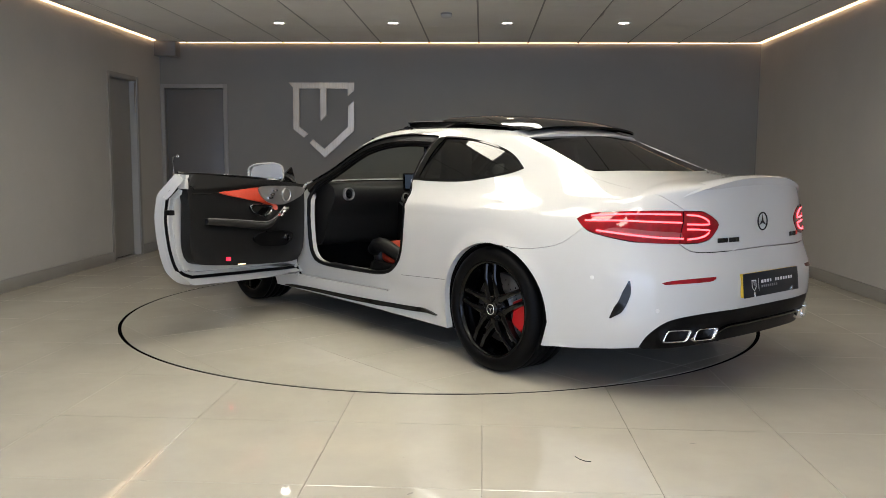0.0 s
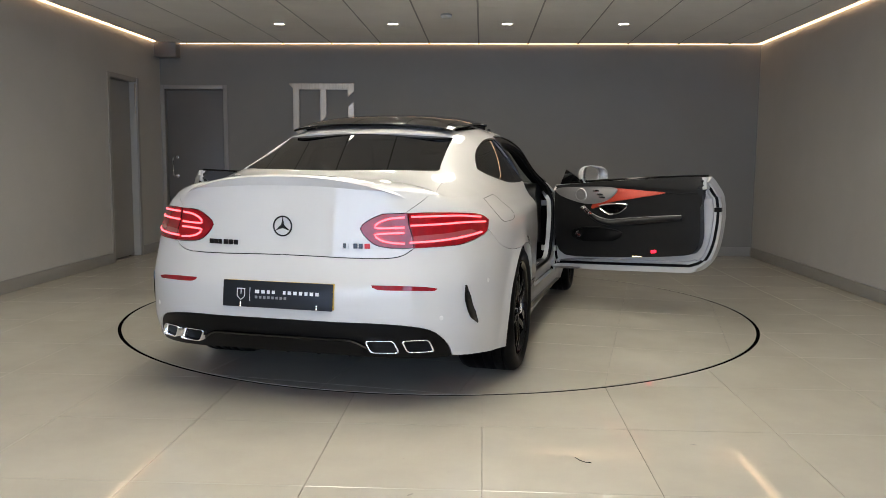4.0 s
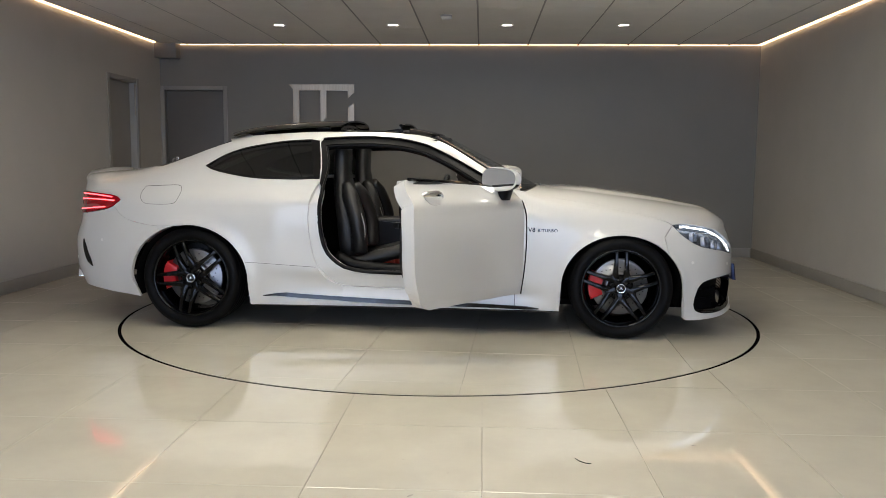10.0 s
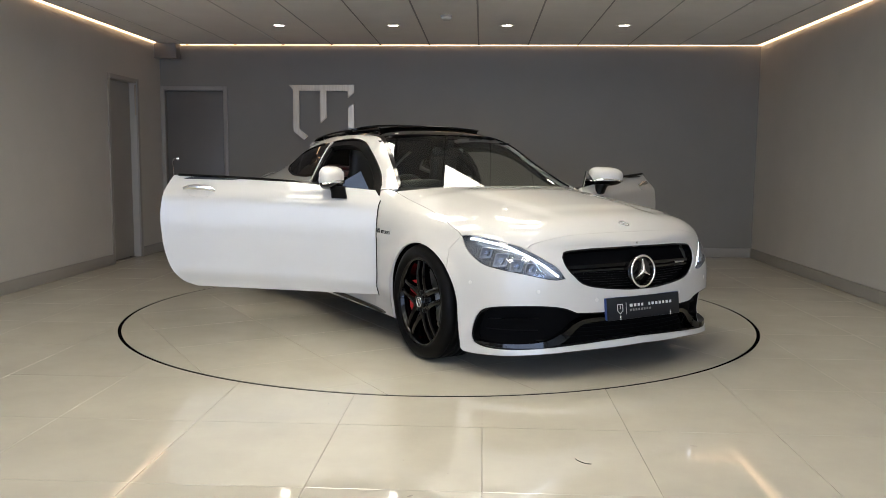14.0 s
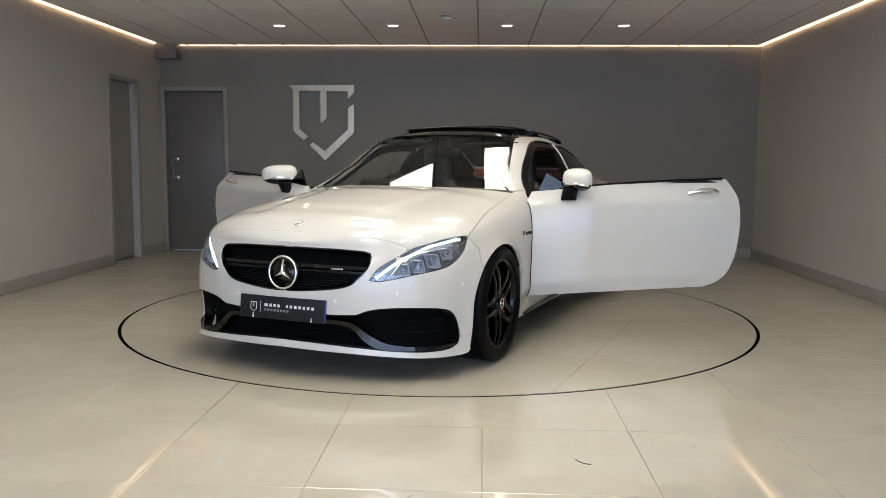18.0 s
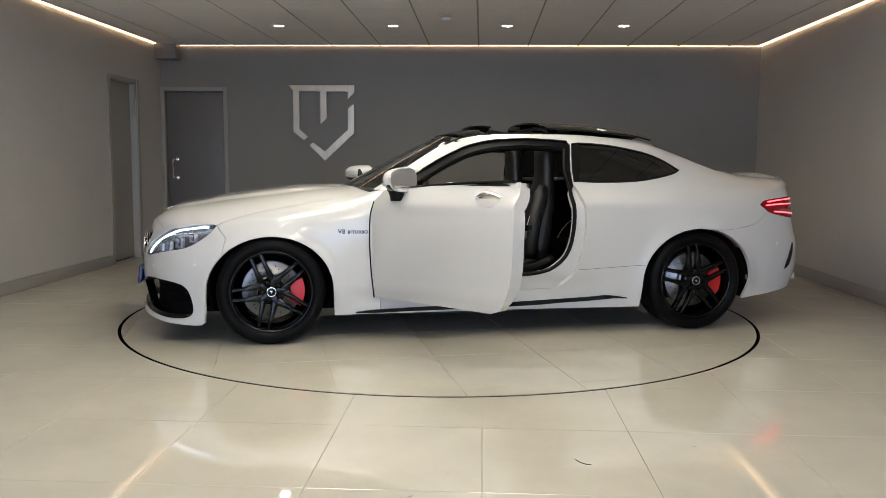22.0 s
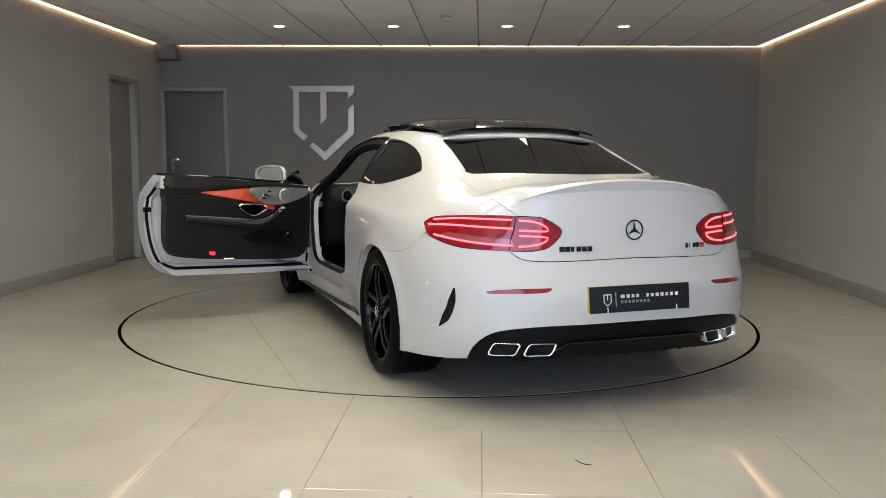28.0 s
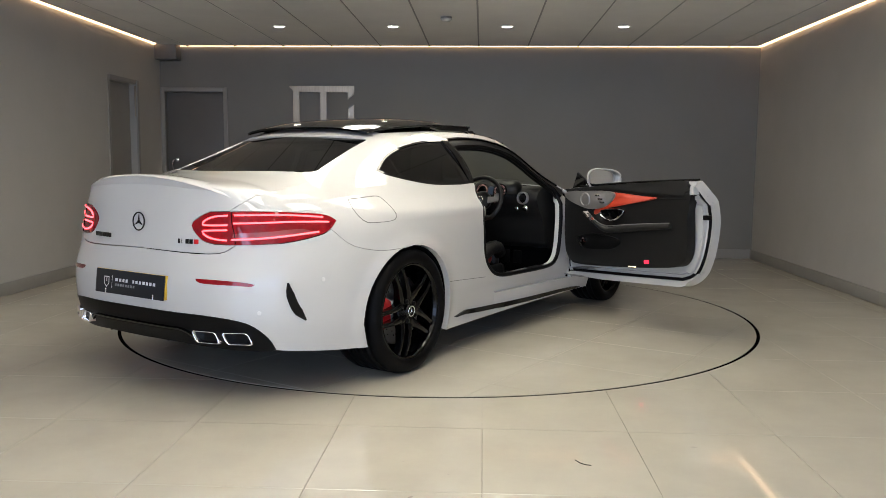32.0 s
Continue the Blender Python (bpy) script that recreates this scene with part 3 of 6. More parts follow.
def skin_mesh(outline, holes=(), step=0.03, off=0.0, thick=0.014, mirror=False, both=False, rim=True):
    """A panel of the skin as a bmesh: laid off by off, with turned-in edges; the other side when mirror, both sides in one when both."""
    if both:
        outline = np.array(outline, float)
        outline[outline[:, 0] < 0.004, 0] = 0.0
        outline[outline[:, 0] > S_END - 0.004, 0] = S_END
        top = JOIN(PX(outline[:, 0])) + UP
        outline[:, 1] = np.where(outline[:, 1] > top - 0.006, top, outline[:, 1])
    pts, tris = fill(outline, holes, step)
    pos = skin(pts[:, 0], pts[:, 1])
    e = 0.002
    ds = skin(np.minimum(pts[:, 0] + e, S_END), pts[:, 1]) - skin(np.maximum(pts[:, 0] - e, 0), pts[:, 1])
    dw = skin(pts[:, 0], pts[:, 1] + e) - skin(pts[:, 0], pts[:, 1] - e)
    n = np.cross(dw, ds)
    ln = np.linalg.norm(n, axis=1, keepdims=True)
    n = np.where(ln > 1e-12, n / np.maximum(ln, 1e-12), (0, 0, 1))
    n = -n
    pos = pos + n * off
    middle = np.abs(pos[:, 1]) < 0.0025
    bm = bmesh.new()
    for sign in ((1, -1) if both else ((-1,) if mirror else (1,))):
        flip = np.array((1, sign, 1))
        vs = [bm.verts.new(q * flip) for q in pos]
        made = []
        for a, b, c in tris:
            f = (vs[a], vs[b], vs[c]) if sign > 0 else (vs[c], vs[b], vs[a])
            if np.dot(np.cross(pos[b] - pos[a], pos[c] - pos[a]), n[a]) < 0:
                f = f[::-1]
            try:
                made.append(bm.faces.new(f))
            except ValueError:
                pass
        if rim and thick:
            index = {v: i for i, v in enumerate(vs)}
            inner = {}
            for edge in [e_ for e_ in bm.edges if len(e_.link_faces) == 1 and e_.verts[0] in index]:
                a, b = edge.verts
                if both and middle[index[a]] and middle[index[b]]:
                    continue
                for v in (a, b):
                    if v not in inner:
                        inner[v] = bm.verts.new(Vector(v.co) - Vector(n[index[v]] * flip) * thick)
                loop = edge.link_loops[0]
                p, q = loop.vert, loop.link_loop_next.vert
                bm.faces.new((q, p, inner[p], inner[q]))
    bmesh.ops.remove_doubles(bm, verts=bm.verts, dist=0.0006)
    return bm


def shrink(poly, d):
    """An outline drawn in by d."""
    poly = np.array(poly, float)
    a, b, c = np.roll(poly, 1, 0), poly, np.roll(poly, -1, 0)
    area = 0.5 * np.sum(b[:, 0] * c[:, 1] - c[:, 0] * b[:, 1])
    sign = 1 if area > 0 else -1
    t1, t2 = b - a, c - b
    t1 = t1 / np.maximum(np.linalg.norm(t1, axis=1, keepdims=True), 1e-9)
    t2 = t2 / np.maximum(np.linalg.norm(t2, axis=1, keepdims=True), 1e-9)
    n = np.stack([-(t1 + t2)[:, 1], (t1 + t2)[:, 0]], 1) * sign
    n = n / np.maximum(np.linalg.norm(n, axis=1, keepdims=True), 0.35)
    return b + n * d


def arch_line(k, lowest):
    """The wheel arch's edge from its front foot over the top to its rear foot, as (x, z)."""
    cx, cz, a, b = ARCHES[k]
    over = [(cx + a * math.cos(q), cz + b * math.sin(q)) for q in np.linspace(0, math.pi, 41)]
    return [(cx + a + 0.012, lowest)] + over + [(cx - a - 0.012, lowest)]


def on_side(points):
    return [by_side(x, z) for x, z in points]


def on_front(points):
    return [(float(s_front(y)), z) for y, z in points]


def on_rear(points):
    return [(float(s_rear(y)), z) for y, z in points]


# ---- paints and materials of the car ----
M_WHITE = material("pearl_white_paint", (0.535, 0.53, 0.51), 0.34, 0.0, 1.0, vary=0.012, scale=3, flake=0.02, spec=0.1)
M_WHITE.node_tree.nodes["Principled BSDF"].inputs["Coat Roughness"].default_value = 0.015
M_WHITE.node_tree.nodes["Principled BSDF"].inputs["Coat IOR"].default_value = 1.5
M_BLACK = material("gloss_black_trim", (0.002, 0.002, 0.0022), 0.06, coat=0.0, spec=0.4, vary=0.1, scale=20)
M_SATIN = material("satin_black_plastic", (0.003, 0.003, 0.0033), 0.42, spec=0.13, bump=0.06, bump_scale=300)
M_RUBBER = material("tyre_rubber", (0.0025, 0.0025, 0.0028), 0.5, spec=0.09, vary=0.25, scale=14, bump=0.15, bump_scale=90)
M_RIM = material("gloss_black_alloy", (0.001, 0.001, 0.0012), 0.10, 0.0, 0.0, spec=0.22, vary=0.1, scale=12)
M_CALIPER = material("red_caliper_paint", (0.50, 0.010, 0.014), 0.4, coat=0.15, spec=0.3)
M_DISC = material("brake_disc_steel", (0.20, 0.20, 0.205), 0.34, 1.0, vary=0.15, scale=6, bump=0.1, bump_scale=30)
M_GLASS = material("dark_privacy_glass", (0.006, 0.0065, 0.007), 0.02, spec=0.6, coat=0.4)
M_LEATHER = material("black_leather", (0.008, 0.0079, 0.0079), 0.40, spec=0.35, bump=0.22, bump_scale=420, vary=0.12, scale=12)
M_RED = material("red_leather", (0.42, 0.035, 0.012), 0.46, bump=0.2, bump_scale=420, vary=0.1, scale=12)
M_SILVER = material("brushed_aluminium_trim", (0.34, 0.33, 0.32), 0.34, 0.7, vary=0.08, scale=10)
M_LINING = material("dark_inner_lining", (0.003, 0.003, 0.0033), 0.9, spec=0.1, vary=0.2, scale=10)
M_LENS_R = material("red_lamp_glass", (0.24, 0.002, 0.006), 0.06, coat=0.25, spec=0.4, vary=0.25, scale=22)
M_LED_R = lamp_material("red_lamp_glow", (1.0, 0.07, 0.09), 3.0)
M_LED_W = lamp_material("white_lamp_glow", (0.88, 0.94, 1.0), 2.2)



def glass_material(name, tint, ior=1.5):
    """A pane: tinted clear glass with a mirror gloss."""
    m = bpy.data.materials.new(name)
    m.use_nodes = True
    nt = m.node_tree
    nt.nodes.clear()
    out = nt.nodes.new("ShaderNodeOutputMaterial")
    mix = nt.nodes.new("ShaderNodeMixShader")
    clear = nt.nodes.new("ShaderNodeBsdfTransparent")
    gloss = nt.nodes.new("ShaderNodeBsdfGlossy")
    edge = nt.nodes.new("ShaderNodeLayerWeight")
    edge.inputs[0].default_value = 0.5
    power = nt.nodes.new("ShaderNodeMath")
    power.operation = "POWER"
    power.inputs[1].default_value = 4.6
    fres = nt.nodes.new("ShaderNodeMath")
    fres.operation = "MULTIPLY_ADD"
    base = ((ior - 1) / (ior + 1)) ** 2 * 1.7
    fres.inputs[1].default_value, fres.inputs[2].default_value = 1 - base, base
    nt.links.new(edge.outputs["Facing"], power.inputs[0])
    nt.links.new(power.outputs[0], fres.inputs[0])
    clear.inputs[0].default_value = (*tint, 1)
    gloss.inputs["Roughness"].default_value = 0.01
    nt.links.new(fres.outputs[0], mix.inputs[0])
    nt.links.new(clear.outputs[0], mix.inputs[1])
    nt.links.new(gloss.outputs[0], mix.inputs[2])
    nt.links.new(mix.outputs[0], out.inputs[0])
    return m


M_SCREEN = glass_material("windscreen_glass", (0.70, 0.75, 0.71))
M_TINT = glass_material("tinted_rear_glass", (0.05, 0.055, 0.055))
M_LENS = glass_material("clear_lamp_glass", (0.88, 0.9, 0.93))

# ---- the car ----
car = tagged(new("car"), "white two-door coupe with both doors open, parked on the turntable", "car")

LOW = 0.165
DOOR_REAR = [(-0.565, 0.99), (-0.592, 0.94), (-0.615, 0.86), (-0.625, 0.75), (-0.615, 0.62), (-0.592, 0.50), (-0.55, 0.40), (-0.485, 0.332), (-0.40, 0.30)]
DOOR_LOW = [(-0.40, 0.30), (0.1, 0.287), (0.742, 0.272)]
DOOR_FRONT = [(0.742, 0.272), (0.765, 0.45), (0.775, 0.65), (0.768, 0.80), (0.74, 0.88), (0.70, 0.94)]
RAIL = [(0.655, 0.968), (0.544, 1.030), (0.395, 1.112), (0.24, 1.192), (0.02, 1.266), (-0.21, 1.291), (-0.44, 1.289), (-0.585, 1.279)]
STEP = 0.03


def sl(points, step=STEP):
    return smooth_line(points, step)


def ln(points, step=STEP):
    return straight_line(points, step)


def plan(points):
    return [by_plan(x, y) for x, y in points]


def pair(name, outline, mat, holes=(), label="", **kw):
    return [part(name, skin_mesh(outline, holes, mirror=m, **kw), mat, car, label) for m in (False, True)]


def whole(name, outline, mat, holes=(), label="", **kw):
    return part(name, skin_mesh(outline, holes, both=True, **kw), mat, car, label)


def band(points, half):
    """An outline round a line, half to each side."""
    line = np.array(points, float)
    d = np.gradient(line, axis=0)
    d = d / np.maximum(np.linalg.norm(d, axis=1, keepdims=True), 1e-9)
    n = np.stack([-d[:, 1], d[:, 0]], 1)
    half = np.asarray(half, float).reshape(-1, 1) if np.ndim(half) else half
    return np.concatenate([line + n * half, (line - n * half)[::-1]])


# lines that several panels share, as (s, w)
LAMP_TOP = sl([(1.10, 0.735), (1.02, 0.752), (0.937, 0.758), (0.84, 0.735), (0.752, 0.705), (0.665, 0.672), (0.575, 0.626), (0.52, 0.590), (0.477, 0.536)])
LAMP_LOW = sl([(0.477, 0.536), (0.52, 0.530), (0.571, 0.535), (0.716, 0.564), (0.83, 0.582), (0.929, 0.606), (1.03, 0.665), (1.10, 0.735)])
SHUT = [(1.70, 0.818), (1.525, 0.80), (1.263, 0.765), (0.989, 0.745), (0.80, 0.738)]
NOSE = [(2.159, 0.0), (2.158, 0.14), (2.153, 0.27), (2.135, 0.40), (2.114, 0.495), (2.073, 0.602)]
COWL = [(0.80, 0.735), (0.845, 0.60), (0.885, 0.40), (0.905, 0.20), (0.912, 0.0)]
k_in = int(np.argmin(np.hypot(*(LAMP_TOP - np.array(plan([NOSE[-1]])[0])).T)))
S_CUT = 1.16

# bonnet
bonnet = joined(sl(plan(NOSE)), LAMP_TOP[:k_in + 1][::-1], ln(np.array([LAMP_TOP[0], by_plan(1.70, 0.818)])), sl(plan(SHUT)), sl(plan(COWL)),
                ln([top_edge(0.912), top_edge(1.3), top_edge(1.8), top_edge(2.159)], 0.04))
whole("bonnet", shrink(bonnet, 0.0022), M_WHITE, step=0.028)

# front wings
wing = joined(sl(plan(SHUT)), ln([by_plan(0.80, 0.738), by_plan(0.74, 0.765), by_side(0.70, 0.94)]), sl(on_side(DOOR_FRONT[::-1])),
              ln(on_side([(0.742, 0.272), (0.742, LOW)])), ln(on_side([(0.742, LOW), (1.03, LOW)])),
              ln(on_side(arch_line(0, LOW)[::-1][:33]), 0.02),
              ln(np.array([by_side(*arch_line(0, LOW)[::-1][32]), (S_CUT, 0.662), (1.11, 0.722)])), ln([LAMP_TOP[0], by_plan(1.70, 0.818)]))
pair("front_wing", shrink(wing, 0.002), M_WHITE, step=0.026)

# front bumper with its openings
GRILLE = joined(ln([(0.0, 0.690), (0.30, 0.686), (0.44, 0.678)]), sl([(0.44, 0.678), (0.482, 0.668), (0.490, 0.645), (0.475, 0.60), (0.43, 0.548), (0.35, 0.495), (0.13, 0.467), (0.0, 0.463)]))
INTAKE = joined(ln([(0.0, 0.352), (0.30, 0.352), (0.41, 0.356)]), sl([(0.41, 0.356), (0.50, 0.386), (0.66, 0.396), (0.84, 0.384), (0.92, 0.352), (0.958, 0.275), (0.962, 0.205), (0.91, 0.172), (0.80, 0.164), (0.656, 0.170), (0.53, 0.179), (0.43, 0.187), (0.20, 0.200), (0.0, 0.206)]))
arch_f = on_side(arch_line(0, LOW))
# the middle of the nose: the openings reach the middle line, so the bumper's outline runs round them
bumper_f = joined(ln([(0.0, 0.166), (0.25, 0.160)]), sl([(0.25, 0.160), (0.40, 0.156), (0.50, 0.150), (0.62, 0.142), (0.85, 0.128), (1.02, 0.130), arch_f[0]]),
                  ln(arch_f[:11], 0.02), ln([arch_f[10], (S_CUT, 0.662), (1.11, 0.722)]), LAMP_LOW[::-1], LAMP_TOP[k_in:][::-1],
                  sl(plan(NOSE))[::-1], ln([top_edge(2.159), (float(s_shell(2.17)), float(JOIN(2.2)) + UP), (0.012, float(JOIN(2.27)) + UP), (0.0, 0.72), (0.0, 0.69)], 0.03),
                  GRILLE, ln([(0.0, 0.463), (0.0, 0.352)]), INTAKE, ln([(0.0, 0.206), (0.0, 0.166)]))
whole("front_bumper", shrink(bumper_f, 0.0015), M_WHITE, step=0.0145, thick=0.02)

# body side, roof frame and rear quarters in one
TAIL_TOP = sl([(4.797, 0.850), (4.83, 0.872), (4.90, 0.886), (5.05, 0.897), (5.18, 0.902), (5.309, 0.903), (5.49, 0.897)])
TAIL_IN = sl([(5.49, 0.897), (5.54, 0.876), (5.59, 0.832), (5.53, 0.766), (5.454, 0.749)])
TAIL_LOW = sl([(5.454, 0.749), (5.309, 0.748), (5.113, 0.757), (4.95, 0.780), (4.86, 0.805), (4.797, 0.850)])
k_split = int(np.argmin(np.abs(TAIL_TOP[:, 0] - 5.372)))
LID_SIDE = plan([(-2.217, 0.640), (-2.05, 0.612), (-1.90, 0.596), (-1.776, 0.585)])
SCREEN_R = plan([(-1.735, 0.540), (-1.60, 0.520), (-1.45, 0.505), (-1.30, 0.495), (-1.27, 0.490)])
SCREEN_T = plan([(-1.27, 0.490), (-1.32, 0.38), (-1.365, 0.22), (-1.388, 0.0)])
SCREEN_B = plan([(-1.735, 0.540), (-1.80, 0.52), (-1.87, 0.42), (-1.93, 0.28), (-1.975, 0.10), (-1.983, 0.0)])
ROOF_R = plan([(-1.17, 0.0), (-1.165, 0.20), (-1.15, 0.40), (-1.12, 0.475)])
ROOF_S = plan([(-1.12, 0.475), (-0.9, 0.497), (-0.6, 0.505), (-0.3, 0.51), (0.0, 0.515), (0.09, 0.52)])
PILLAR = plan([(0.09, 0.52), (0.177, 0.535), (0.30, 0.565), (0.44, 0.600), (0.569, 0.637), (0.69, 0.675), (0.765, 0.703)])
arch_r = on_side(arch_line(1, LOW))
frame_side = joined(ln(on_side([(-0.41, LOW), (-1.03, LOW)])), ln(arch_r[:22], 0.02), sl([arch_r[21], (4.40, 0.690), (4.55, 0.690), (4.729, 0.729), (4.845, 0.812)]),
                    ln([(4.845, 0.812), (4.797, 0.850)]), TAIL_TOP[:k_split + 1], sl([TAIL_TOP[k_split]] + LID_SIDE),
                    sl([LID_SIDE[-1]] + SCREEN_R), sl(SCREEN_T), ln([top_edge(-1.388), top_edge(-1.17)]), sl(ROOF_R), sl(ROOF_S), sl(PILLAR),
                    ln([PILLAR[-1], by_plan(0.765, 0.737), by_plan(0.725, 0.768), by_side(0.69, 0.945)]),
                    sl([by_side(0.69, 0.945)] + on_side(RAIL)), ln([by_side(-0.585, 1.279), by_side(-0.60, 1.26)]), sl(on_side([(-0.60, 1.26), (-0.575, 1.165), (-0.563, 1.08), (-0.565, 0.99)])),
                    sl(on_side(DOOR_REAR)), ln(on_side([(-0.40, 0.30), (-0.41, LOW)])))
QUARTER = sl(on_side([(-1.393, 1.086), (-1.253, 1.167), (-1.03, 1.229), (-0.85, 1.256), (-0.66, 1.267)]), 0.02)
QUARTER = joined(QUARTER, ln(on_side([(-0.66, 1.267), (-0.622, 1.15), (-0.60, 1.012)]), 0.02), sl(on_side([(-0.60, 1.012), (-0.75, 1.006), (-1.02, 1.012), (-1.203, 1.036), (-1.33, 1.062), (-1.393, 1.086)]), 0.02))
whole("body_shell", frame_side, M_WHITE, [QUARTER], step=0.026, thick=0.035)
rim_q = skin(QUARTER[:, 0], QUARTER[:, 1])
fit_q = np.linalg.lstsq(np.stack([np.ones(len(rim_q)), rim_q[:, 0], rim_q[:, 2], rim_q[:, 0] ** 2, rim_q[:, 2] ** 2], 1), rim_q[:, 1], rcond=None)[0]
for flip in (False, True):
    glass_bm = skin_mesh(shrink(QUARTER, -0.004), step=0.05, off=-0.006, rim=False, mirror=flip)
    for v in glass_bm.verts:
        v.co.y = (-1 if flip else 1) * (float(fit_q @ np.array((1, v.co.x, v.co.z, v.co.x ** 2, v.co.z ** 2))) - 0.005)
    part("quarter_glass", glass_bm, M_TINT, car, "dark tinted quarter window")
ring_q = shrink(QUARTER, -0.007)
pair("quarter_trim", ring_q, M_BLACK, [shrink(QUARTER, 0.010)], step=0.05, off=0.0025, thick=0.008)

pillar_b = joined(ln(on_side([(-0.568, 1.004), (-0.569, 1.08), (-0.581, 1.165), (-0.606, 1.262)])), ln(on_side([(-0.606, 1.262), (-0.668, 1.270), (-0.630, 1.15), (-0.608, 1.004), (-0.568, 1.004)])))
pair("pillar_cover", pillar_b, M_BLACK, step=0.04, off=0.003, thick=0.006, label="gloss black door pillar cover")

# sills below the doors, and the blades under them
sill = joined(ln(on_side([(0.742, LOW), (0.742, 0.27)])), ln(on_side([(0.742, 0.27), (0.1, 0.285), (-0.40, 0.298)])), ln(on_side([(-0.40, 0.298), (-0.41, LOW)])), ln(on_side([(-0.41, LOW), (0.742, LOW)])))
pair("sill", shrink(sill, 0.001), M_WHITE, step=0.03, thick=0.03)
blade = sl(on_side([(0.90, 0.181), (0.6, 0.190), (0.0, 0.200), (-0.6, 0.222), (-0.80, 0.236), (-0.93, 0.228)]), 0.04)
pair("side_blade", band(blade, np.interp(np.linspace(0, 1, len(blade)), [0, 0.05, 0.5, 0.9, 1], [0.002, 0.010, 0.013, 0.014, 0.002])), M_BLACK, step=0.05, off=0.014, thick=0.014, label="gloss black sill blade")

# boot lid
LID_LOW = [(5.343, 0.749), (5.40, 0.716), (5.48, 0.704), (5.62, 0.704), (5.80, 0.708), (S_END, 0.710)]
lid = joined(ln([(S_END, 0.710), (S_END, float(JOIN(-2.47)) + UP)], 0.04), ln([top_edge(-2.40), top_edge(-2.2), top_edge(-1.99)], 0.04), sl(SCREEN_B)[::-1],
             ln([by_plan(-1.735, 0.540), LID_SIDE[-1]]), sl([TAIL_TOP[k_split]] + LID_SIDE)[::-1], TAIL_TOP[k_split:], TAIL_IN, ln([TAIL_IN[-1], (5.40, 0.748), (5.343, 0.749)]), sl(LID_LOW))
whole("boot_lid", shrink(lid, 0.002), M_WHITE, step=0.026)

# rear bumper
DIFF_TOP = sl([(5.155, 0.258), (5.185, 0.31), (5.23, 0.356), (5.28, 0.388), (5.36, 0.408), (5.505, 0.422), (5.75, 0.427), (S_END, 0.428)])
VENT = band(sl([(5.098, 0.578), (5.090, 0.53), (5.063, 0.46), (5.012, 0.396)], 0.015), np.interp(np.linspace(0, 1, len(sl([(5.098, 0.578), (5.090, 0.53), (5.063, 0.46), (5.012, 0.396)], 0.015))), [0, 0.3, 0.75, 1], [0.004, 0.020, 0.021, 0.003]))
REFLEX = joined(sl([(5.245, 0.572), (5.30, 0.582), (5.42, 0.590), (5.535, 0.592)]), sl([(5.535, 0.592), (5.51, 0.573), (5.35, 0.567), (5.26, 0.563), (5.245, 0.572)]))
bumper_r = joined(sl(LID_LOW)[::-1], ln([(5.343, 0.749), (5.113, 0.757)]), TAIL_LOW[[i for i in range(len(TAIL_LOW)) if TAIL_LOW[i, 0] < 5.10 and TAIL_LOW[i, 0] > 4.85]],
                  sl([(4.845, 0.812), (4.729, 0.729), (4.55, 0.690), (4.40, 0.690), arch_r[21]]), ln(list(arch_r[21:-1]) + [by_side(-1.776, 0.205)], 0.02), ln([by_side(-1.776, 0.205), (4.87, 0.226), (5.155, 0.258)]), DIFF_TOP, ln([(S_END, 0.428), (S_END, 0.71)]))
whole("rear_bumper", shrink(bumper_r, 0.002), M_WHITE, [REFLEX], step=0.026, thick=0.03)
pair("bumper_vent", VENT, M_BLACK, step=0.03, off=0.004, thick=0.004, label="gloss black vent slit")
pair("reflector", shrink(REFLEX, -0.001), M_LENS_R, step=0.03, off=-0.002, label="red reflector strip")
diffuser = joined(DIFF_TOP, ln([(S_END, 0.428), (S_END, 0.268)]), sl([(S_END, 0.268), (5.70, 0.268), (5.52, 0.258), (5.30, 0.250), (5.18, 0.250), (5.155, 0.258)]))
whole("diffuser", shrink(diffuser, 0.001), M_SATIN, step=0.03, off=-0.004, thick=0.05, label="satin black rear diffuser")
DIFF_LINE = sl([(5.56, 0.315), (5.62, 0.345), (5.70, 0.350), (S_END, 0.352)])
whole("diffuser_edge", band(DIFF_LINE, 0.004), M_BLACK, step=0.03, off=0.01, thick=0.02, label="gloss black diffuser edge")
for y in (-0.30, -0.15, 0.0, 0.15, 0.30):
    part("diffuser_fin", box((-2.40, y - 0.006, 0.256), (-2.2, y + 0.006, 0.32), 0.004), M_SATIN, car)

# glass
screen = joined(sl(COWL and plan([(0.765, 0.700), (0.82, 0.56), (0.86, 0.40), (0.882, 0.20), (0.888, 0.0)])), ln([top_edge(0.888), top_edge(0.185)], 0.04),
                sl(plan([(0.185, 0.0), (0.18, 0.20), (0.16, 0.36), (0.12, 0.48), (0.09, 0.518)])), sl(PILLAR))


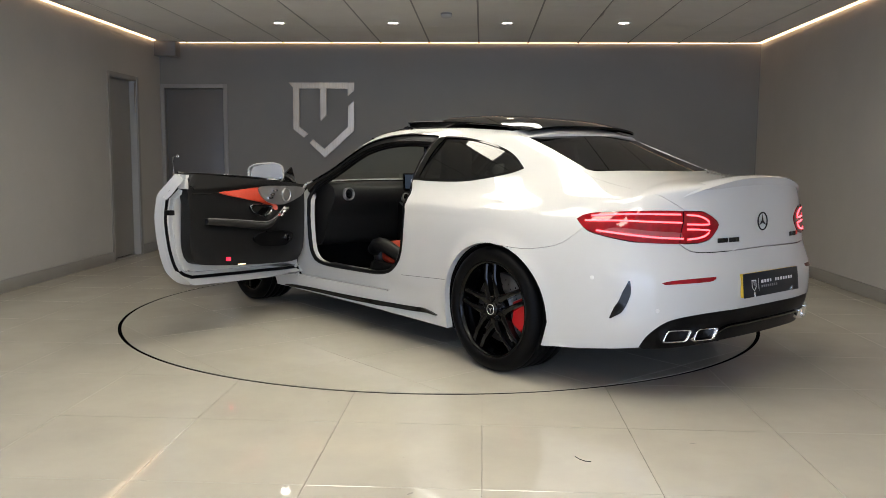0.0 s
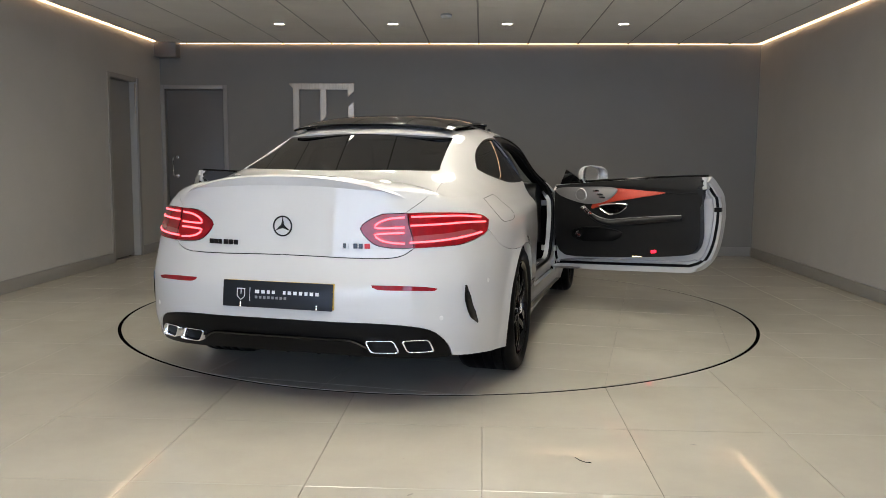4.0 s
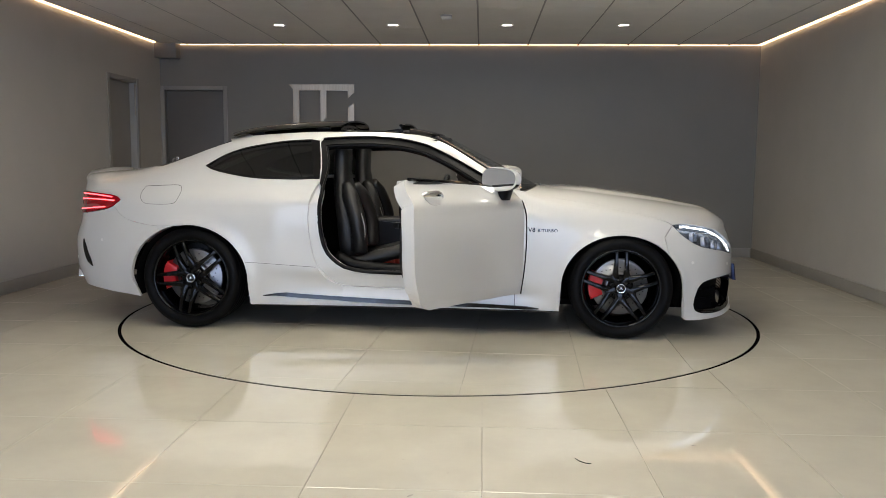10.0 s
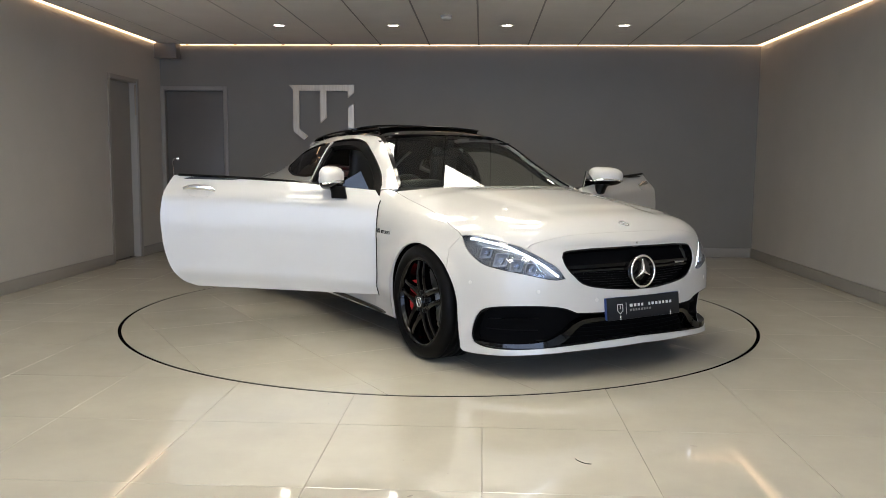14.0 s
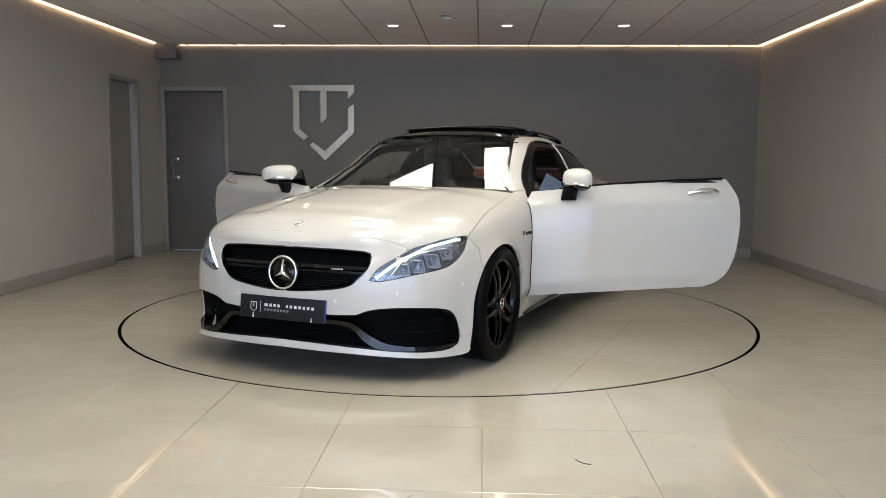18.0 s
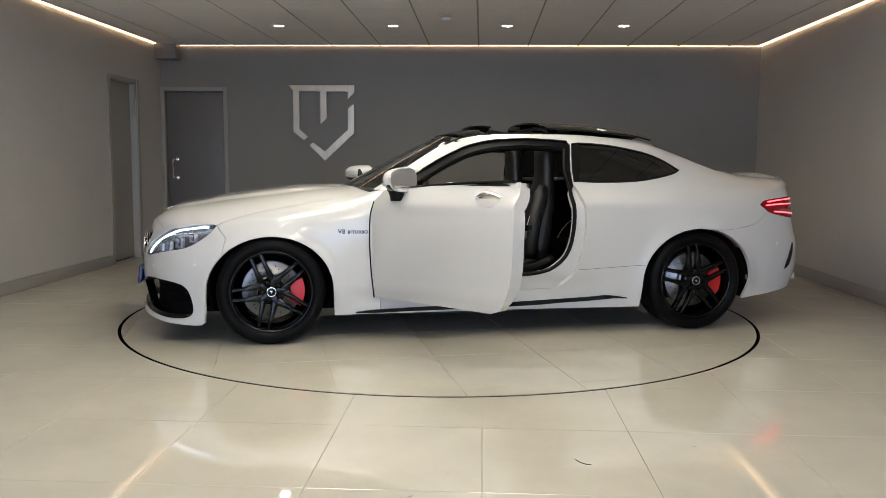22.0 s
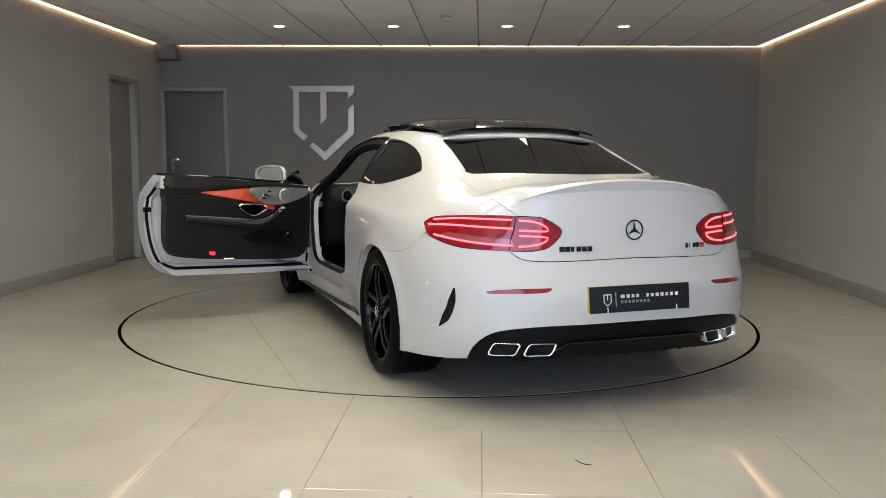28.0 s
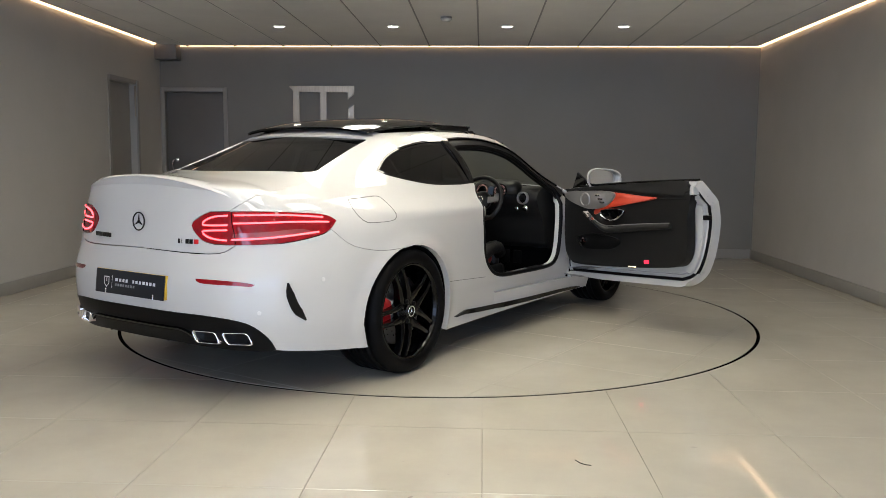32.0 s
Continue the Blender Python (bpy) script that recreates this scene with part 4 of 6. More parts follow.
def pane_mesh(low, side, top, off, n=16, m=22):
    """A smooth pane between the lines of its lower edge, its side and its upper edge (each from the middle outwards or upwards), both halves."""
    def walk_line(line, k):
        pts = skin(line[:, 0], line[:, 1])
        d = np.concatenate([[0], np.cumsum(np.linalg.norm(np.diff(pts, axis=0), axis=1))])
        q = np.linspace(0, d[-1], k)
        return np.stack([np.interp(q, d, pts[:, i]) for i in range(3)], 1)
    lo, hi, si = walk_line(low, n), walk_line(top, n), walk_line(side, m)
    q = np.linspace(0, 1, m)
    for line in (lo, hi):
        y2 = line[:, 1] ** 2
        for i in (0, 2):
            line[:, i] = line[0, i] + (line[-1, i] - line[0, i]) * y2 / y2[-1]
    fair = np.stack([np.polyval(np.polyfit(q, si[:, i], 3), q) for i in range(3)], 1)
    si = fair + (1 - q)[:, None] * (lo[-1] - fair[0]) + q[:, None] * (hi[-1] - fair[-1])
    mid_x = np.linspace(lo[0, 0], hi[0, 0], m)
    mid_z = np.polyval(np.polyfit(q, MIDDLE(mid_x), 3), q)
    mid = np.stack([mid_x, 0 * mid_x, mid_z + (1 - q) * (lo[0, 2] - mid_z[0]) + q * (hi[0, 2] - mid_z[-1])], 1)
    u, v = np.linspace(0, 1, n)[None, :, None], np.linspace(0, 1, m)[:, None, None]
    net = ((1 - v) * lo[None] + v * hi[None] + (1 - u) * mid[:, None] + u * si[:, None]
           - ((1 - u) * (1 - v) * lo[0] + u * (1 - v) * lo[-1] + (1 - u) * v * hi[0] + u * v * hi[-1]))
    flat = net.reshape(-1, 3)
    edge = np.ones((m, n), bool)
    edge[1:-1, 1:-1] = False
    edge[:, 0] = True
    basis = lambda q: np.stack([np.ones(len(q)), q[:, 0], q[:, 0] ** 2, q[:, 1] ** 2, q[:, 0] * q[:, 1] ** 2], 1)
    coef = np.linalg.lstsq(basis(flat[edge.ravel()]), flat[edge.ravel(), 2], rcond=None)[0]
    net[..., 2] = (basis(flat) @ coef).reshape(m, n) + off
    bm = bmesh.new()
    for sign in (1, -1):
        vs = [[bm.verts.new(q * np.array((1, sign, 1))) for q in row] for row in net]
        for i in range(m - 1):
            for j in range(n - 1):
                bm.faces.new((vs[i][j], vs[i][j + 1], vs[i + 1][j + 1], vs[i + 1][j]))
    bmesh.ops.remove_doubles(bm, verts=bm.verts, dist=0.0005)
    bmesh.ops.recalc_face_normals(bm, faces=bm.faces)
    return bm


WS_LOW = sl(plan([(0.888, 0.0), (0.882, 0.20), (0.86, 0.40), (0.82, 0.56), (0.765, 0.703)]))
WS_TOP = sl(plan([(0.185, 0.0), (0.18, 0.20), (0.16, 0.36), (0.12, 0.48), (0.09, 0.52)]))
pane = part("windscreen", pane_mesh(WS_LOW, sl(PILLAR)[::-1], WS_TOP, -0.004), M_SCREEN, car, "clear curved windscreen")
pane.visible_shadow = False
edge_ws = joined(sl(PILLAR), ln([PILLAR[-1], by_plan(0.745, 0.672)]), sl(plan([(0.745, 0.672), (0.67, 0.645), (0.44, 0.572), (0.30, 0.540), (0.177, 0.508), (0.10, 0.488)])), ln(plan([(0.10, 0.488), (0.09, 0.52)])))
pair("pillar_trim", edge_ws, M_BLACK, step=0.04, off=0.001, thick=0.01, label="gloss black windscreen edge trim")
cowl = joined(sl(plan(COWL)), ln([top_edge(0.912), top_edge(0.888)]), sl(plan([(0.765, 0.700), (0.82, 0.56), (0.86, 0.40), (0.882, 0.20), (0.888, 0.0)]))[::-1], ln(plan([(0.765, 0.70), (0.77, 0.735), (0.80, 0.735)])))
whole("cowl_panel", cowl, M_SATIN, step=0.03, off=-0.012, label="black plastic scuttle panel below the windscreen")
head_rail = joined(sl(plan([(0.185, 0.0), (0.18, 0.20), (0.16, 0.36), (0.12, 0.48), (0.09, 0.518)])), sl(ROOF_S)[::-1][:4], sl(plan([(0.0, 0.505), (-0.02, 0.35), (-0.03, 0.15), (-0.035, 0.0)])), ln([top_edge(-0.035), top_edge(0.185)]))
whole("roof_front", head_rail, M_BLACK, step=0.04, thick=0.02, label="gloss black front roof glass")
roof_rear = joined(sl(plan([(-0.50, 0.0), (-0.50, 0.3), (-0.49, 0.505)])), ln(plan([(-0.49, 0.505), (-0.6, 0.505), (-0.9, 0.497), (-1.12, 0.475)])), sl(ROOF_R)[::-1], ln([top_edge(-1.17), top_edge(-0.50)]))
whole("roof_rear", roof_rear, M_BLACK, step=0.05, thick=0.02, label="gloss black fixed roof glass")
strip_o = joined(ln(plan([(-0.49, 0.507), (0.0, 0.515)])), ln(plan([(0.0, 0.515), (0.0, 0.485), (-0.49, 0.475)])), ln(plan([(-0.49, 0.475), (-0.49, 0.507)])))
pair("roof_track", strip_o, M_BLACK, step=0.05, thick=0.02, label="black sunroof track")
part("rear_window", pane_mesh(sl(SCREEN_B)[::-1], sl(SCREEN_R), sl(SCREEN_T)[::-1], -0.004), M_TINT, car, "dark tinted rear window")

# the sunroof pane, slid back above the roof
slide = joined(sl(plan([(-0.44, 0.0), (-0.445, 0.25), (-0.46, 0.42), (-0.485, 0.475)])), ln(plan([(-0.485, 0.475), (-0.9, 0.49), (-1.25, 0.47)])), sl(plan([(-1.25, 0.47), (-1.285, 0.40), (-1.31, 0.2), (-1.315, 0.0)])), ln([top_edge(-1.315), top_edge(-0.44)]))
whole("sunroof_pane", slide, M_BLACK, step=0.05, off=0.034, thick=0.012, label="gloss black sunroof glass slid open")
for y in (-0.44, 0.44):
    for x, h in ((-0.62, 0.05), (-1.1, 0.05)):
        z = float(shell(s_shell(x), np.interp(-abs(y), -shell(s_shell(x), _tt)[:, 1], _tt))[2])
        part("sunroof_arm", box((x - 0.05, y - 0.012, z - 0.01), (x + 0.05, y + 0.012, z + 0.022), 0.004), M_SATIN, car)
deflect = bmesh.new()
add_tube(deflect, [(-0.075 + 0.02 * (1 - (y / 0.44) ** 2), y, 1.394 - 0.020 * (y / 0.44) ** 2) for y in np.linspace(-0.44, 0.44, 17)], 0.008, 8, flat=1.0)
rail_d = part("wind_deflector", deflect, M_BLACK, car, "black mesh wind deflector at the roof opening")
net = bmesh.new()
ys_net = np.linspace(-0.43, 0.43, 25)
low_net = [net.verts.new((-0.085, y, 1.36 - 0.06 * (y / 0.44) ** 2)) for y in ys_net]
top_net = [net.verts.new((-0.068, y, 1.391 - 0.020 * (y / 0.44) ** 2)) for y in ys_net]
for i in range(24):
    net.faces.new((low_net[i], low_net[i + 1], top_net[i + 1], top_net[i]))
bmesh.ops.solidify(net, geom=net.faces[:], thickness=0.003)
part("deflector_net", net, M_SATIN, rail_d, "fine black netting")
for y in (-0.462, 0.45):
    cheek = add_prism(bmesh.new(), [(-0.052, 1.30), (-0.052, 1.345), (-0.085, 1.352), (-0.22, 1.330), (-0.22, 1.30)], 0.012, Matrix(((1, 0, 0, 0), (0, 0, 1, y), (0, 1, 0, 0), (0, 0, 0, 1))))
    bmesh.ops.recalc_face_normals(cheek, faces=cheek.faces)
    part("deflector_arm", cheek, M_SATIN, car)

# spoiler lip on the boot
sp = bmesh.new()
rows = []
for y in np.linspace(-0.56, 0.56, 41):
    q = 1 - (abs(y) / 0.56) ** 2.2
    s_here = float(s_rear(abs(y)))
    edge = belt(s_here, float(JOIN(PX(s_here))))
    xe = float(edge[0])
    top = float(MIDDLE(xe + 0.10)) * 0.4 + 0.6 * float(edge[2]) + 0.006
    lift = 0.074 * q - 0.010
    rise = 0.030 * q - 0.020
    sink = (1 - q) ** 3
    xe, top = xe + 0.030 * sink, top - 0.014 * sink
    edge = (xe, y, float(edge[2]) - 0.014 * sink)
    rows.append([(xe + 0.17, y, top + rise), (xe + 0.08, y, top + rise + 0.55 * lift), (xe - 0.005, y, float(edge[2]) + lift), (xe - 0.014, y, float(edge[2]) + lift - 0.008),
                 (xe + 0.0, y, float(edge[2]) + 0.25 * lift), (xe + 0.012, y, float(edge[2]) - 0.03), (xe + 0.1, y, top - 0.04)])
vs = [[sp.verts.new(c) for c in r] for r in rows]
for a, b in zip(vs, vs[1:]):
    for i in range(len(a)):
        j = (i + 1) % len(a)
        sp.faces.new((a[i], a[j], b[j], b[i]))
sp.faces.new(vs[0][::-1])
sp.faces.new(vs[-1])
bmesh.ops.recalc_face_normals(sp, faces=sp.faces)
part("spoiler", sp, M_WHITE, car, "white spoiler lip on the boot edge", angle=50)



# ---- lamps, grille, plates ----
def skin_point(s, w, off=0.0, side=1):
    q = skin(np.array([s]), np.array([w]))[0]
    e = 0.002
    ds = skin(np.array([min(s + e, S_END)]), np.array([w]))[0] - skin(np.array([max(s - e, 0)]), np.array([w]))[0]
    dw = skin(np.array([s]), np.array([w + e]))[0] - skin(np.array([s]), np.array([w - e]))[0]
    n = -np.cross(dw, ds)
    n = n / max(np.linalg.norm(n), 1e-9)
    q = q + n * off
    return Vector((q[0], side * q[1], q[2])), Vector((n[0], side * n[1], n[2]))


def skin_tube(points, off, radius, side, sides=6, step=0.02):
    line = smooth_line(points, step)
    return add_tube(bmesh.new(), [skin_point(s, w, off, side)[0] for s, w in line], radius, sides)


def facing(x, y, z, nx, ny, nz):
    """A pose at a point whose z axis looks along n, y axis up."""
    n = Vector((nx, ny, nz)).normalized()
    side = Vector((0, 0, 1)).cross(n).normalized()
    up = n.cross(side)
    return Matrix.Translation((x, y, z)) @ Matrix((side, up, n)).transposed().to_4x4()


HEAD = joined(LAMP_TOP, LAMP_LOW)
TAIL = joined(TAIL_TOP, TAIL_IN, TAIL_LOW)
M_HOUSING = material("lamp_housing", (0.20, 0.215, 0.24), 0.22, 0.6, vary=0.35, scale=26)
M_CHAMBER = material("lamp_chamber", (0.30, 0.32, 0.37), 0.32, 0.7, vary=0.3, scale=40)
M_REFLECT = material("lamp_reflector", (0.75, 0.77, 0.8), 0.12, 1.0)
for side, flip in ((1, False), (-1, True)):
    lamp = part("headlight", skin_mesh(shrink(HEAD, 0.0015), step=0.03, off=-0.05, thick=-0.047, mirror=flip), M_HOUSING, car, "headlight with lit white daytime strip")
    part("lens", skin_mesh(shrink(HEAD, 0.002), step=0.03, off=0.001, rim=False, mirror=flip), M_LENS, lamp, "clear lamp glass").visible_shadow = False
    part("light_strip", skin_tube([(1.04, 0.728), (0.95, 0.728), (0.84, 0.708), (0.752, 0.682), (0.665, 0.648), (0.59, 0.606), (0.53, 0.56), (0.512, 0.547)], -0.016, 0.0072, side), M_LED_W, lamp, "glowing white light strip")
    for s, w, r in ((0.655, 0.592, 0.030), (0.735, 0.610, 0.034), (0.83, 0.634, 0.036), (0.925, 0.668, 0.030)):
        # stepped light chambers: a bright frame, a deep bowl and a clear block in it
        c, n = skin_point(s, w, -0.030, side)
        fwd = (Vector((0.93, side * 0.35, 0.05)).normalized() + 0.7 * n).normalized()
        m = facing(*c, *fwd)
        frame_bm = bmesh.new()
        loops = []
        for k_in, z in ((1.0, -0.022), (1.0, 0.004), (0.90, 0.007), (0.80, 0.002), (0.55, -0.018)):
            loops.append([frame_bm.verts.new(m @ Vector((k_in * (x - side * 0.25 * y), k_in * y, z)))
                          for x, y in ((-r, -0.9 * r), (-0.8 * r, -r), (0.8 * r, -r), (r, -0.8 * r), (r, 0.8 * r), (0.8 * r, r), (-0.8 * r, r), (-r, 0.8 * r))])
        for p, q in zip(loops, loops[1:]):
            for k in range(8):
                j = (k + 1) % 8
                frame_bm.faces.new((p[k], p[j], q[j], q[k]))
        frame_bm.faces.new(loops[-1])
        part("reflector_bowl", frame_bm, M_CHAMBER, lamp, "bright grey lamp chamber", angle=25)
        part("projector", add_box(bmesh.new(), (-r * 0.45, -r * 0.5, -0.016), (r * 0.45, r * 0.5, 0.0), 0.006, m, 2), M_LENS, lamp, "clear lamp block")
    part("lamp_divider", skin_tube([(0.59, 0.56), (0.66, 0.64), (0.78, 0.675), (0.93, 0.69)], -0.02, 0.005, side), M_REFLECT, lamp)

    tail = part("tail_light", skin_mesh(shrink(TAIL, 0.002), step=0.03, off=0.003, mirror=flip, thick=0.03), M_LENS_R, car, "red tail light with glowing strips")
    for pts in ([(4.88, 0.868), (5.05, 0.882), (5.2, 0.885), (5.355, 0.884)], [(4.85, 0.845), (5.05, 0.852), (5.2, 0.850), (5.36, 0.846)], [(4.92, 0.802), (5.1, 0.788), (5.25, 0.777), (5.365, 0.772)],
                [(5.39, 0.882), (5.46, 0.876), (5.51, 0.858), (5.525, 0.838), (5.49, 0.835), (5.39, 0.838)], [(5.39, 0.815), (5.47, 0.812), (5.525, 0.806), (5.50, 0.784), (5.45, 0.772), (5.39, 0.768)]):
        part("light_strip", skin_tube(pts, 0.004, 0.0044, side), M_LED_R, tail, "glowing red strip")
    part("split_line", skin_tube([(5.372, 0.898), (5.368, 0.85), (5.352, 0.80), (5.345, 0.752)], 0.0035, 0.0022, side, 5), M_PIT, tail)
    glow = joined(sl([(4.93, 0.79), (5.1, 0.777), (5.25, 0.766), (5.35, 0.761)]), sl([(5.35, 0.761), (5.36, 0.80), (5.2, 0.812), (5.0, 0.822), (4.93, 0.79)]))
    part("reversing_lens", skin_mesh(shrink(glow, 0.004), step=0.03, off=0.0045, rim=False, mirror=flip), material("pale_lamp_glass", (0.30, 0.05, 0.06), 0.1, coat=1.0), tail, "pale reversing light lens")

    for cy, half in ((0.612, 0.064), (0.464, 0.066)):
        s = float(s_rear(cy))
        c, n = skin_point(s, 0.322, 0.010, side)
        flat = Vector((n.x, n.y, 0)).normalized()
        m = Matrix.Translation(c) @ flat.to_track_quat("Z", "Y").to_matrix().to_4x4()
        up_in = 0.014 * side
        out = [(-half - up_in, -0.028), (half - up_in, -0.028), (half + up_in, 0.028), (-half + up_in, 0.028)]
        tip = bmesh.new()
        ring = np.array(out, float)
        loops = []
        for scale, z in ((1.0, -0.12), (1.0, 0.004), (0.97, 0.010), (0.88, 0.008), (0.84, -0.02), (0.84, -0.12)):
            pts = []
            for i in range(4):
                a, b, d = ring[i - 1], ring[i], ring[(i + 1) % 4]
                e1, e2 = (a - b) / np.linalg.norm(a - b), (d - b) / np.linalg.norm(d - b)
                for q in np.linspace(0, 1, 6):
                    pts.append(b + 0.018 * ((1 - q) ** 2 * e1 + q ** 2 * e2))
            loops.append([tip.verts.new(m @ Vector((p_[0] * scale, p_[1] * scale, z))) for p_ in pts])
        for a, b in zip(loops, loops[1:]):
            for i in range(len(a)):
                j = (i + 1) % len(a)
                tip.faces.new((a[i], a[j], b[j], b[i]))
        pipe = part("exhaust_tip", tip, M_CHROME, car, "chrome twin exhaust tip")
        # flat black face that closes the pipe 5 cm in
        dark = bmesh.new()
        dark.faces.new([dark.verts.new(m @ Vector((p_[0] * 0.85, p_[1] * 0.85, -0.05))) for p_ in out])
        part("exhaust_mouth", dark, M_PIT, pipe, "flat black face across the inside of the pipe")

# grille
def deep(outline, off):
    return skin_mesh(shrink(outline, -0.012), step=0.04, off=off, rim=False, both=True)


grille = part("grille", deep(GRILLE, -0.07), M_LINING, car, "black radiator grille with a round star badge")
part("grille_edge", skin_mesh(band(GRILLE[1:-1], 0.006), step=0.05, both=True, off=-0.006, thick=0.04), M_BLACK, grille)
for w, h in ((0.602, 0.009), (0.578, 0.006)):
    part("grille_bar", skin_mesh(band(ln([(0.0, w), (0.2, w - 0.001), (0.465, w - 0.006)]), h), step=0.05, both=True, off=-0.022, thick=0.03), M_BLACK, grille, "gloss black louvre bar")
for k in range(7):
    w = 0.482 + 0.014 * k
    reach = 0.10 + 0.052 * k
    part("mesh_wire", skin_mesh(band(ln([(0.0, w), (min(reach + 0.10, 0.44), w)]), 0.002), step=0.05, both=True, off=-0.045, thick=0.006), M_SATIN, grille)


def star_bm(radius, ring, depth, m):
    """A ring with a three-pointed star in it."""
    bm = bmesh.new()
    prof = [(radius + ring * math.cos(a), ring * math.sin(a)) for a in np.linspace(0, 2 * math.pi, 10, endpoint=False)]
    add_lathe(bm, prof, 48, m, closed=True)
    tip = bm.verts.new(m @ Vector((0, 0, depth)))
    back = bm.verts.new(m @ Vector((0, 0, -depth * 0.3)))
    for k in range(3):
        a = math.pi / 2 + k * 2 * math.pi / 3
        p = bm.verts.new(m @ Vector((radius * math.cos(a), radius * math.sin(a), 0)))
        l = bm.verts.new(m @ Vector((radius * 0.21 * math.cos(a + math.pi / 3), radius * 0.21 * math.sin(a + math.pi / 3), 0)))
        r = bm.verts.new(m @ Vector((radius * 0.21 * math.cos(a - math.pi / 3), radius * 0.21 * math.sin(a - math.pi / 3), 0)))
        for f in ((tip, p, l), (tip, r, p), (back, l, p), (back, p, r)):
            bm.faces.new(f)
    return bm


part("badge", star_bm(0.083, 0.0062, 0.022, facing(2.266, 0, 0.556, 1, 0, 0.08)), M_CHROME, grille, "large chrome star badge", angle=20)
part("badge_backing", add_lathe(bmesh.new(), [(0.080, -0.035), (0.076, -0.022)], 40, facing(2.262, 0, 0.556, 1, 0, 0.08)), M_BLACK, grille)
part("script_bar", box((2.218, 0.27, 0.583), (2.232, 0.34, 0.592), 0.002, None), M_CHROME, grille, "small chrome script bar")

# lower intake with the black wing in it
intake = part("lower_intake", deep(INTAKE, -0.09), M_LINING, car, "black lower air intake with gloss wing")
part("intake_edge", skin_mesh(band(INTAKE[1:-1], 0.007), step=0.05, both=True, off=-0.008, thick=0.06), M_SATIN, intake)
wingline = sl([(0.955, 0.190), (0.80, 0.182), (0.63, 0.187), (0.54, 0.200), (0.46, 0.240), (0.395, 0.292), (0.30, 0.312), (0.0, 0.316)])
part("intake_wing", skin_mesh(band(wingline, np.interp(np.linspace(0, 1, len(wingline)), [0, 0.3, 0.48, 0.62, 1], [0.007, 0.012, 0.022, 0.012, 0.008])), step=0.03, both=True, off=-0.004, thick=0.05), M_BLACK, intake, "gloss black curved wing trim")
for k in range(2):
    for flip in (False, True):
        part("intake_slat", skin_mesh(band(ln([(0.60, 0.25 + 0.06 * k), (0.92 - 0.01 * k, 0.25 + 0.055 * k)]), 0.003), step=0.05, mirror=flip, off=-0.065, thick=0.02), M_LINING, intake)
for k in range(5):
    part("intake_mesh", skin_mesh(band(ln([(0.0, 0.222 + 0.018 * k), (0.44 - 0.02 * k, 0.224 + 0.018 * k)]), 0.0022), step=0.05, both=True, off=-0.05, thick=0.006), M_LINING, intake)

part("badge_rear", star_bm(0.043, 0.0035, 0.005, facing(*(skin_point(S_END - 0.004, 0.836, 0.004)[0][:1]), 0, 0.836, -1, 0, 0.06)), M_BLACK, car, "black star badge on the boot", angle=20)
bb = skin_point(float(s_shell(2.105)), float(JOIN(PX(float(s_shell(2.105))))) + UP * 0.999, 0.002)[0]
part("badge_bonnet", star_bm(0.026, 0.004, 0.003, facing(bb.x, 0, bb.z + 0.002, 0.35, 0, 1)), M_CHROME, car, "small round chrome bonnet badge", angle=20)


def script(name, y0, y1, z, cells, mat, label, slant=0.0):
    """Letter-like bars in a row on the boot."""
    bm = bmesh.new()
    n = len(cells)
    for i, wide in enumerate(cells):
        a = y0 + (y1 - y0) * i / n
        b = a + (y1 - y0) / n * wide
        yc = (a + b) / 2
        s = float(s_rear(abs(yc)))
        p0, nn = skin_point(s, z, 0.0015, 1 if yc > 0 else -1)
        m = facing(p0.x, yc, z, nn.x, nn.y, 0.05)
        add_box(bm, (-abs(b - a) / 2, -0.011, -0.001), (abs(b - a) / 2, 0.011, 0.004), 0.001, m, 1)
    return part(name, bm, mat, car, label)


script("script_badge", 0.372, 0.215, 0.757, [0.9, 0.9, 0.6, 0.85, 0.85, 0.85], M_BLACK, "black metal script badge on the boot")
script("model_badge", -0.285, -0.375, 0.757, [0.5, 0.0, 0.8, 0.8], M_BLACK, "black metal model badge on the boot")
script("model_badge_letter", -0.378, -0.405, 0.757, [0.9], M_CALIPER, "red and grey letter badge")

# wing badges: the engine's name in letters
for side in (1, -1):
    c, n = skin_point(float(s_of_x(0.918)), 0.695, 0.003, side)
    curve = bpy.data.curves.new("wing_badge", "FONT")
    curve.body, curve.size, curve.extrude, curve.align_x, curve.align_y = "V8 biturbo", 0.039, 0.0015, "CENTER", "CENTER"
    curve.offset = 0.0007
    curve.space_character, curve.small_caps_scale = 1.1, 0.72
    for glyph in curve.body_format[3:]:
        glyph.use_small_caps = True
    curve.materials.append(M_BLACK)
    badge = new("wing_badge", curve)
    badge.parent = car
    badge.matrix_basis = facing(c.x, c.y, c.z, 0.02 * 0, side, 0.03)
    tagged(badge, "black V8 BITURBO lettering on the front wing")
    fin = joined(sl([by_side(0.79, 0.635), by_side(0.80, 0.715), by_side(0.90, 0.723), by_side(1.03, 0.728)]), sl([by_side(1.03, 0.728), by_side(1.02, 0.70), by_side(0.97, 0.645), by_side(0.79, 0.635)]))
    part("wing_fin", skin_mesh(shrink(fin, 0.006), step=0.03, off=0.0022, thick=0.004, mirror=side < 0), M_WHITE, car)

# show plates: dark boards with pale bars for their writing
M_PLATE = material("plate_board", (0.011, 0.013, 0.017), 0.35, spec=0.25, vary=0.1, scale=12)
M_PLATE_Y = material("plate_yellow_edge", (0.55, 0.36, 0.03), 0.4)
M_PALE = material("pale_print", (0.72, 0.72, 0.72), 0.5)


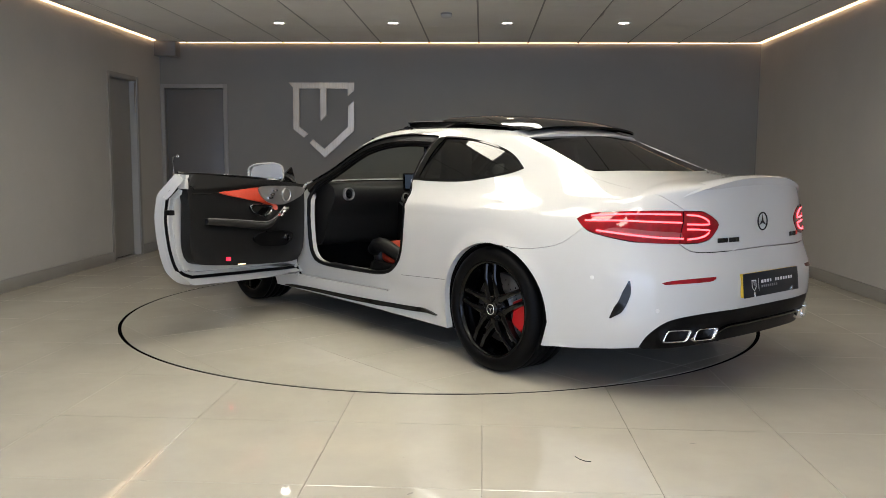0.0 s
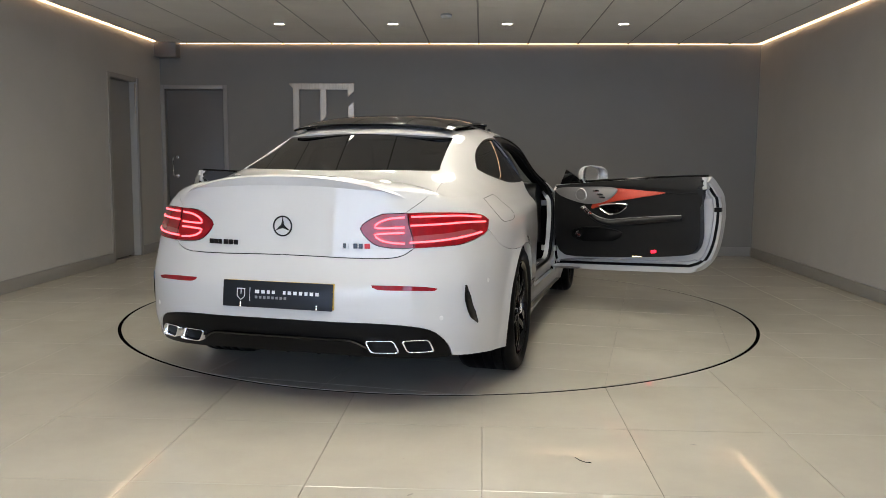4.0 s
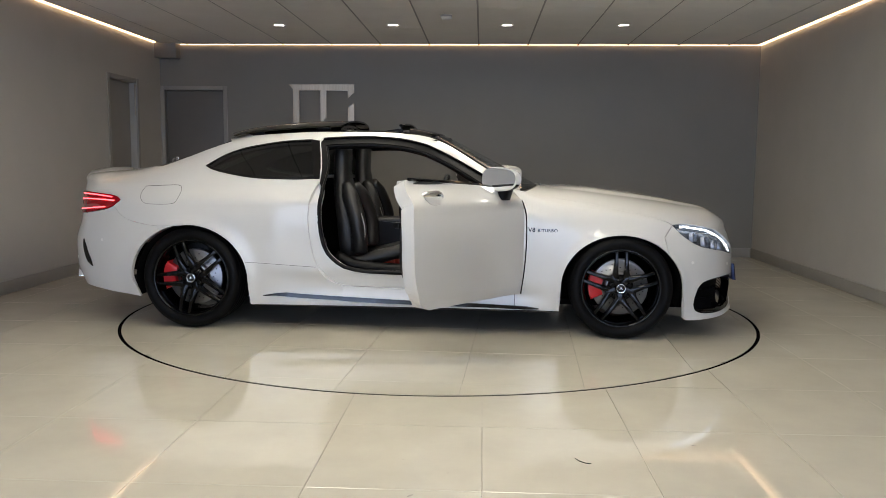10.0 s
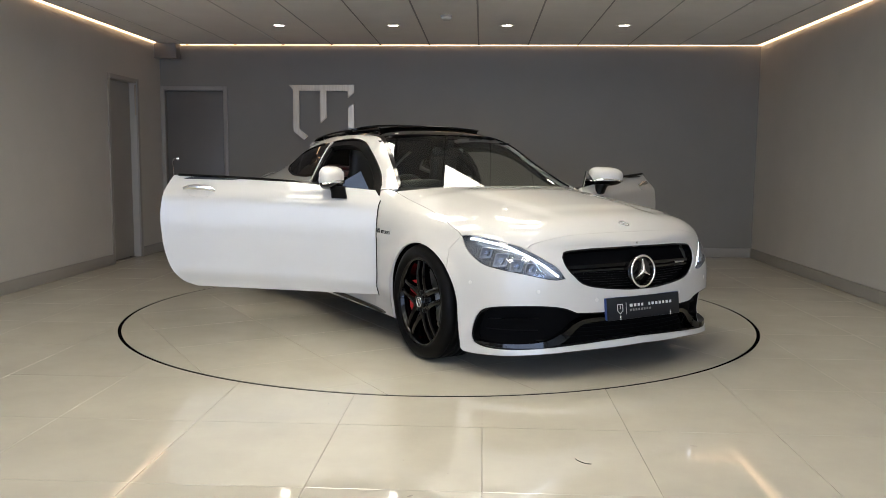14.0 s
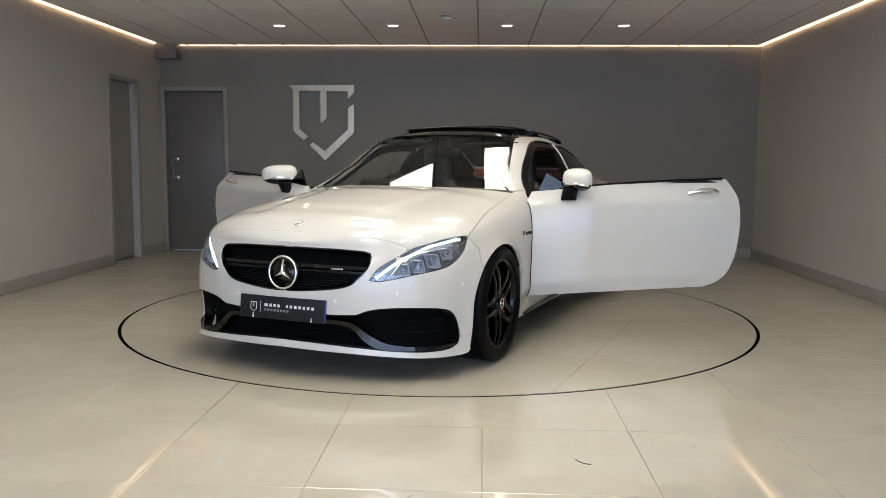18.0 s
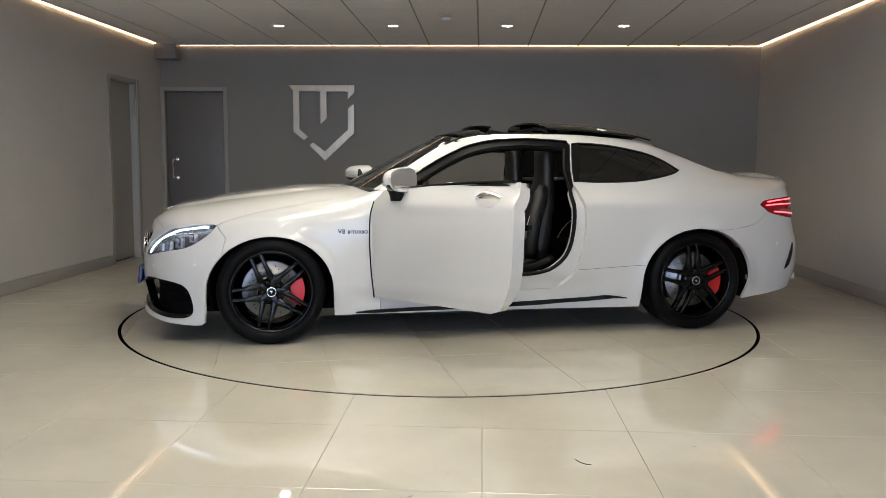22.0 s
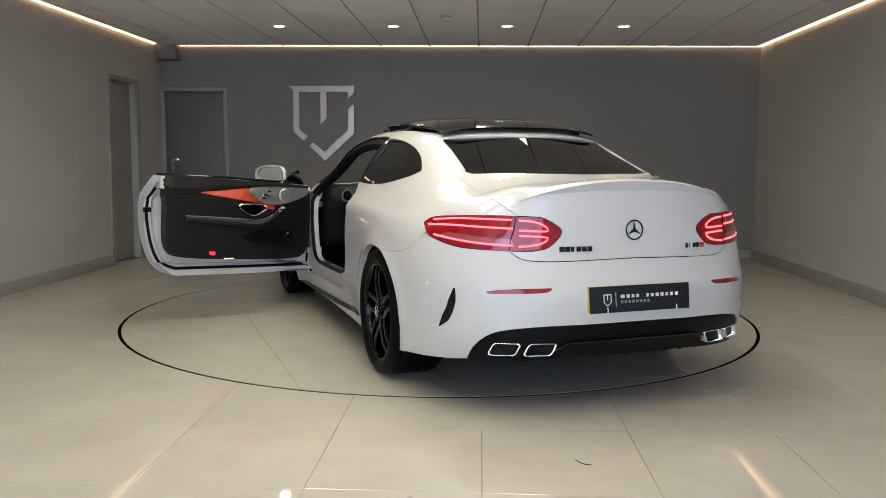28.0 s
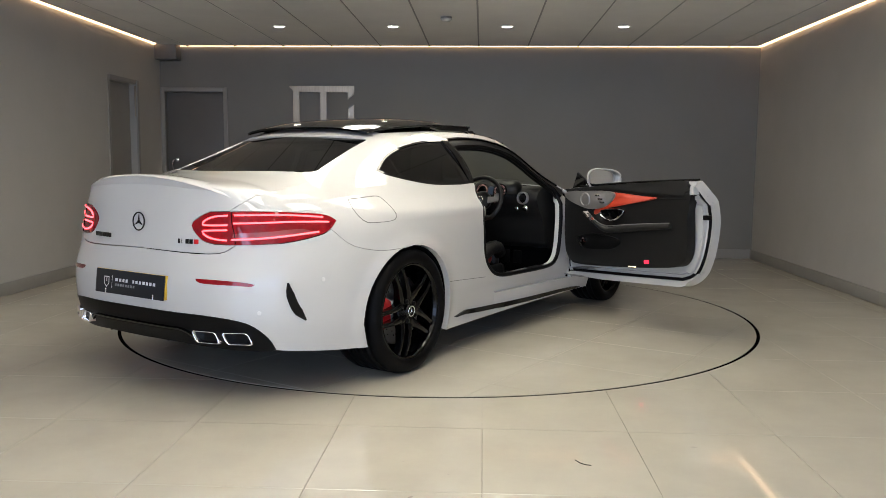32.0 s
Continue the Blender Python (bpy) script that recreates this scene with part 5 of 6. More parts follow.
def plate(name, m, wide, high, label, backing):
    root = part(name, add_box(bmesh.new(), (-wide / 2, -high / 2, -0.006), (wide / 2, high / 2, 0.0), 0.003, m), M_PLATE, car, label)
    part("plate_backing", add_box(bmesh.new(), (-wide / 2 - 0.001, -high / 2 + 0.004, -0.022), (wide / 2 + 0.001, high / 2 + 0.001, -0.0065), 0.002, m), backing, root)
    bm = bmesh.new()
    x0 = -wide * 0.33
    for dx, h0, h1, wd in ((-0.018, -0.012, 0.02, 0.004), (0.018, -0.012, 0.02, 0.004), (0.0, -0.002, 0.02, 0.004)):
        add_box(bm, (x0 + dx - wd / 2, h0, 0.0002), (x0 + dx + wd / 2, h1, 0.0012), 0, m)
    add_box(bm, (x0 - 0.02, 0.0195, 0.0002), (x0 + 0.02, 0.024, 0.0012), 0, m)
    for sx in (-1, 1):
        add_prism(bm, [(x0 + sx * 0.02, -0.012), (x0 + sx * 0.016, -0.012), (x0, -0.026), (x0, -0.03)][::sx], 0.001, m @ Matrix.Translation((0, 0, 0.0002)))
    add_box(bm, (-wide * 0.25, -0.032, 0.0002), (-wide * 0.246, 0.03, 0.001), 0, m)
    part("plate_mark", bm, M_PALE, root, "pale shield mark and dividing line")
    bm = bmesh.new()
    x = -wide * 0.20
    for wd in (0.02, 0.016, 0.014, 0.014, -0.018, 0.012, 0.016, 0.016, 0.016, 0.014, 0.016, 0.016):
        if wd > 0:
            add_box(bm, (x, 0.004, 0.0002), (x + wd, 0.019, 0.0012), 0, m)
        x += abs(wd) + 0.0105
    part("plate_line", bm, M_PALE, root, "row of pale bars")
    bm = bmesh.new()
    x = -wide * 0.20
    for wd in (0.012,) * 8:
        add_box(bm, (x, -0.019, 0.0002), (x + wd, -0.007, 0.001), 0, m)
        x += wd + 0.0078
    part("plate_line", bm, material("grey_print", (0.22, 0.22, 0.22), 0.5), root, "row of grey bars")
    for sx in (-0.33, 0.36):
        bm = bmesh.new()
        for k in range(3):
            add_lathe(bm, [(0.004, -0.004), (0.005, 0.003), (0.003, 0.005)], 12, m @ Matrix.Translation((wide * sx, -high / 2 + 0.003 + 0.008 * k, 0.0)))
        part("plate_clip", bm, M_CHROME, root, "chrome plate fixing")
    return root


plate("rear_plate", facing(-2.500, 0, 0.536, -1, 0, 0.12), 0.525, 0.118, "dark show plate with pale bars on the boot bumper", M_PLATE_Y)
plate("front_plate", facing(2.285, 0, 0.370, 1, 0, 0.12), 0.52, 0.118, "dark show plate with pale bars on the nose", material("plate_blue_edge", (0.02, 0.045, 0.16), 0.4))

# parking sensors, fuel flap, towing cap
for side in (1, -1):
    for s, w in ((0.62, 0.47), (0.98, 0.50), (0.30, 0.42), (5.23, 0.44), (4.92, 0.58)):
        c, n = skin_point(s, w, 0.0, side)
        part("parking_sensor", add_lathe(bmesh.new(), [(0.0105, -0.002), (0.0105, 0.0006), (0.008, 0.001)], 16, facing(*c, *n)), material("sensor_white", (0.62, 0.61, 0.58), 0.4), car)
FLAP = joined(sl([(4.644, 0.945), (4.50, 0.952), (4.40, 0.954), (4.37, 0.935), (4.362, 0.89), (4.375, 0.848), (4.41, 0.832), (4.50, 0.828), (4.60, 0.832), (4.64, 0.86), (4.655, 0.90), (4.644, 0.945)]))
M_SEAM = material("panel_seam", (0.09, 0.088, 0.085), 0.6)
part("fuel_flap", skin_mesh(band(np.vstack([FLAP, FLAP[:1]]), 0.0013), step=0.05, off=0.0012, thick=0.002, mirror=True), M_SEAM, car, "thin seam of the fuel flap")
for m in (False, True):
    part("quarter_seam", skin_mesh(band(sl(on_side([(-1.045, 0.452), (-0.8, 0.437), (-0.575, 0.424)])), 0.0013), step=0.05, off=0.001, thick=0.002, mirror=m), M_SEAM, car)


# ---- wheels ----
def wheel(x, y, side, radius, wide, offset):
    """A wheel at (x, y), its face looking out to that side."""
    face = Matrix.Translation((x, side * y, radius)) @ Matrix.Rotation(radians(-90 * side), 4, "X")
    rim_r = radius - 0.088
    lip = rim_r + 0.012
    barrel = bmesh.new()
    add_lathe(barrel, [(lip, -0.008), (lip, 0.0), (lip - 0.008, 0.003), (lip - 0.016, -0.004), (lip - 0.024, -0.03), (lip - 0.035, -0.10), (lip - 0.035, -wide + 0.03), (lip, -wide + 0.01), (lip, -wide)], 64, face, caps=False)
    root = part("wheel", barrel, M_RIM, car, "gloss black five twin-spoke alloy wheel")
    h = wide
    tyre = [(lip - 0.004, 0.0), (lip + 0.012, 0.010), (lip + 0.030, 0.016), (radius - 0.030, 0.012), (radius - 0.012, 0.0), (radius - 0.003, -0.016), (radius, -0.032)]
    for k in range(4):
        g = -0.045 - (h - 0.09) * k / 3.6
        tyre += [(radius, g), (radius - 0.006, g - 0.002), (radius - 0.006, g - 0.009), (radius, g - 0.011)]
    tyre += [(radius, -h + 0.03), (radius - 0.012, -h), (radius - 0.03, -h - 0.012), (lip - 0.004, -h)]
    part("tyre", add_lathe(bmesh.new(), tyre, 72, face, closed=True), M_RUBBER, root, "black low-profile tyre", angle=30)
    spin = offset
    for k in range(5):
        a0 = radians(spin + 72 * k)
        bm = bmesh.new()
        for d in (-1, 1):
            # one bar of the pair: root near the hub, foot on the rim
            a_in, a_out = a0 + d * 0.56, a0 + d * 0.125
            p0 = Vector((0.068 * math.cos(a_in), 0.068 * math.sin(a_in), -0.014))
            p1 = Vector(((lip - 0.012) * math.cos(a_out), (lip - 0.012) * math.sin(a_out), -0.012))
            along = (p1 - p0).normalized()
            across = Vector((-along.y, along.x, 0))
            ring = []
            for t, wd, th in ((0.0, 0.026, 0.05), (0.25, 0.0165, 0.045), (0.6, 0.0125, 0.04), (0.9, 0.0125, 0.036), (1.0, 0.018, 0.034)):
                c = p0.lerp(p1, t) + Vector((0, 0, 0.012 * math.sin(math.pi * t)))
                ring.append([bm.verts.new(face @ (c + across * wd * u + Vector((0, 0, v)))) for u, v in ((-1, -th), (-1, -0.006), (-0.45, 0.0), (0.45, 0.0), (1, -0.006), (1, -th))])
            for p, q in zip(ring, ring[1:]):
                for i in range(6):
                    j = (i + 1) % 6
                    bm.faces.new((p[i], p[j], q[j], q[i]))
            bm.faces.new(ring[0][::-1])
            bm.faces.new(ring[-1])
        bmesh.ops.recalc_face_normals(bm, faces=bm.faces)
        part("spoke", bm, M_RIM, root, angle=35)
        nut_a = a0 + math.pi / 5
        web = add_prism(bmesh.new(), [(0.030, -0.020), (0.088, -0.013), (0.100, -0.006), (0.103, 0.0), (0.100, 0.006), (0.088, 0.013), (0.030, 0.020)], 0.04,
                        face @ Matrix.Rotation(nut_a, 4, "Z") @ Matrix.Translation((0, 0, -0.052)), 0.004)
        part("spoke_web", web, M_RIM, root)
        nut_a = a0
        part("wheel_bolt", add_lathe(bmesh.new(), [(0.013, -0.03), (0.013, -0.008), (0.010, -0.006)], 6, face @ Matrix.Translation((0.055 * math.cos(nut_a), 0.055 * math.sin(nut_a), 0))), M_SATIN, root)
    hub = bmesh.new()
    add_lathe(hub, [(0.085, -0.10), (0.083, -0.032), (0.074, -0.022), (0.036, -0.014), (0.034, -0.004), (0.030, -0.001)], 40, face)
    part("hub", hub, M_RIM, root)
    part("hub_badge", star_bm(0.027, 0.0026, 0.004, face @ Matrix.Translation((0, 0, 0.002))), M_CHROME, root, "silver star centre cap", angle=20)
    disc_r = rim_r - 0.062
    disc_bm = bmesh.new()
    add_lathe(disc_bm, [(disc_r, -0.115), (disc_r, -0.085), (disc_r - 0.004, -0.083), (0.105, -0.083), (0.10, -0.075), (0.098, -0.06), (0.06, -0.06), (0.06, -0.115)], 64, face, closed=True)
    part("brake_disc", disc_bm, M_DISC, root, "drilled steel brake disc", angle=30)
    holes = bmesh.new()
    for k in range(36):
        a = 2 * math.pi * k / 36
        r = 0.125 + (k % 3) * (disc_r - 0.15) / 2.4
        add_lathe(holes, [(0.004, -0.084), (0.004, -0.0822)], 8, face @ Matrix.Translation((r * math.cos(a), r * math.sin(a), 0)))
    part("disc_holes", holes, M_PIT, root)
    # caliper, towards the car's rear
    cal = bmesh.new()
    a0, a1 = math.pi - 0.52, math.pi + 0.42
    r0, r1 = disc_r - 0.062, disc_r + 0.022
    arc = np.linspace(a0, a1, 9)
    outline = [(r1 * math.cos(a), r1 * math.sin(a)) for a in arc] + [(r0 * math.cos(a), r0 * math.sin(a)) for a in arc[::-1]]
    add_prism(cal, outline, 0.10, face @ Matrix.Translation((0, 0, -0.145)), 0.010)
    bmesh.ops.recalc_face_normals(cal, faces=cal.faces)
    part("brake_caliper", cal, M_CALIPER, root, "red brake caliper")
    return root


for side in (1, -1):
    wheel(1.42, 0.902, side, 0.331, 0.255, 18 if side < 0 else 5)
    wheel(-1.42, 0.912, side, 0.338, 0.285, 40 if side < 0 else 60)
    # dark arch linings
    for cx, r, y1 in ((1.42, 0.375, 0.88), (-1.43, 0.382, 0.895)):
        bm = bmesh.new()
        rings = []
        for y in (0.52, y1 - 0.01):
            rings.append([bm.verts.new((cx + r * math.cos(a), side * y, 0.335 + r * 0.94 * math.sin(a))) for a in np.linspace(-0.35, math.pi + 0.35, 28)])
        for i in range(27):
            bm.faces.new((rings[0][i], rings[0][i + 1], rings[1][i + 1], rings[1][i]))
        bm.faces.new(rings[0])
        part("arch_lining", bm, M_LINING, car)

# under body
bm = bmesh.new()
add_box(bm, (-1.0, -0.80, 0.15), (1.0, 0.80, 0.20))
add_box(bm, (1.0, -0.56, 0.16), (2.10, 0.56, 0.20))
add_box(bm, (-2.12, -0.56, 0.21), (-1.0, 0.56, 0.26))
part("under_body", bm, M_LINING, car, smooth=False)



# ---- doors ----
HINGE = Vector((0.765, 0.825, 0.0))
OPEN, RISE = 65.0, 1.9
door_top = ln(on_side([(-0.565, 0.992), (0.1, 0.982), (0.70, 0.945)]))
DOOR = joined(sl(on_side(DOOR_FRONT[::-1])), ln(on_side(DOOR_LOW[::-1])), sl(on_side(DOOR_REAR[::-1])), door_top)
M_TRIMTOP = material("black_stitched_leather", (0.013, 0.0127, 0.0124), 0.45, spec=0.35, bump=0.25, bump_scale=380, vary=0.1, scale=9)
M_GAUGE = lamp_material("instrument_glow", (0.55, 0.30, 0.26), 0.35)
M_SCREEN_UI = lamp_material("display_glow", (0.03, 0.045, 0.07), 0.25)
M_REDLAMP = lamp_material("red_door_lamp", (1.0, 0.012, 0.03), 2.6)
M_WARMLAMP = lamp_material("puddle_lamp", (1.0, 0.78, 0.45), 1.6)
M_MIRROR = material("mirror_glass", (0.85, 0.87, 0.9), 0.02, 1.0)


def move(bm, m, flip=False):
    if flip:
        for v in bm.verts:
            v.co.y = -v.co.y
        bmesh.ops.reverse_faces(bm, faces=bm.faces)
    bmesh.ops.transform(bm, matrix=m, verts=bm.verts)
    return bm


def card_prism(points, depth0, depth1, bevel=0.004, soft=True):
    """A raised shape on the door's inner face: points (a, z) along the door from its hinge, between two depths."""
    line = smooth_line(points, 0.03, True) if soft else np.array(points)
    bm = bmesh.new()
    m = Matrix(((-1, 0, 0, HINGE.x), (0, 0, -1, HINGE.y - depth0), (0, 1, 0, 0), (0, 0, 0, 1)))
    add_prism(bm, [tuple(q) for q in line], depth1 - depth0, m, bevel)
    bmesh.ops.recalc_face_normals(bm, faces=bm.faces)
    return bm


def card_tube(points, depth, radius, closed=False, flat=1.0, sides=8):
    line = smooth_line([(a, z, 0) for a, z in points], 0.03, closed)
    return add_tube(bmesh.new(), [(HINGE.x - q[0], HINGE.y - depth, q[1]) for q in line], radius, sides, closed, flat)


def add_loft(bm, sections, sides=20, power=2.6, matrix=None):
    """Rounded sections (centre, half depth along x, half width along y) joined going up."""
    m = matrix or Matrix()
    rings = []
    for c, hx_, hy_ in sections:
        ring = []
        for k in range(sides):
            a = 2 * math.pi * k / sides
            ca, sa = math.cos(a), math.sin(a)
            ring.append(bm.verts.new(m @ (Vector(c) + Vector((hx_ * abs(ca) ** (2 / power) * (1 if ca > 0 else -1), hy_ * abs(sa) ** (2 / power) * (1 if sa > 0 else -1), 0)))))
        rings.append(ring)
    for a, b in zip(rings, rings[1:]):
        for k in range(sides):
            j = (k + 1) % sides
            bm.faces.new((a[k], a[j], b[j], b[k]))
    bm.faces.new(rings[0][::-1])
    bm.faces.new(rings[-1])
    return bm


def build_door(side):
    flip = side < 0
    home = Matrix.Translation((-HINGE.x, -side * HINGE.y, 0))

    def piece(name, bm, mat, label="", mirrored=False, angle=40):
        """mirrored: the bmesh is already on this door's side."""
        move(bm, home, False) if mirrored or not flip else move(bm, home, True)
        return part(name, bm, mat, root, label, angle=angle)

    skin_bm = skin_mesh(shrink(DOOR, 0.003), step=0.028, thick=0.045, mirror=flip)
    move(skin_bm, home)
    root = part("door", skin_bm, M_WHITE, car, "open white car door with black and red inner trim")
    root.matrix_basis = Matrix.Translation((HINGE.x, side * HINGE.y, 0)) @ Matrix.Rotation(radians(-OPEN * side), 4, "Z") @ Matrix.Rotation(radians(RISE), 4, "Y")
    inner = shrink(DOOR, 0.075)
    piece("door_flange", skin_mesh(shrink(DOOR, 0.004), [inner], step=0.05, off=-0.045, thick=0.03, mirror=flip), M_WHITE, "white door edge", True)
    piece("door_core", skin_mesh(shrink(DOOR, 0.07), step=0.08, off=-0.070, thick=-0.03, mirror=flip), M_WHITE, "white inner door shell", True)
    seal = shrink(DOOR, 0.042)
    seal = seal[seal[:, 1] < 0.945]
    order = np.argsort([math.atan2(q[1] - 0.66, -(q[0] - s_of_x(0.1))) for q in seal])
    piece("door_seal", skin_mesh(band(seal[1:-1], 0.009), step=0.06, off=-0.052, thick=-0.012, mirror=flip), M_SATIN, "black rubber door seal", True)
    CARD = [(1.255, 0.975), (1.265, 0.80), (1.27, 0.62), (1.262, 0.53), (1.235, 0.475), (1.17, 0.44), (0.90, 0.415), (0.60, 0.40), (0.30, 0.392), (0.16, 0.41), (0.11, 0.48), (0.095, 0.66), (0.10, 0.86), (0.125, 0.93), (0.30, 0.945), (0.70, 0.962)]
    piece("trim_card", card_prism(CARD, 0.03, 0.102, 0.012), M_LEATHER, "black leather door card")
    piece("trim_roll", card_prism([(1.272, 0.988), (1.272, 0.93), (1.262, 0.898), (0.95, 0.914), (0.62, 0.934), (0.30, 0.934), (0.12, 0.915), (0.10, 0.935), (0.40, 0.957), (0.80, 0.975)], 0.04, 0.114, 0.02), M_TRIMTOP, "black stitched leather door top")
    piece("roll_end", card_prism([(1.306, 0.984), (1.318, 0.905), (1.282, 0.898), (1.276, 0.986)], 0.035, 0.106, 0.008, False), M_WHITE, "pale end cap of the door top")
    piece("card_seam", card_tube([(1.25, 0.872), (1.10, 0.872), (1.016, 0.878)], 0.103, 0.003), M_SATIN)
    piece("belt_trim", card_tube([(1.30, 0.994), (0.80, 0.985), (0.20, 0.958)], 0.035, 0.009), M_BLACK)
    piece("red_insert", card_prism([(1.016, 0.878), (0.85, 0.895), (0.648, 0.913), (0.52, 0.90), (0.42, 0.765), (0.50, 0.78), (0.594, 0.812), (0.80, 0.842)], 0.09, 0.112, 0.005), M_RED, "red leather insert")
    piece("silver_panel", card_prism([(0.645, 0.903), (0.55, 0.924), (0.35, 0.926), (0.14, 0.918), (0.122, 0.885), (0.20, 0.845), (0.363, 0.800), (0.50, 0.805), (0.590, 0.840)], 0.095, 0.122, 0.006), M_SILVER, "brushed aluminium switch panel")
    disc_m = Matrix.Translation((HINGE.x - 0.345, HINGE.y - 0.121, 0.866)) @ Matrix.Rotation(radians(90), 4, "X")
    piece("speaker", add_lathe(bmesh.new(), [(0.048, -0.002), (0.048, 0.006), (0.043, 0.010), (0.040, 0.006), (0.012, 0.008)], 32, disc_m), M_SILVER, "round silver speaker cover")
    for a, z in ((0.50, 0.868), (0.47, 0.895), (0.52, 0.845)):
        piece("seat_switch", card_prism([(a + 0.03, z - 0.006), (a + 0.03, z + 0.006), (a - 0.02, z + 0.008), (a - 0.02, z - 0.006)], 0.12, 0.130, 0.002, False), M_CHROME)
    piece("pull_bowl", card_prism([(0.722, 0.792), (0.60, 0.796), (0.495, 0.782), (0.53, 0.745), (0.59, 0.722), (0.67, 0.740)], 0.09, 0.113, 0.004), M_BLACK)
    piece("pull_handle", card_tube([(0.722, 0.792), (0.60, 0.798), (0.495, 0.782), (0.53, 0.742), (0.59, 0.720), (0.67, 0.740)], 0.116, 0.0065, True), M_CHROME, "chrome door pull")
    arm = bmesh.new()
    line = smooth_line([(1.14, 0.703, 0), (0.95, 0.690, 0), (0.75, 0.672, 0), (0.57, 0.655, 0), (0.46, 0.69, 0), (0.37, 0.755, 0)], 0.04)
    add_tube(arm, [(HINGE.x - q[0], HINGE.y - 0.112, q[1]) for q in line], [0.013 + 0.012 * math.sin(math.pi * min(1, 0.15 + 0.85 * i / len(line))) for i in range(len(line))], 10)
    piece("armrest", arm, M_TRIMTOP, "black leather armrest")
    piece("armrest_strip", card_tube([(1.14, 0.722), (0.95, 0.712), (0.75, 0.698), (0.57, 0.685), (0.45, 0.722), (0.37, 0.785)], 0.128, 0.0028), M_SILVER)
    for k in range(3):
        piece("window_switch", card_prism([(0.45 - 0.03 * k, 0.722 + 0.022 * k), (0.43 - 0.03 * k, 0.738 + 0.022 * k), (0.418 - 0.03 * k, 0.726 + 0.022 * k), (0.438 - 0.03 * k, 0.71 + 0.022 * k)], 0.12, 0.162, 0.003, False), M_CHROME, "chrome window switch")
    piece("pocket", card_prism([(0.68, 0.585), (0.56, 0.615), (0.40, 0.618), (0.255, 0.588), (0.27, 0.545), (0.34, 0.515), (0.50, 0.515), (0.63, 0.53)], 0.09, 0.112, 0.008), M_SATIN, "black door pocket")
    piece("pocket_rim", card_tube([(0.55, 0.617), (0.40, 0.621), (0.255, 0.590), (0.265, 0.550), (0.34, 0.515)], 0.113, 0.005), M_SATIN)
    piece("tweeter", add_lathe(bmesh.new(), [(0.026, -0.002), (0.026, 0.006), (0.02, 0.008)], 20, Matrix.Translation((HINGE.x - 0.315, HINGE.y - 0.112, 0.567)) @ Matrix.Rotation(radians(90), 4, "X")), M_CHROME)
    piece("door_lamp", card_prism([(0.945, 0.446), (0.945, 0.468), (0.905, 0.466), (0.905, 0.444)], 0.1, 0.1055, 0.002, False), M_REDLAMP, "glowing red door lamp")
    piece("puddle_lamp", card_prism([(0.83, 0.4125), (0.83, 0.4185), (0.76, 0.417), (0.76, 0.411)], 0.09, 0.1075, 0.001, False), M_WARMLAMP, "small glowing puddle lamp")
    lock = bmesh.new()
    add_box(lock, (-0.63, 0.765, 0.745), (-0.585, 0.80, 0.775), 0.003)
    piece("latch", lock, M_SATIN, "black door latch")
    plug = add_lathe(bmesh.new(), [(0.009, -0.002), (0.009, 0.003)], 12, Matrix.Translation((-0.587, 0.805, 0.885)) @ Matrix.Rotation(radians(-90), 4, "Y"))
    piece("plug", plug, M_PIT)
    hinge_bm = bmesh.new()
    for z in (0.44, 0.80):
        add_box(hinge_bm, (0.70, 0.775, z - 0.022), (0.83, 0.80, z + 0.022), 0.004)
    piece("door_hinge", hinge_bm, M_WHITE, "white door hinge")
    # outer handle
    s_a, s_b = float(s_of_x(-0.30)), float(s_of_x(-0.49))
    grip = bmesh.new()
    pts = []
    for q in np.linspace(0, 1, 11):
        c, n = skin_point(s_a + (s_b - s_a) * q, 0.895 + 0.006 * q, 0.012 + 0.024 * math.sin(math.pi * q) ** 0.6, 1)
        pts.append(c)
    add_tube(grip, pts, [0.008 + 0.006 * math.sin(math.pi * q) for q in np.linspace(0, 1, 11)], 10, flat=1.25)
    piece("door_handle", grip, M_CHROME, "chrome and white door handle")
    bowl = joined(sl([by_side(-0.335, 0.868), by_side(-0.40, 0.862), by_side(-0.455, 0.872), by_side(-0.46, 0.905), by_side(-0.40, 0.915), by_side(-0.335, 0.908), by_side(-0.335, 0.868)]))
    piece("handle_bowl", skin_mesh(bowl, step=0.03, off=0.0015, thick=0.003, mirror=flip), material("handle_bowl_grey", (0.55, 0.54, 0.52), 0.25), "", True)
    # mirror
    sail = bmesh.new()
    add_prism(sail, [(0.655, 0.945), (0.44, 0.96), (0.60, 1.06)], 0.016, Matrix(((1, 0, 0, 0), (0, 0, -1, 0.80), (0, 1, 0, 0), (0, 0, 0, 1))), 0.002)
    piece("mirror_sail", sail, M_BLACK, "black mirror triangle")
    pose_m = Matrix.Translation((0.437, 0.880, 1.012)) @ Matrix.Rotation(radians(26 if side > 0 else 24), 4, "Z")
    deep_m, half_y, half_z = 0.074, 0.132, 0.073
    slant = 0.14

    def oval(scale_y, scale_z, dx, k, n=32, lean=0.0):
        """A point of the mirror's rounded outline, flatter at its inner end."""
        a = 2 * math.pi * k / n
        ca, sa = math.cos(a), math.sin(a)
        py = half_y * scale_y * abs(ca) ** (0.75 if ca > 0 else 0.5) * (1 if ca > 0 else -1)
        pz = half_z * scale_z * abs(sa) ** 0.72 * (1 if sa > 0 else -1) * (1 - 0.10 * py / half_y)
        return pose_m @ Vector((deep_m / 2 - dx * (deep_m + slant * (half_y - py) * 0.8) + lean * py, py, pz))

    stalk = bmesh.new()
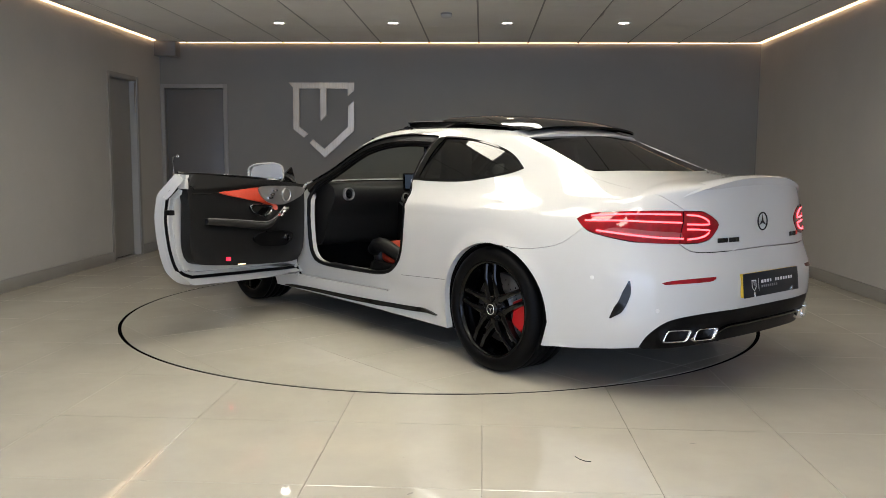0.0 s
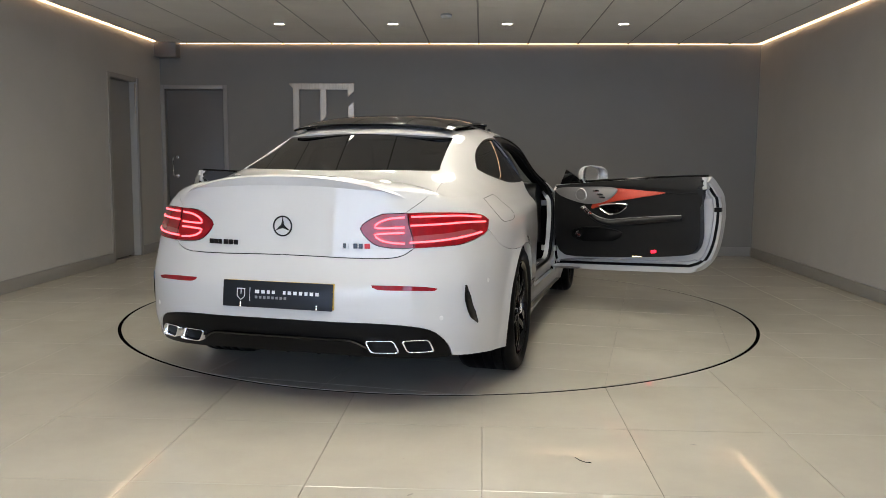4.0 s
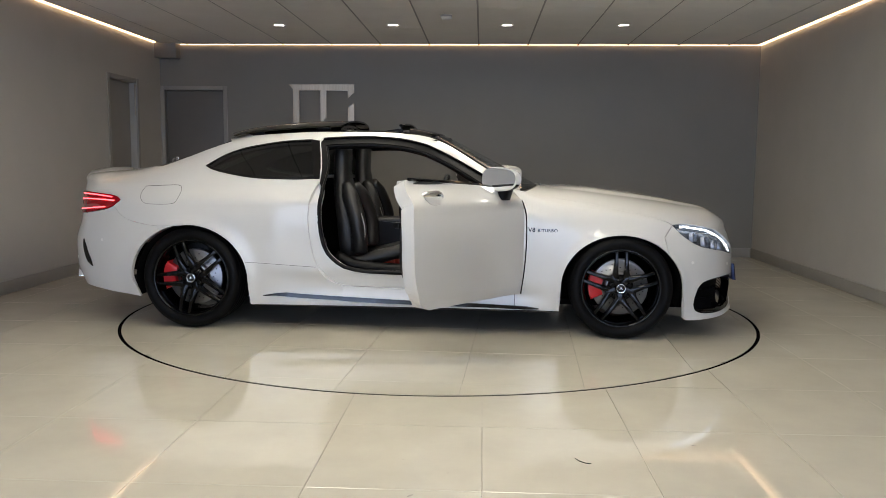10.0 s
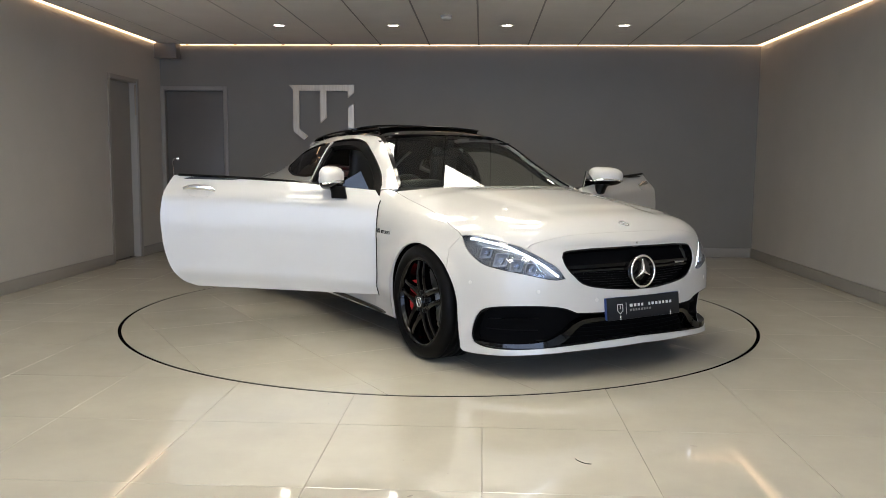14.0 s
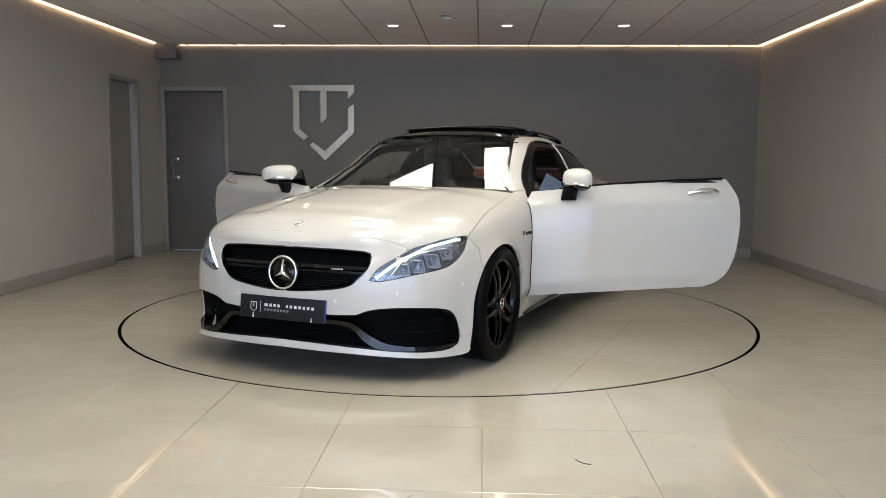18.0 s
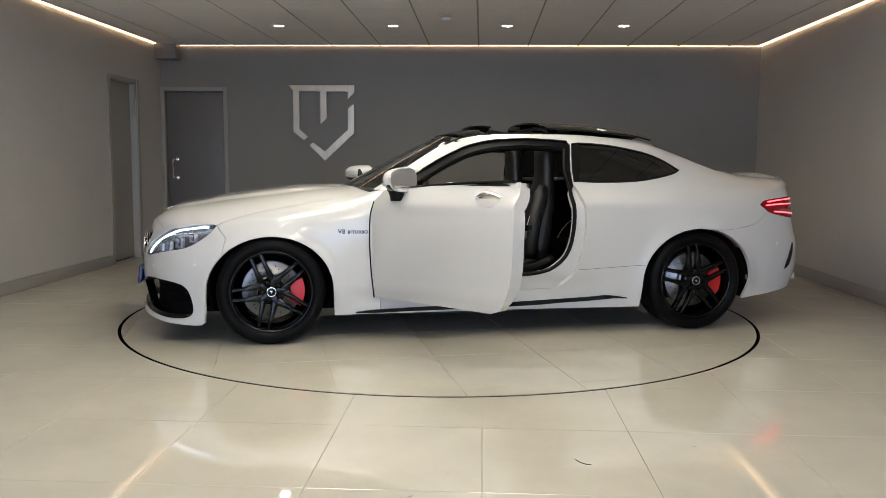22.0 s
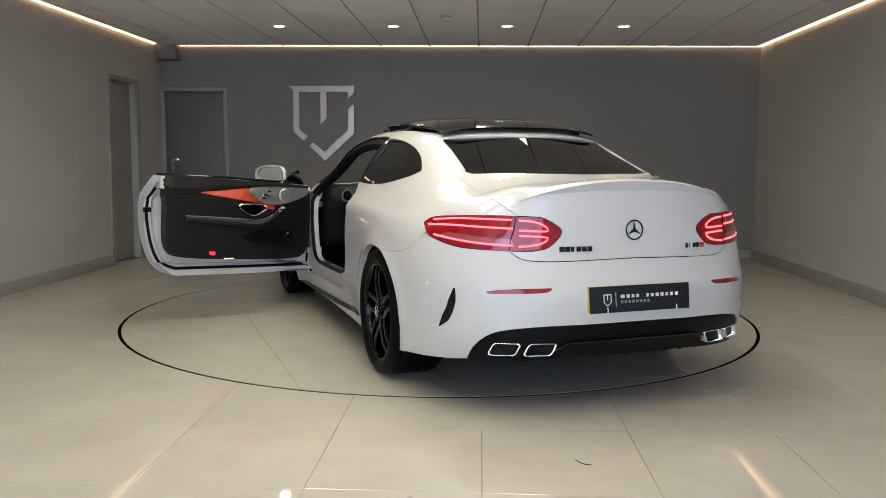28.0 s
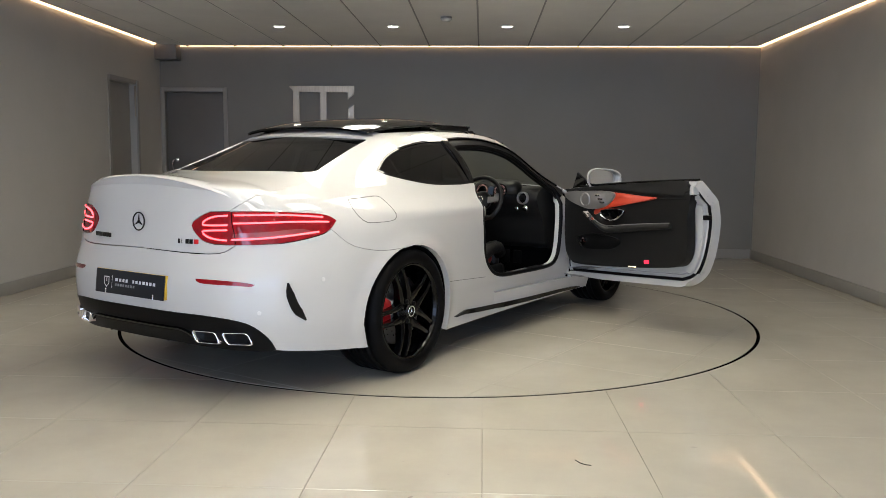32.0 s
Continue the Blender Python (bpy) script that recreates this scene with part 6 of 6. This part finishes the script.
    add_loft(stalk, [((0.47, 0.845, 0.885), 0.05, 0.03), ((0.465, 0.85, 0.92), 0.048, 0.038), ((0.455, 0.86, 0.96), 0.05, 0.05)])
    piece("mirror_foot", stalk, M_SATIN, "black mirror foot")
    shell_bm = bmesh.new()
    rings = [[shell_bm.verts.new(oval(fy, fz, dx, k)) for k in range(32)]
             for dx, fy, fz in ((0.0, 0.45, 0.40), (0.10, 0.66, 0.62), (0.30, 0.86, 0.84), (0.60, 0.96, 0.96), (0.90, 1.0, 1.0), (1.0, 0.985, 0.98))]
    for a, b in zip(rings, rings[1:]):
        for k in range(32):
            j = (k + 1) % 32
            shell_bm.faces.new((a[k], a[j], b[j], b[k]))
    shell_bm.faces.new(rings[0][::-1])
    bmesh.ops.recalc_face_normals(shell_bm, faces=shell_bm.faces)
    lower = shell_bm.copy()
    piece("mirror_cap", shell_bm, M_WHITE, "white door mirror housing")
    bmesh.ops.bisect_plane(lower, geom=list(lower.verts) + list(lower.edges) + list(lower.faces), plane_co=(0, 0, 0.983), plane_no=(0, 0, 1), clear_outer=True)
    for v in lower.verts:
        v.co += (v.co - pose_m.translation) * 0.025
    piece("mirror_base", lower, M_BLACK, "black lower mirror shell")
    bez = add_tube(bmesh.new(), [oval(0.955, 0.93, 1.02, k) for k in range(32)], 0.0065, 6, True)
    piece("mirror_rim", bez, M_WHITE)
    face_bm = bmesh.new()
    face_bm.faces.new([face_bm.verts.new(oval(0.94, 0.92, 0.97, k, lean=0.30 if side < 0 else 0.15)) for k in range(32)])
    piece("mirror_glass", face_bm, M_MIRROR, "silver mirror glass")
    rings_at = ((0.75, 0.985), (0.60, 0.96), (0.30, 0.86), (0.10, 0.66), (0.0, 0.45))
    ind = add_tube(bmesh.new(), [oval(f * 1.03, f * 1.03, dx, 18.2) for dx, f in rings_at[1:]] + [oval(f * 1.03, f * 1.03, dx, 29.8) for dx, f in rings_at[::-1]], 0.006, 6)
    piece("indicator", ind, M_CHROME, "slim indicator strip on the mirror")
    return root


for side in (1, -1):
    build_door(side)

# ---- door openings ----
INNER = [(0.605, 0.90), (0.59, 0.70), (0.58, 0.52), (0.545, 0.43), (0.42, 0.388), (0.0, 0.390), (-0.32, 0.405), (-0.45, 0.46), (-0.525, 0.56), (-0.555, 0.75), (-0.548, 0.96)]
OVER = [(-0.548, 0.96), (-0.53, 1.10), (-0.555, 1.22), (-0.55, 1.243), (-0.44, 1.252), (-0.21, 1.255), (0.0, 1.233), (0.215, 1.163), (0.37, 1.083), (0.50, 1.008), (0.585, 0.945), (0.605, 0.90)]
HOLE = joined(sl(on_side(INNER)), sl(on_side(OVER)))
jamb_low = joined(sl(on_side(DOOR_FRONT[::-1])), ln(on_side(DOOR_LOW[::-1])), sl(on_side(DOOR_REAR[::-1])), ln(on_side([(-0.565, 0.99), (-0.548, 0.96)])), sl(on_side(INNER))[::-1], ln(on_side([(0.605, 0.90), (0.70, 0.94)])))
jamb_top = joined(sl(on_side([(-0.565, 0.99), (-0.563, 1.08), (-0.575, 1.165), (-0.60, 1.26), (-0.585, 1.279)])), sl(on_side(RAIL[::-1])), ln(on_side([(0.655, 0.968), (0.70, 0.94), (0.605, 0.90)])), sl(on_side(OVER))[::-1], ln(on_side([(-0.548, 0.96), (-0.565, 0.99)])))
for flip in (False, True):
    side = -1 if flip else 1
    part("door_jamb", skin_mesh(shrink(jamb_low, -0.006), step=0.035, off=-0.034, thick=0.05, mirror=flip), M_WHITE, car, "white door jamb")
    part("roof_rail_trim", skin_mesh(shrink(jamb_top, -0.004), step=0.035, off=-0.010, thick=0.05, mirror=flip), M_SATIN, car, "black door frame trim")
    rail_line = sl([by_side(0.655, 0.968)] + on_side(RAIL[1:]))
    part("window_trim", skin_mesh(band(rail_line, 0.007), step=0.05, off=0.002, thick=0.02, mirror=flip), M_BLACK, car, "gloss black window surround")
    seal_pts = [skin_point(q[0], q[1], -0.040 if q[1] < 0.95 else -0.03, side)[0] for q in HOLE[::2]]
    part("opening_seal", add_tube(bmesh.new(), seal_pts, 0.014, 8, True), M_SATIN, car, "black rubber opening seal")
    plate_bm = bmesh.new()
    add_box(plate_bm, (-0.28, 0.765, 0.386), (0.36, 0.815, 0.397), 0.004)
    part("sill_plate", move(plate_bm, Matrix(), flip), M_SATIN, car, "black sill tread plate")
    plate_bm = bmesh.new()
    add_box(plate_bm, (-0.08, 0.778, 0.3972), (0.14, 0.805, 0.399), 0.001)
    part("sill_script", move(plate_bm, Matrix(), flip), M_SILVER, car, "bright metal strip on the sill")
    # a black strip laid on the wing stands in for the dark shut-line gap
    gap = sl(on_side([(q[0] + 0.040, q[1]) for q in DOOR_FRONT[:-1]]))
    part("wing_shut_gap", skin_mesh(band(gap, 0.004), step=0.05, off=0.003, thick=0.03, mirror=flip), M_PIT, car, "black strip standing in for the shut-line gap at the wing edge")
    strike = bmesh.new()
    add_tube(strike, [(-0.585, 0.80, 0.765), (-0.565, 0.82, 0.765), (-0.55, 0.80, 0.765)], 0.005, 6)
    part("door_striker", move(strike, Matrix(), flip), M_CHROME, car)

# lining: dark inner side of shell and roof, bulkheads
whole("inner_lining", shrink(frame_side, 0.004), M_LINING, [shrink(QUARTER, -0.004)], step=0.06, off=-0.05, rim=False, label="dark cabin lining")
part("roof_lining", skin_mesh(shrink(roof_rear, -0.01), step=0.08, off=-0.05, rim=False, both=True), M_LINING, car)
bm = bmesh.new()
add_box(bm, (-1.62, -0.72, 0.24), (-1.58, 0.72, 0.95))
add_box(bm, (-2.1, -0.55, 0.93), (-1.55, 0.55, 0.96))
add_box(bm, (0.80, -0.76, 0.20), (0.84, 0.76, 0.90))
add_box(bm, (-1.6, -0.76, 0.20), (0.84, 0.76, 0.27))
part("cabin_floor", bm, M_LINING, car, "black carpeted floor and bulkheads", smooth=False)
part("rear_shelf", box((-1.75, -0.55, 0.955), (-1.3, 0.55, 0.975), 0.01), M_LINING, car)


# ---- seats ----
def seat(y0, name_label):
    at = Matrix.Translation((0, y0, 0))
    base = bmesh.new()
    add_box(base, (-0.44, -0.22, 0.27), (0.12, 0.22, 0.38), 0.03, at, 3)
    root = part("seat", base, M_SATIN, car, name_label)
    cush = bmesh.new()
    add_box(cush, (-0.36, -0.14, 0.34), (-0.06, 0.14, 0.475), 0.03, at @ Matrix.Rotation(radians(-4), 4, "Y"), 3)
    part("seat_cushion", cush, M_RED, root, "red leather seat centre")
    front = bmesh.new()
    add_box(front, (-0.06, -0.145, 0.38), (0.22, 0.145, 0.535), 0.045, at @ Matrix.Rotation(radians(-7), 4, "Y"), 4)
    part("thigh_support", front, M_RED, root, "red leather thigh support")
    nose = bmesh.new()
    add_loft(nose, [((0.17, 0, 0.36), 0.05, 0.17), ((0.195, 0, 0.44), 0.055, 0.165), ((0.19, 0, 0.51), 0.045, 0.15), ((0.17, 0, 0.53), 0.02, 0.13)], 20, 3, at)
    part("seat_front", nose, M_LEATHER, root)
    for d in (-1, 1):
        bol = bmesh.new()
        pts = [(-0.40, d * 0.20, 0.42), (-0.25, d * 0.205, 0.455), (-0.08, d * 0.20, 0.50), (0.06, d * 0.19, 0.535), (0.15, d * 0.18, 0.525), (0.20, d * 0.17, 0.48)]
        add_tube(bol, [at @ Vector(q) for q in smooth_line(pts, 0.05)], 0.048, 12, flat=1.0)
        part("seat_bolster", bol, M_LEATHER, root, "black leather side bolster")
        skirt = bmesh.new()
        pts = [(-0.50, d * 0.245, 0.46), (-0.35, d * 0.25, 0.40), (-0.10, d * 0.25, 0.375), (0.10, d * 0.24, 0.375)]
        add_tube(skirt, [at @ Vector(q) for q in smooth_line(pts, 0.05)], 0.035, 8, flat=1.5)
        part("seat_skirt", skirt, M_SATIN, root)
        wing_b = bmesh.new()
        pts = [(-0.34, d * 0.20, 0.50), (-0.335, d * 0.225, 0.62), (-0.355, d * 0.225, 0.74), (-0.40, d * 0.195, 0.86), (-0.445, d * 0.14, 0.96)]
        add_tube(wing_b, [at @ Vector(q) for q in smooth_line(pts, 0.04)], [0.058] * 3 + [0.058] * (len(smooth_line(pts, 0.04)) - 6) + [0.05, 0.042, 0.035], 12)
        part("back_bolster", wing_b, M_LEATHER, root, "black leather backrest bolster")
        edge = bmesh.new()
        pts = [(-0.30, d * 0.245, 0.55), (-0.29, d * 0.26, 0.66), (-0.315, d * 0.255, 0.76), (-0.37, d * 0.225, 0.87)]
        add_tube(edge, [at @ Vector(q) for q in smooth_line(pts, 0.04)], 0.004, 6)
        part("piping", edge, M_SILVER, root)
    back = bmesh.new()
    add_loft(back, [((-0.42, 0, 0.40), 0.075, 0.20), ((-0.425, 0, 0.55), 0.08, 0.225), ((-0.44, 0, 0.70), 0.078, 0.235), ((-0.465, 0, 0.84), 0.07, 0.21),
                    ((-0.49, 0, 0.95), 0.06, 0.15), ((-0.50, 0, 1.05), 0.055, 0.115), ((-0.495, 0, 1.15), 0.055, 0.115), ((-0.49, 0, 1.22), 0.05, 0.11), ((-0.49, 0, 1.245), 0.025, 0.09)], 24, 3, at)
    part("backrest", back, M_LEATHER, root, "black leather bucket backrest with headrest")
    mid = bmesh.new()
    add_loft(mid, [((-0.358, 0, 0.47), 0.02, 0.12), ((-0.362, 0, 0.60), 0.022, 0.14), ((-0.38, 0, 0.74), 0.02, 0.14), ((-0.41, 0, 0.86), 0.015, 0.11)], 16, 3, at)
    part("back_insert", mid, M_LEATHER, root)
    return root


seat(0.37, "black and red leather bucket seat")
seat(-0.37, "black and red leather bucket seat")
bench = bmesh.new()
add_box(bench, (-1.30, -0.62, 0.30), (-0.85, 0.62, 0.50), 0.06, None, 3)
add_box(bench, (-1.50, -0.62, 0.42), (-1.26, 0.62, 1.0), 0.07, Matrix.Translation((-0.05, 0, 0)) @ Matrix.Rotation(radians(-6), 4, "Y"), 3)
part("rear_bench", bench, M_LEATHER, car, "black leather rear bench")

# ---- dashboard ----
dash_bm = bmesh.new()
prof = [(0.86, 0.90), (0.74, 0.945), (0.60, 0.957), (0.50, 0.945), (0.445, 0.915), (0.43, 0.87), (0.45, 0.81), (0.52, 0.72), (0.56, 0.60), (0.62, 0.50), (0.80, 0.48)]
line = smooth_line(prof, 0.03)
add_prism(dash_bm, [tuple(q) for q in line], 1.44, Matrix(((1, 0, 0, 0), (0, 0, 1, -0.72), (0, 1, 0, 0), (0, 0, 0, 1))))
bmesh.ops.recalc_face_normals(dash_bm, faces=dash_bm.faces)
dash = part("dashboard", dash_bm, M_TRIMTOP, car, "black leather dashboard with round vents")
hood = bmesh.new()
add_loft(hood, [((0.46, -0.37, 0.90), 0.10, 0.20), ((0.47, -0.37, 0.965), 0.095, 0.19), ((0.49, -0.37, 1.0), 0.07, 0.15), ((0.50, -0.37, 1.005), 0.03, 0.10)], 24, 2.6)
part("instrument_hood", hood, M_TRIMTOP, dash)
for y in (-0.445, -0.295):
    m = facing(0.362, y, 0.925, -1, 0, 0.25)
    part("dial", add_lathe(bmesh.new(), [(0.055, -0.01), (0.055, 0.004), (0.05, 0.006), (0.048, 0.001), (0.01, 0.001)], 28, m), M_BLACK, dash, "round instrument dial")
    bm = bmesh.new()
    for k in range(18):
        a = radians(-40 + 260 * k / 17)
        add_box(bm, (-0.0015, 0.036, 0.0012), (0.0015, 0.046, 0.003), 0, m @ Matrix.Rotation(a - math.pi / 2, 4, "Z"))
    part("dial_marks", bm, M_GAUGE, dash, "glowing red dial marks", smooth=False)
part("instrument_display", add_box(bmesh.new(), (-0.022, -0.03, 0.0), (0.022, 0.03, 0.004), 0.002, facing(0.36, -0.37, 0.925, -1, 0, 0.25)), M_SCREEN_UI, dash, "glowing instrument display")
mon = add_box(bmesh.new(), (-0.105, -0.065, -0.018), (0.105, 0.068, 0.0), 0.008, facing(0.425, 0.0, 0.955, -1, 0, 0.1))
part("monitor", mon, M_BLACK, dash, "freestanding black display screen")
part("monitor_screen", add_box(bmesh.new(), (-0.095, -0.05, 0.0003), (0.095, 0.056, 0.0012), 0, facing(0.425, 0.0, 0.955, -1, 0, 0.1)), M_SCREEN_UI, dash, "dim lit display")
part("monitor_globe", add_lathe(bmesh.new(), [(0.022, 0.0013), (0.020, 0.002)], 24, facing(0.425, 0.02, 0.958, -1, 0, 0.1)), lamp_material("display_grey", (0.3, 0.32, 0.36), 0.5), dash)


def vent(x, y, z, r, nx, ny):
    m = facing(x, y, z, nx, ny, 0.1)
    ring = part("vent", add_lathe(bmesh.new(), [(r, -0.02), (r, 0.006), (r - 0.004, 0.010), (r - 0.009, 0.006), (r - 0.010, -0.018)], 32, m, caps=False), M_SILVER, dash, "round chrome air vent")
    bm = bmesh.new()
    add_lathe(bm, [(r - 0.009, -0.016), (r - 0.009, -0.014)], 24, m)
    add_lathe(bm, [(0.010, -0.014), (0.008, 0.004)], 12, m)
    for k in range(4):
        add_box(bm, (-r + 0.01, -0.0012 + r * (-0.54 + 0.36 * k), -0.012), (r - 0.01, 0.0012 + r * (-0.54 + 0.36 * k), 0.0), 0, m)
    part("vent_core", bm, M_SATIN, dash, smooth=False)


for y in (-0.085, 0.0, 0.085):
    vent(0.425, y, 0.838, 0.036, -1, 0)
for y in (-0.605, 0.605):
    vent(0.418, y, 0.875, 0.046, -1, 0.1 if y < 0 else -0.1)
con = bmesh.new()
cprof = [(0.46, 0.80), (0.41, 0.785), (0.36, 0.70), (0.30, 0.645), (0.10, 0.635), (-0.05, 0.64), (-0.08, 0.665), (-0.40, 0.69), (-0.42, 0.64), (-0.42, 0.28), (0.5, 0.28)]
add_prism(con, [tuple(q) for q in straight_line(cprof, 0.05)], 0.26, Matrix(((1, 0, 0, 0), (0, 0, 1, -0.13), (0, 1, 0, 0), (0, 0, 0, 1))), 0.0)
bmesh.ops.recalc_face_normals(con, faces=con.faces)
console = part("centre_console", con, M_SATIN, car, "black centre console with silver edges")
for y in (-0.128, 0.128):
    part("console_edge", add_tube(bmesh.new(), [(q[0], y, q[1]) for q in smooth_line([(0.445, 0.80), (0.40, 0.775), (0.352, 0.705), (0.29, 0.652), (0.10, 0.641), (-0.06, 0.646)], 0.03)], 0.006, 6), M_SILVER, console, "brushed silver edge")
part("controller", add_loft(bmesh.new(), [((0.05, 0, 0.64), 0.045, 0.032), ((0.04, 0, 0.67), 0.04, 0.03), ((0.03, 0, 0.68), 0.03, 0.024)], 20), M_SILVER, console, "silver palm rest controller")
part("button_row", box((0.345, -0.10, 0.735), (0.385, 0.10, 0.752), 0.004, Matrix()), M_SILVER, console)
part("console_lid", box((-0.40, -0.11, 0.66), (-0.09, 0.11, 0.705), 0.018, None, 3), M_LEATHER, console, "black leather armrest lid")

# steering wheel on the right-hand side
tilt = Vector((-0.96, 0, 0.29)).normalized()
sw = facing(0.205, -0.37, 0.862, tilt.x, tilt.y, tilt.z)
steer_bm = bmesh.new()
add_tube(steer_bm, [sw @ Vector((0.172 * math.cos(a), (0.168 if math.sin(a) > -0.8 else 0.150) * math.sin(a), 0)) for a in np.linspace(0, 2 * math.pi, 48, endpoint=False)], 0.0165, 10, True)
steer = part("steering_wheel", steer_bm, M_LEATHER, car, "black leather flat-bottomed steering wheel")
hubm = bmesh.new()
add_lathe(hubm, [(0.07, -0.05), (0.072, -0.02), (0.062, 0.0), (0.03, 0.008)], 28, sw)
part("airbag_cover", hubm, M_LEATHER, steer)
part("wheel_badge", star_bm(0.024, 0.002, 0.003, sw @ Matrix.Translation((0, 0, 0.009))), M_CHROME, steer, "chrome star badge", angle=20)
for d in (-1, 1):
    part("spoke", add_prism(bmesh.new(), [(d * 0.05, 0.025), (d * 0.158, 0.03), (d * 0.158, -0.002), (d * 0.06, -0.022)][::d], 0.012, sw @ Matrix.Translation((0, 0, -0.012)), 0.003), M_SILVER, steer, "silver wheel spoke")
    part("lower_spoke", add_prism(bmesh.new(), [(d * 0.018, -0.045), (d * 0.045, -0.045), (d * 0.075, -0.145), (d * 0.055, -0.15)][::d], 0.01, sw @ Matrix.Translation((0, 0, -0.012)), 0.003), M_SILVER, steer, "silver lower spoke")
    part("paddle", add_prism(bmesh.new(), [(d * 0.09, 0.05), (d * 0.15, 0.07), (d * 0.155, 0.0), (d * 0.10, -0.01)][::d], 0.006, sw @ Matrix.Translation((0, 0, -0.035)), 0.001), M_SILVER, steer)
part("column", add_lathe(bmesh.new(), [(0.05, -0.2), (0.06, -0.04)], 20, sw), M_SATIN, steer)
part("start_button", add_lathe(bmesh.new(), [(0.017, 0.0), (0.015, 0.008)], 16, facing(0.448, -0.545, 0.795, -1, 0, 0)), M_CHROME, dash)
part("light_switch", add_lathe(bmesh.new(), [(0.022, 0.0), (0.02, 0.016)], 20, facing(0.44, -0.625, 0.80, -1, 0, 0)), M_CHROME, dash)
for y in (-0.46, -0.36):
    part("pedal", box((0.62, y - 0.035, 0.36), (0.63, y + 0.035, 0.46), 0.003, None), M_SATIN, car, "dark metal pedal")
mir = bmesh.new()
add_box(mir, (0.155, -0.115, 1.165), (0.185, 0.115, 1.235), 0.018, None, 3)
part("rear_view_mirror", mir, M_BLACK, car, "black inside mirror")
part("mirror_stem", box((0.17, -0.03, 1.23), (0.25, 0.03, 1.30), 0.01), M_SATIN, car)
for y in (-0.37, 0.37):
    part("sun_visor", box((0.06, y - 0.19, 1.262), (0.20, y + 0.19, 1.275), 0.005, None), M_LINING, car)

# ---- steel shield emblem on the back wall ----
emb = tagged(new("wall_emblem"), "brushed steel shield emblem standing off the back wall", "emblem")
emb.matrix_basis = RM
on_wall = Matrix(((1, 0, 0, 0), (0, 0, -1, BACK - 0.022), (0, 1, 0, 0), (0, 0, 0, 1)))
UPPER = [(-2.04, 2.033), (-1.247, 2.036), (-1.247, 1.940), (-1.322, 1.879), (-1.322, 1.963), (-1.582, 1.963), (-1.582, 1.642), (-1.655, 1.577), (-1.655, 1.963), (-1.914, 1.963),
         (-1.914, 1.505), (-1.812, 1.420), (-1.863, 1.377), (-1.988, 1.478), (-1.988, 1.975)]
LOWER = [(-1.792, 1.310), (-1.748, 1.352), (-1.610, 1.240), (-1.320, 1.505), (-1.320, 1.757), (-1.247, 1.812), (-1.247, 1.464), (-1.603, 1.133)]
for outline in (UPPER, LOWER):
    bm = bmesh.new()
    add_prism(bm, outline, 0.03, on_wall)
    bmesh.ops.recalc_face_normals(bm, faces=bm.faces)
    part("emblem_bar", bm, M_STEEL, emb, smooth=False)
bm = bmesh.new()
for u, z in ((-1.95, 1.99), (-1.29, 1.99), (-1.62, 1.7), (-1.9, 1.45), (-1.30, 1.6), (-1.60, 1.2)):
    add_lathe(bm, [(0.008, 0), (0.008, 0.03)], 10, Matrix(((1, 0, 0, u), (0, 0, -1, BACK + 0.001), (0, 1, 0, z), (0, 0, 0, 1))))
part("standoffs", bm, M_STEEL, emb)

# small litter and scuffs on the floor
hair = bmesh.new()
add_tube(hair, [(0.525, -3.095, 0.003), (0.537, -3.125, 0.003), (0.556, -3.145, 0.003), (0.577, -3.15, 0.003)], 0.0017, 5)
tagged(bm_object("floor_thread", hair, M_RUBBER), "short dark thread lying on the floor tiles", "thread")
M_SCUFF = material("scuff_mark", (0.22, 0.20, 0.17), 0.5, vary=0.3, scale=40)
scuffs = bmesh.new()
rs_ = random.Random(4)
for k in range(26):
    x, y = rs_.uniform(-3.0, 3.0), rs_.uniform(-3.6, -1.6)
    if math.hypot(x, y) < RING + 0.1:
        continue
    a, r = rs_.uniform(0, 3.1), rs_.uniform(0.004, 0.016)
    add_prism(scuffs, [(r * q * math.cos(w), 0.35 * r * q * math.sin(w)) for w, q in ((i * 0.7, rs_.uniform(0.7, 1.2)) for i in range(9))], 0.0003, Matrix.Translation((x, y, 0.0003)) @ Matrix.Rotation(a, 4, "Z"))
tagged(bm_object("floor_scuffs", scuffs, M_SCUFF, smooth=False), "small dark scuffs and specks on the floor", "scuffs", kind="stuff")



# ---- floor tiles last ----
lay_tiles(floor, RING + 0.008, True, (LEFT - 0.01, FRONT), (RIGHT + 0.01, BACK + 0.05))
lay_tiles(turntable, RING - 0.015, False, (-RING, -RING), (RING, RING))



def motions():
    rows_car, rows_table = [], []
    for k in range(65):
        t = k * 0.5
        turn = Matrix.Rotation(START + SPEED * t, 4, "Z")
        rows_table.append((t, turn))
        rows_car.append((t, turn @ Matrix.Translation(-AXIS)))
    walk(turntable, rows_table)
    walk(car, rows_car)


motions()
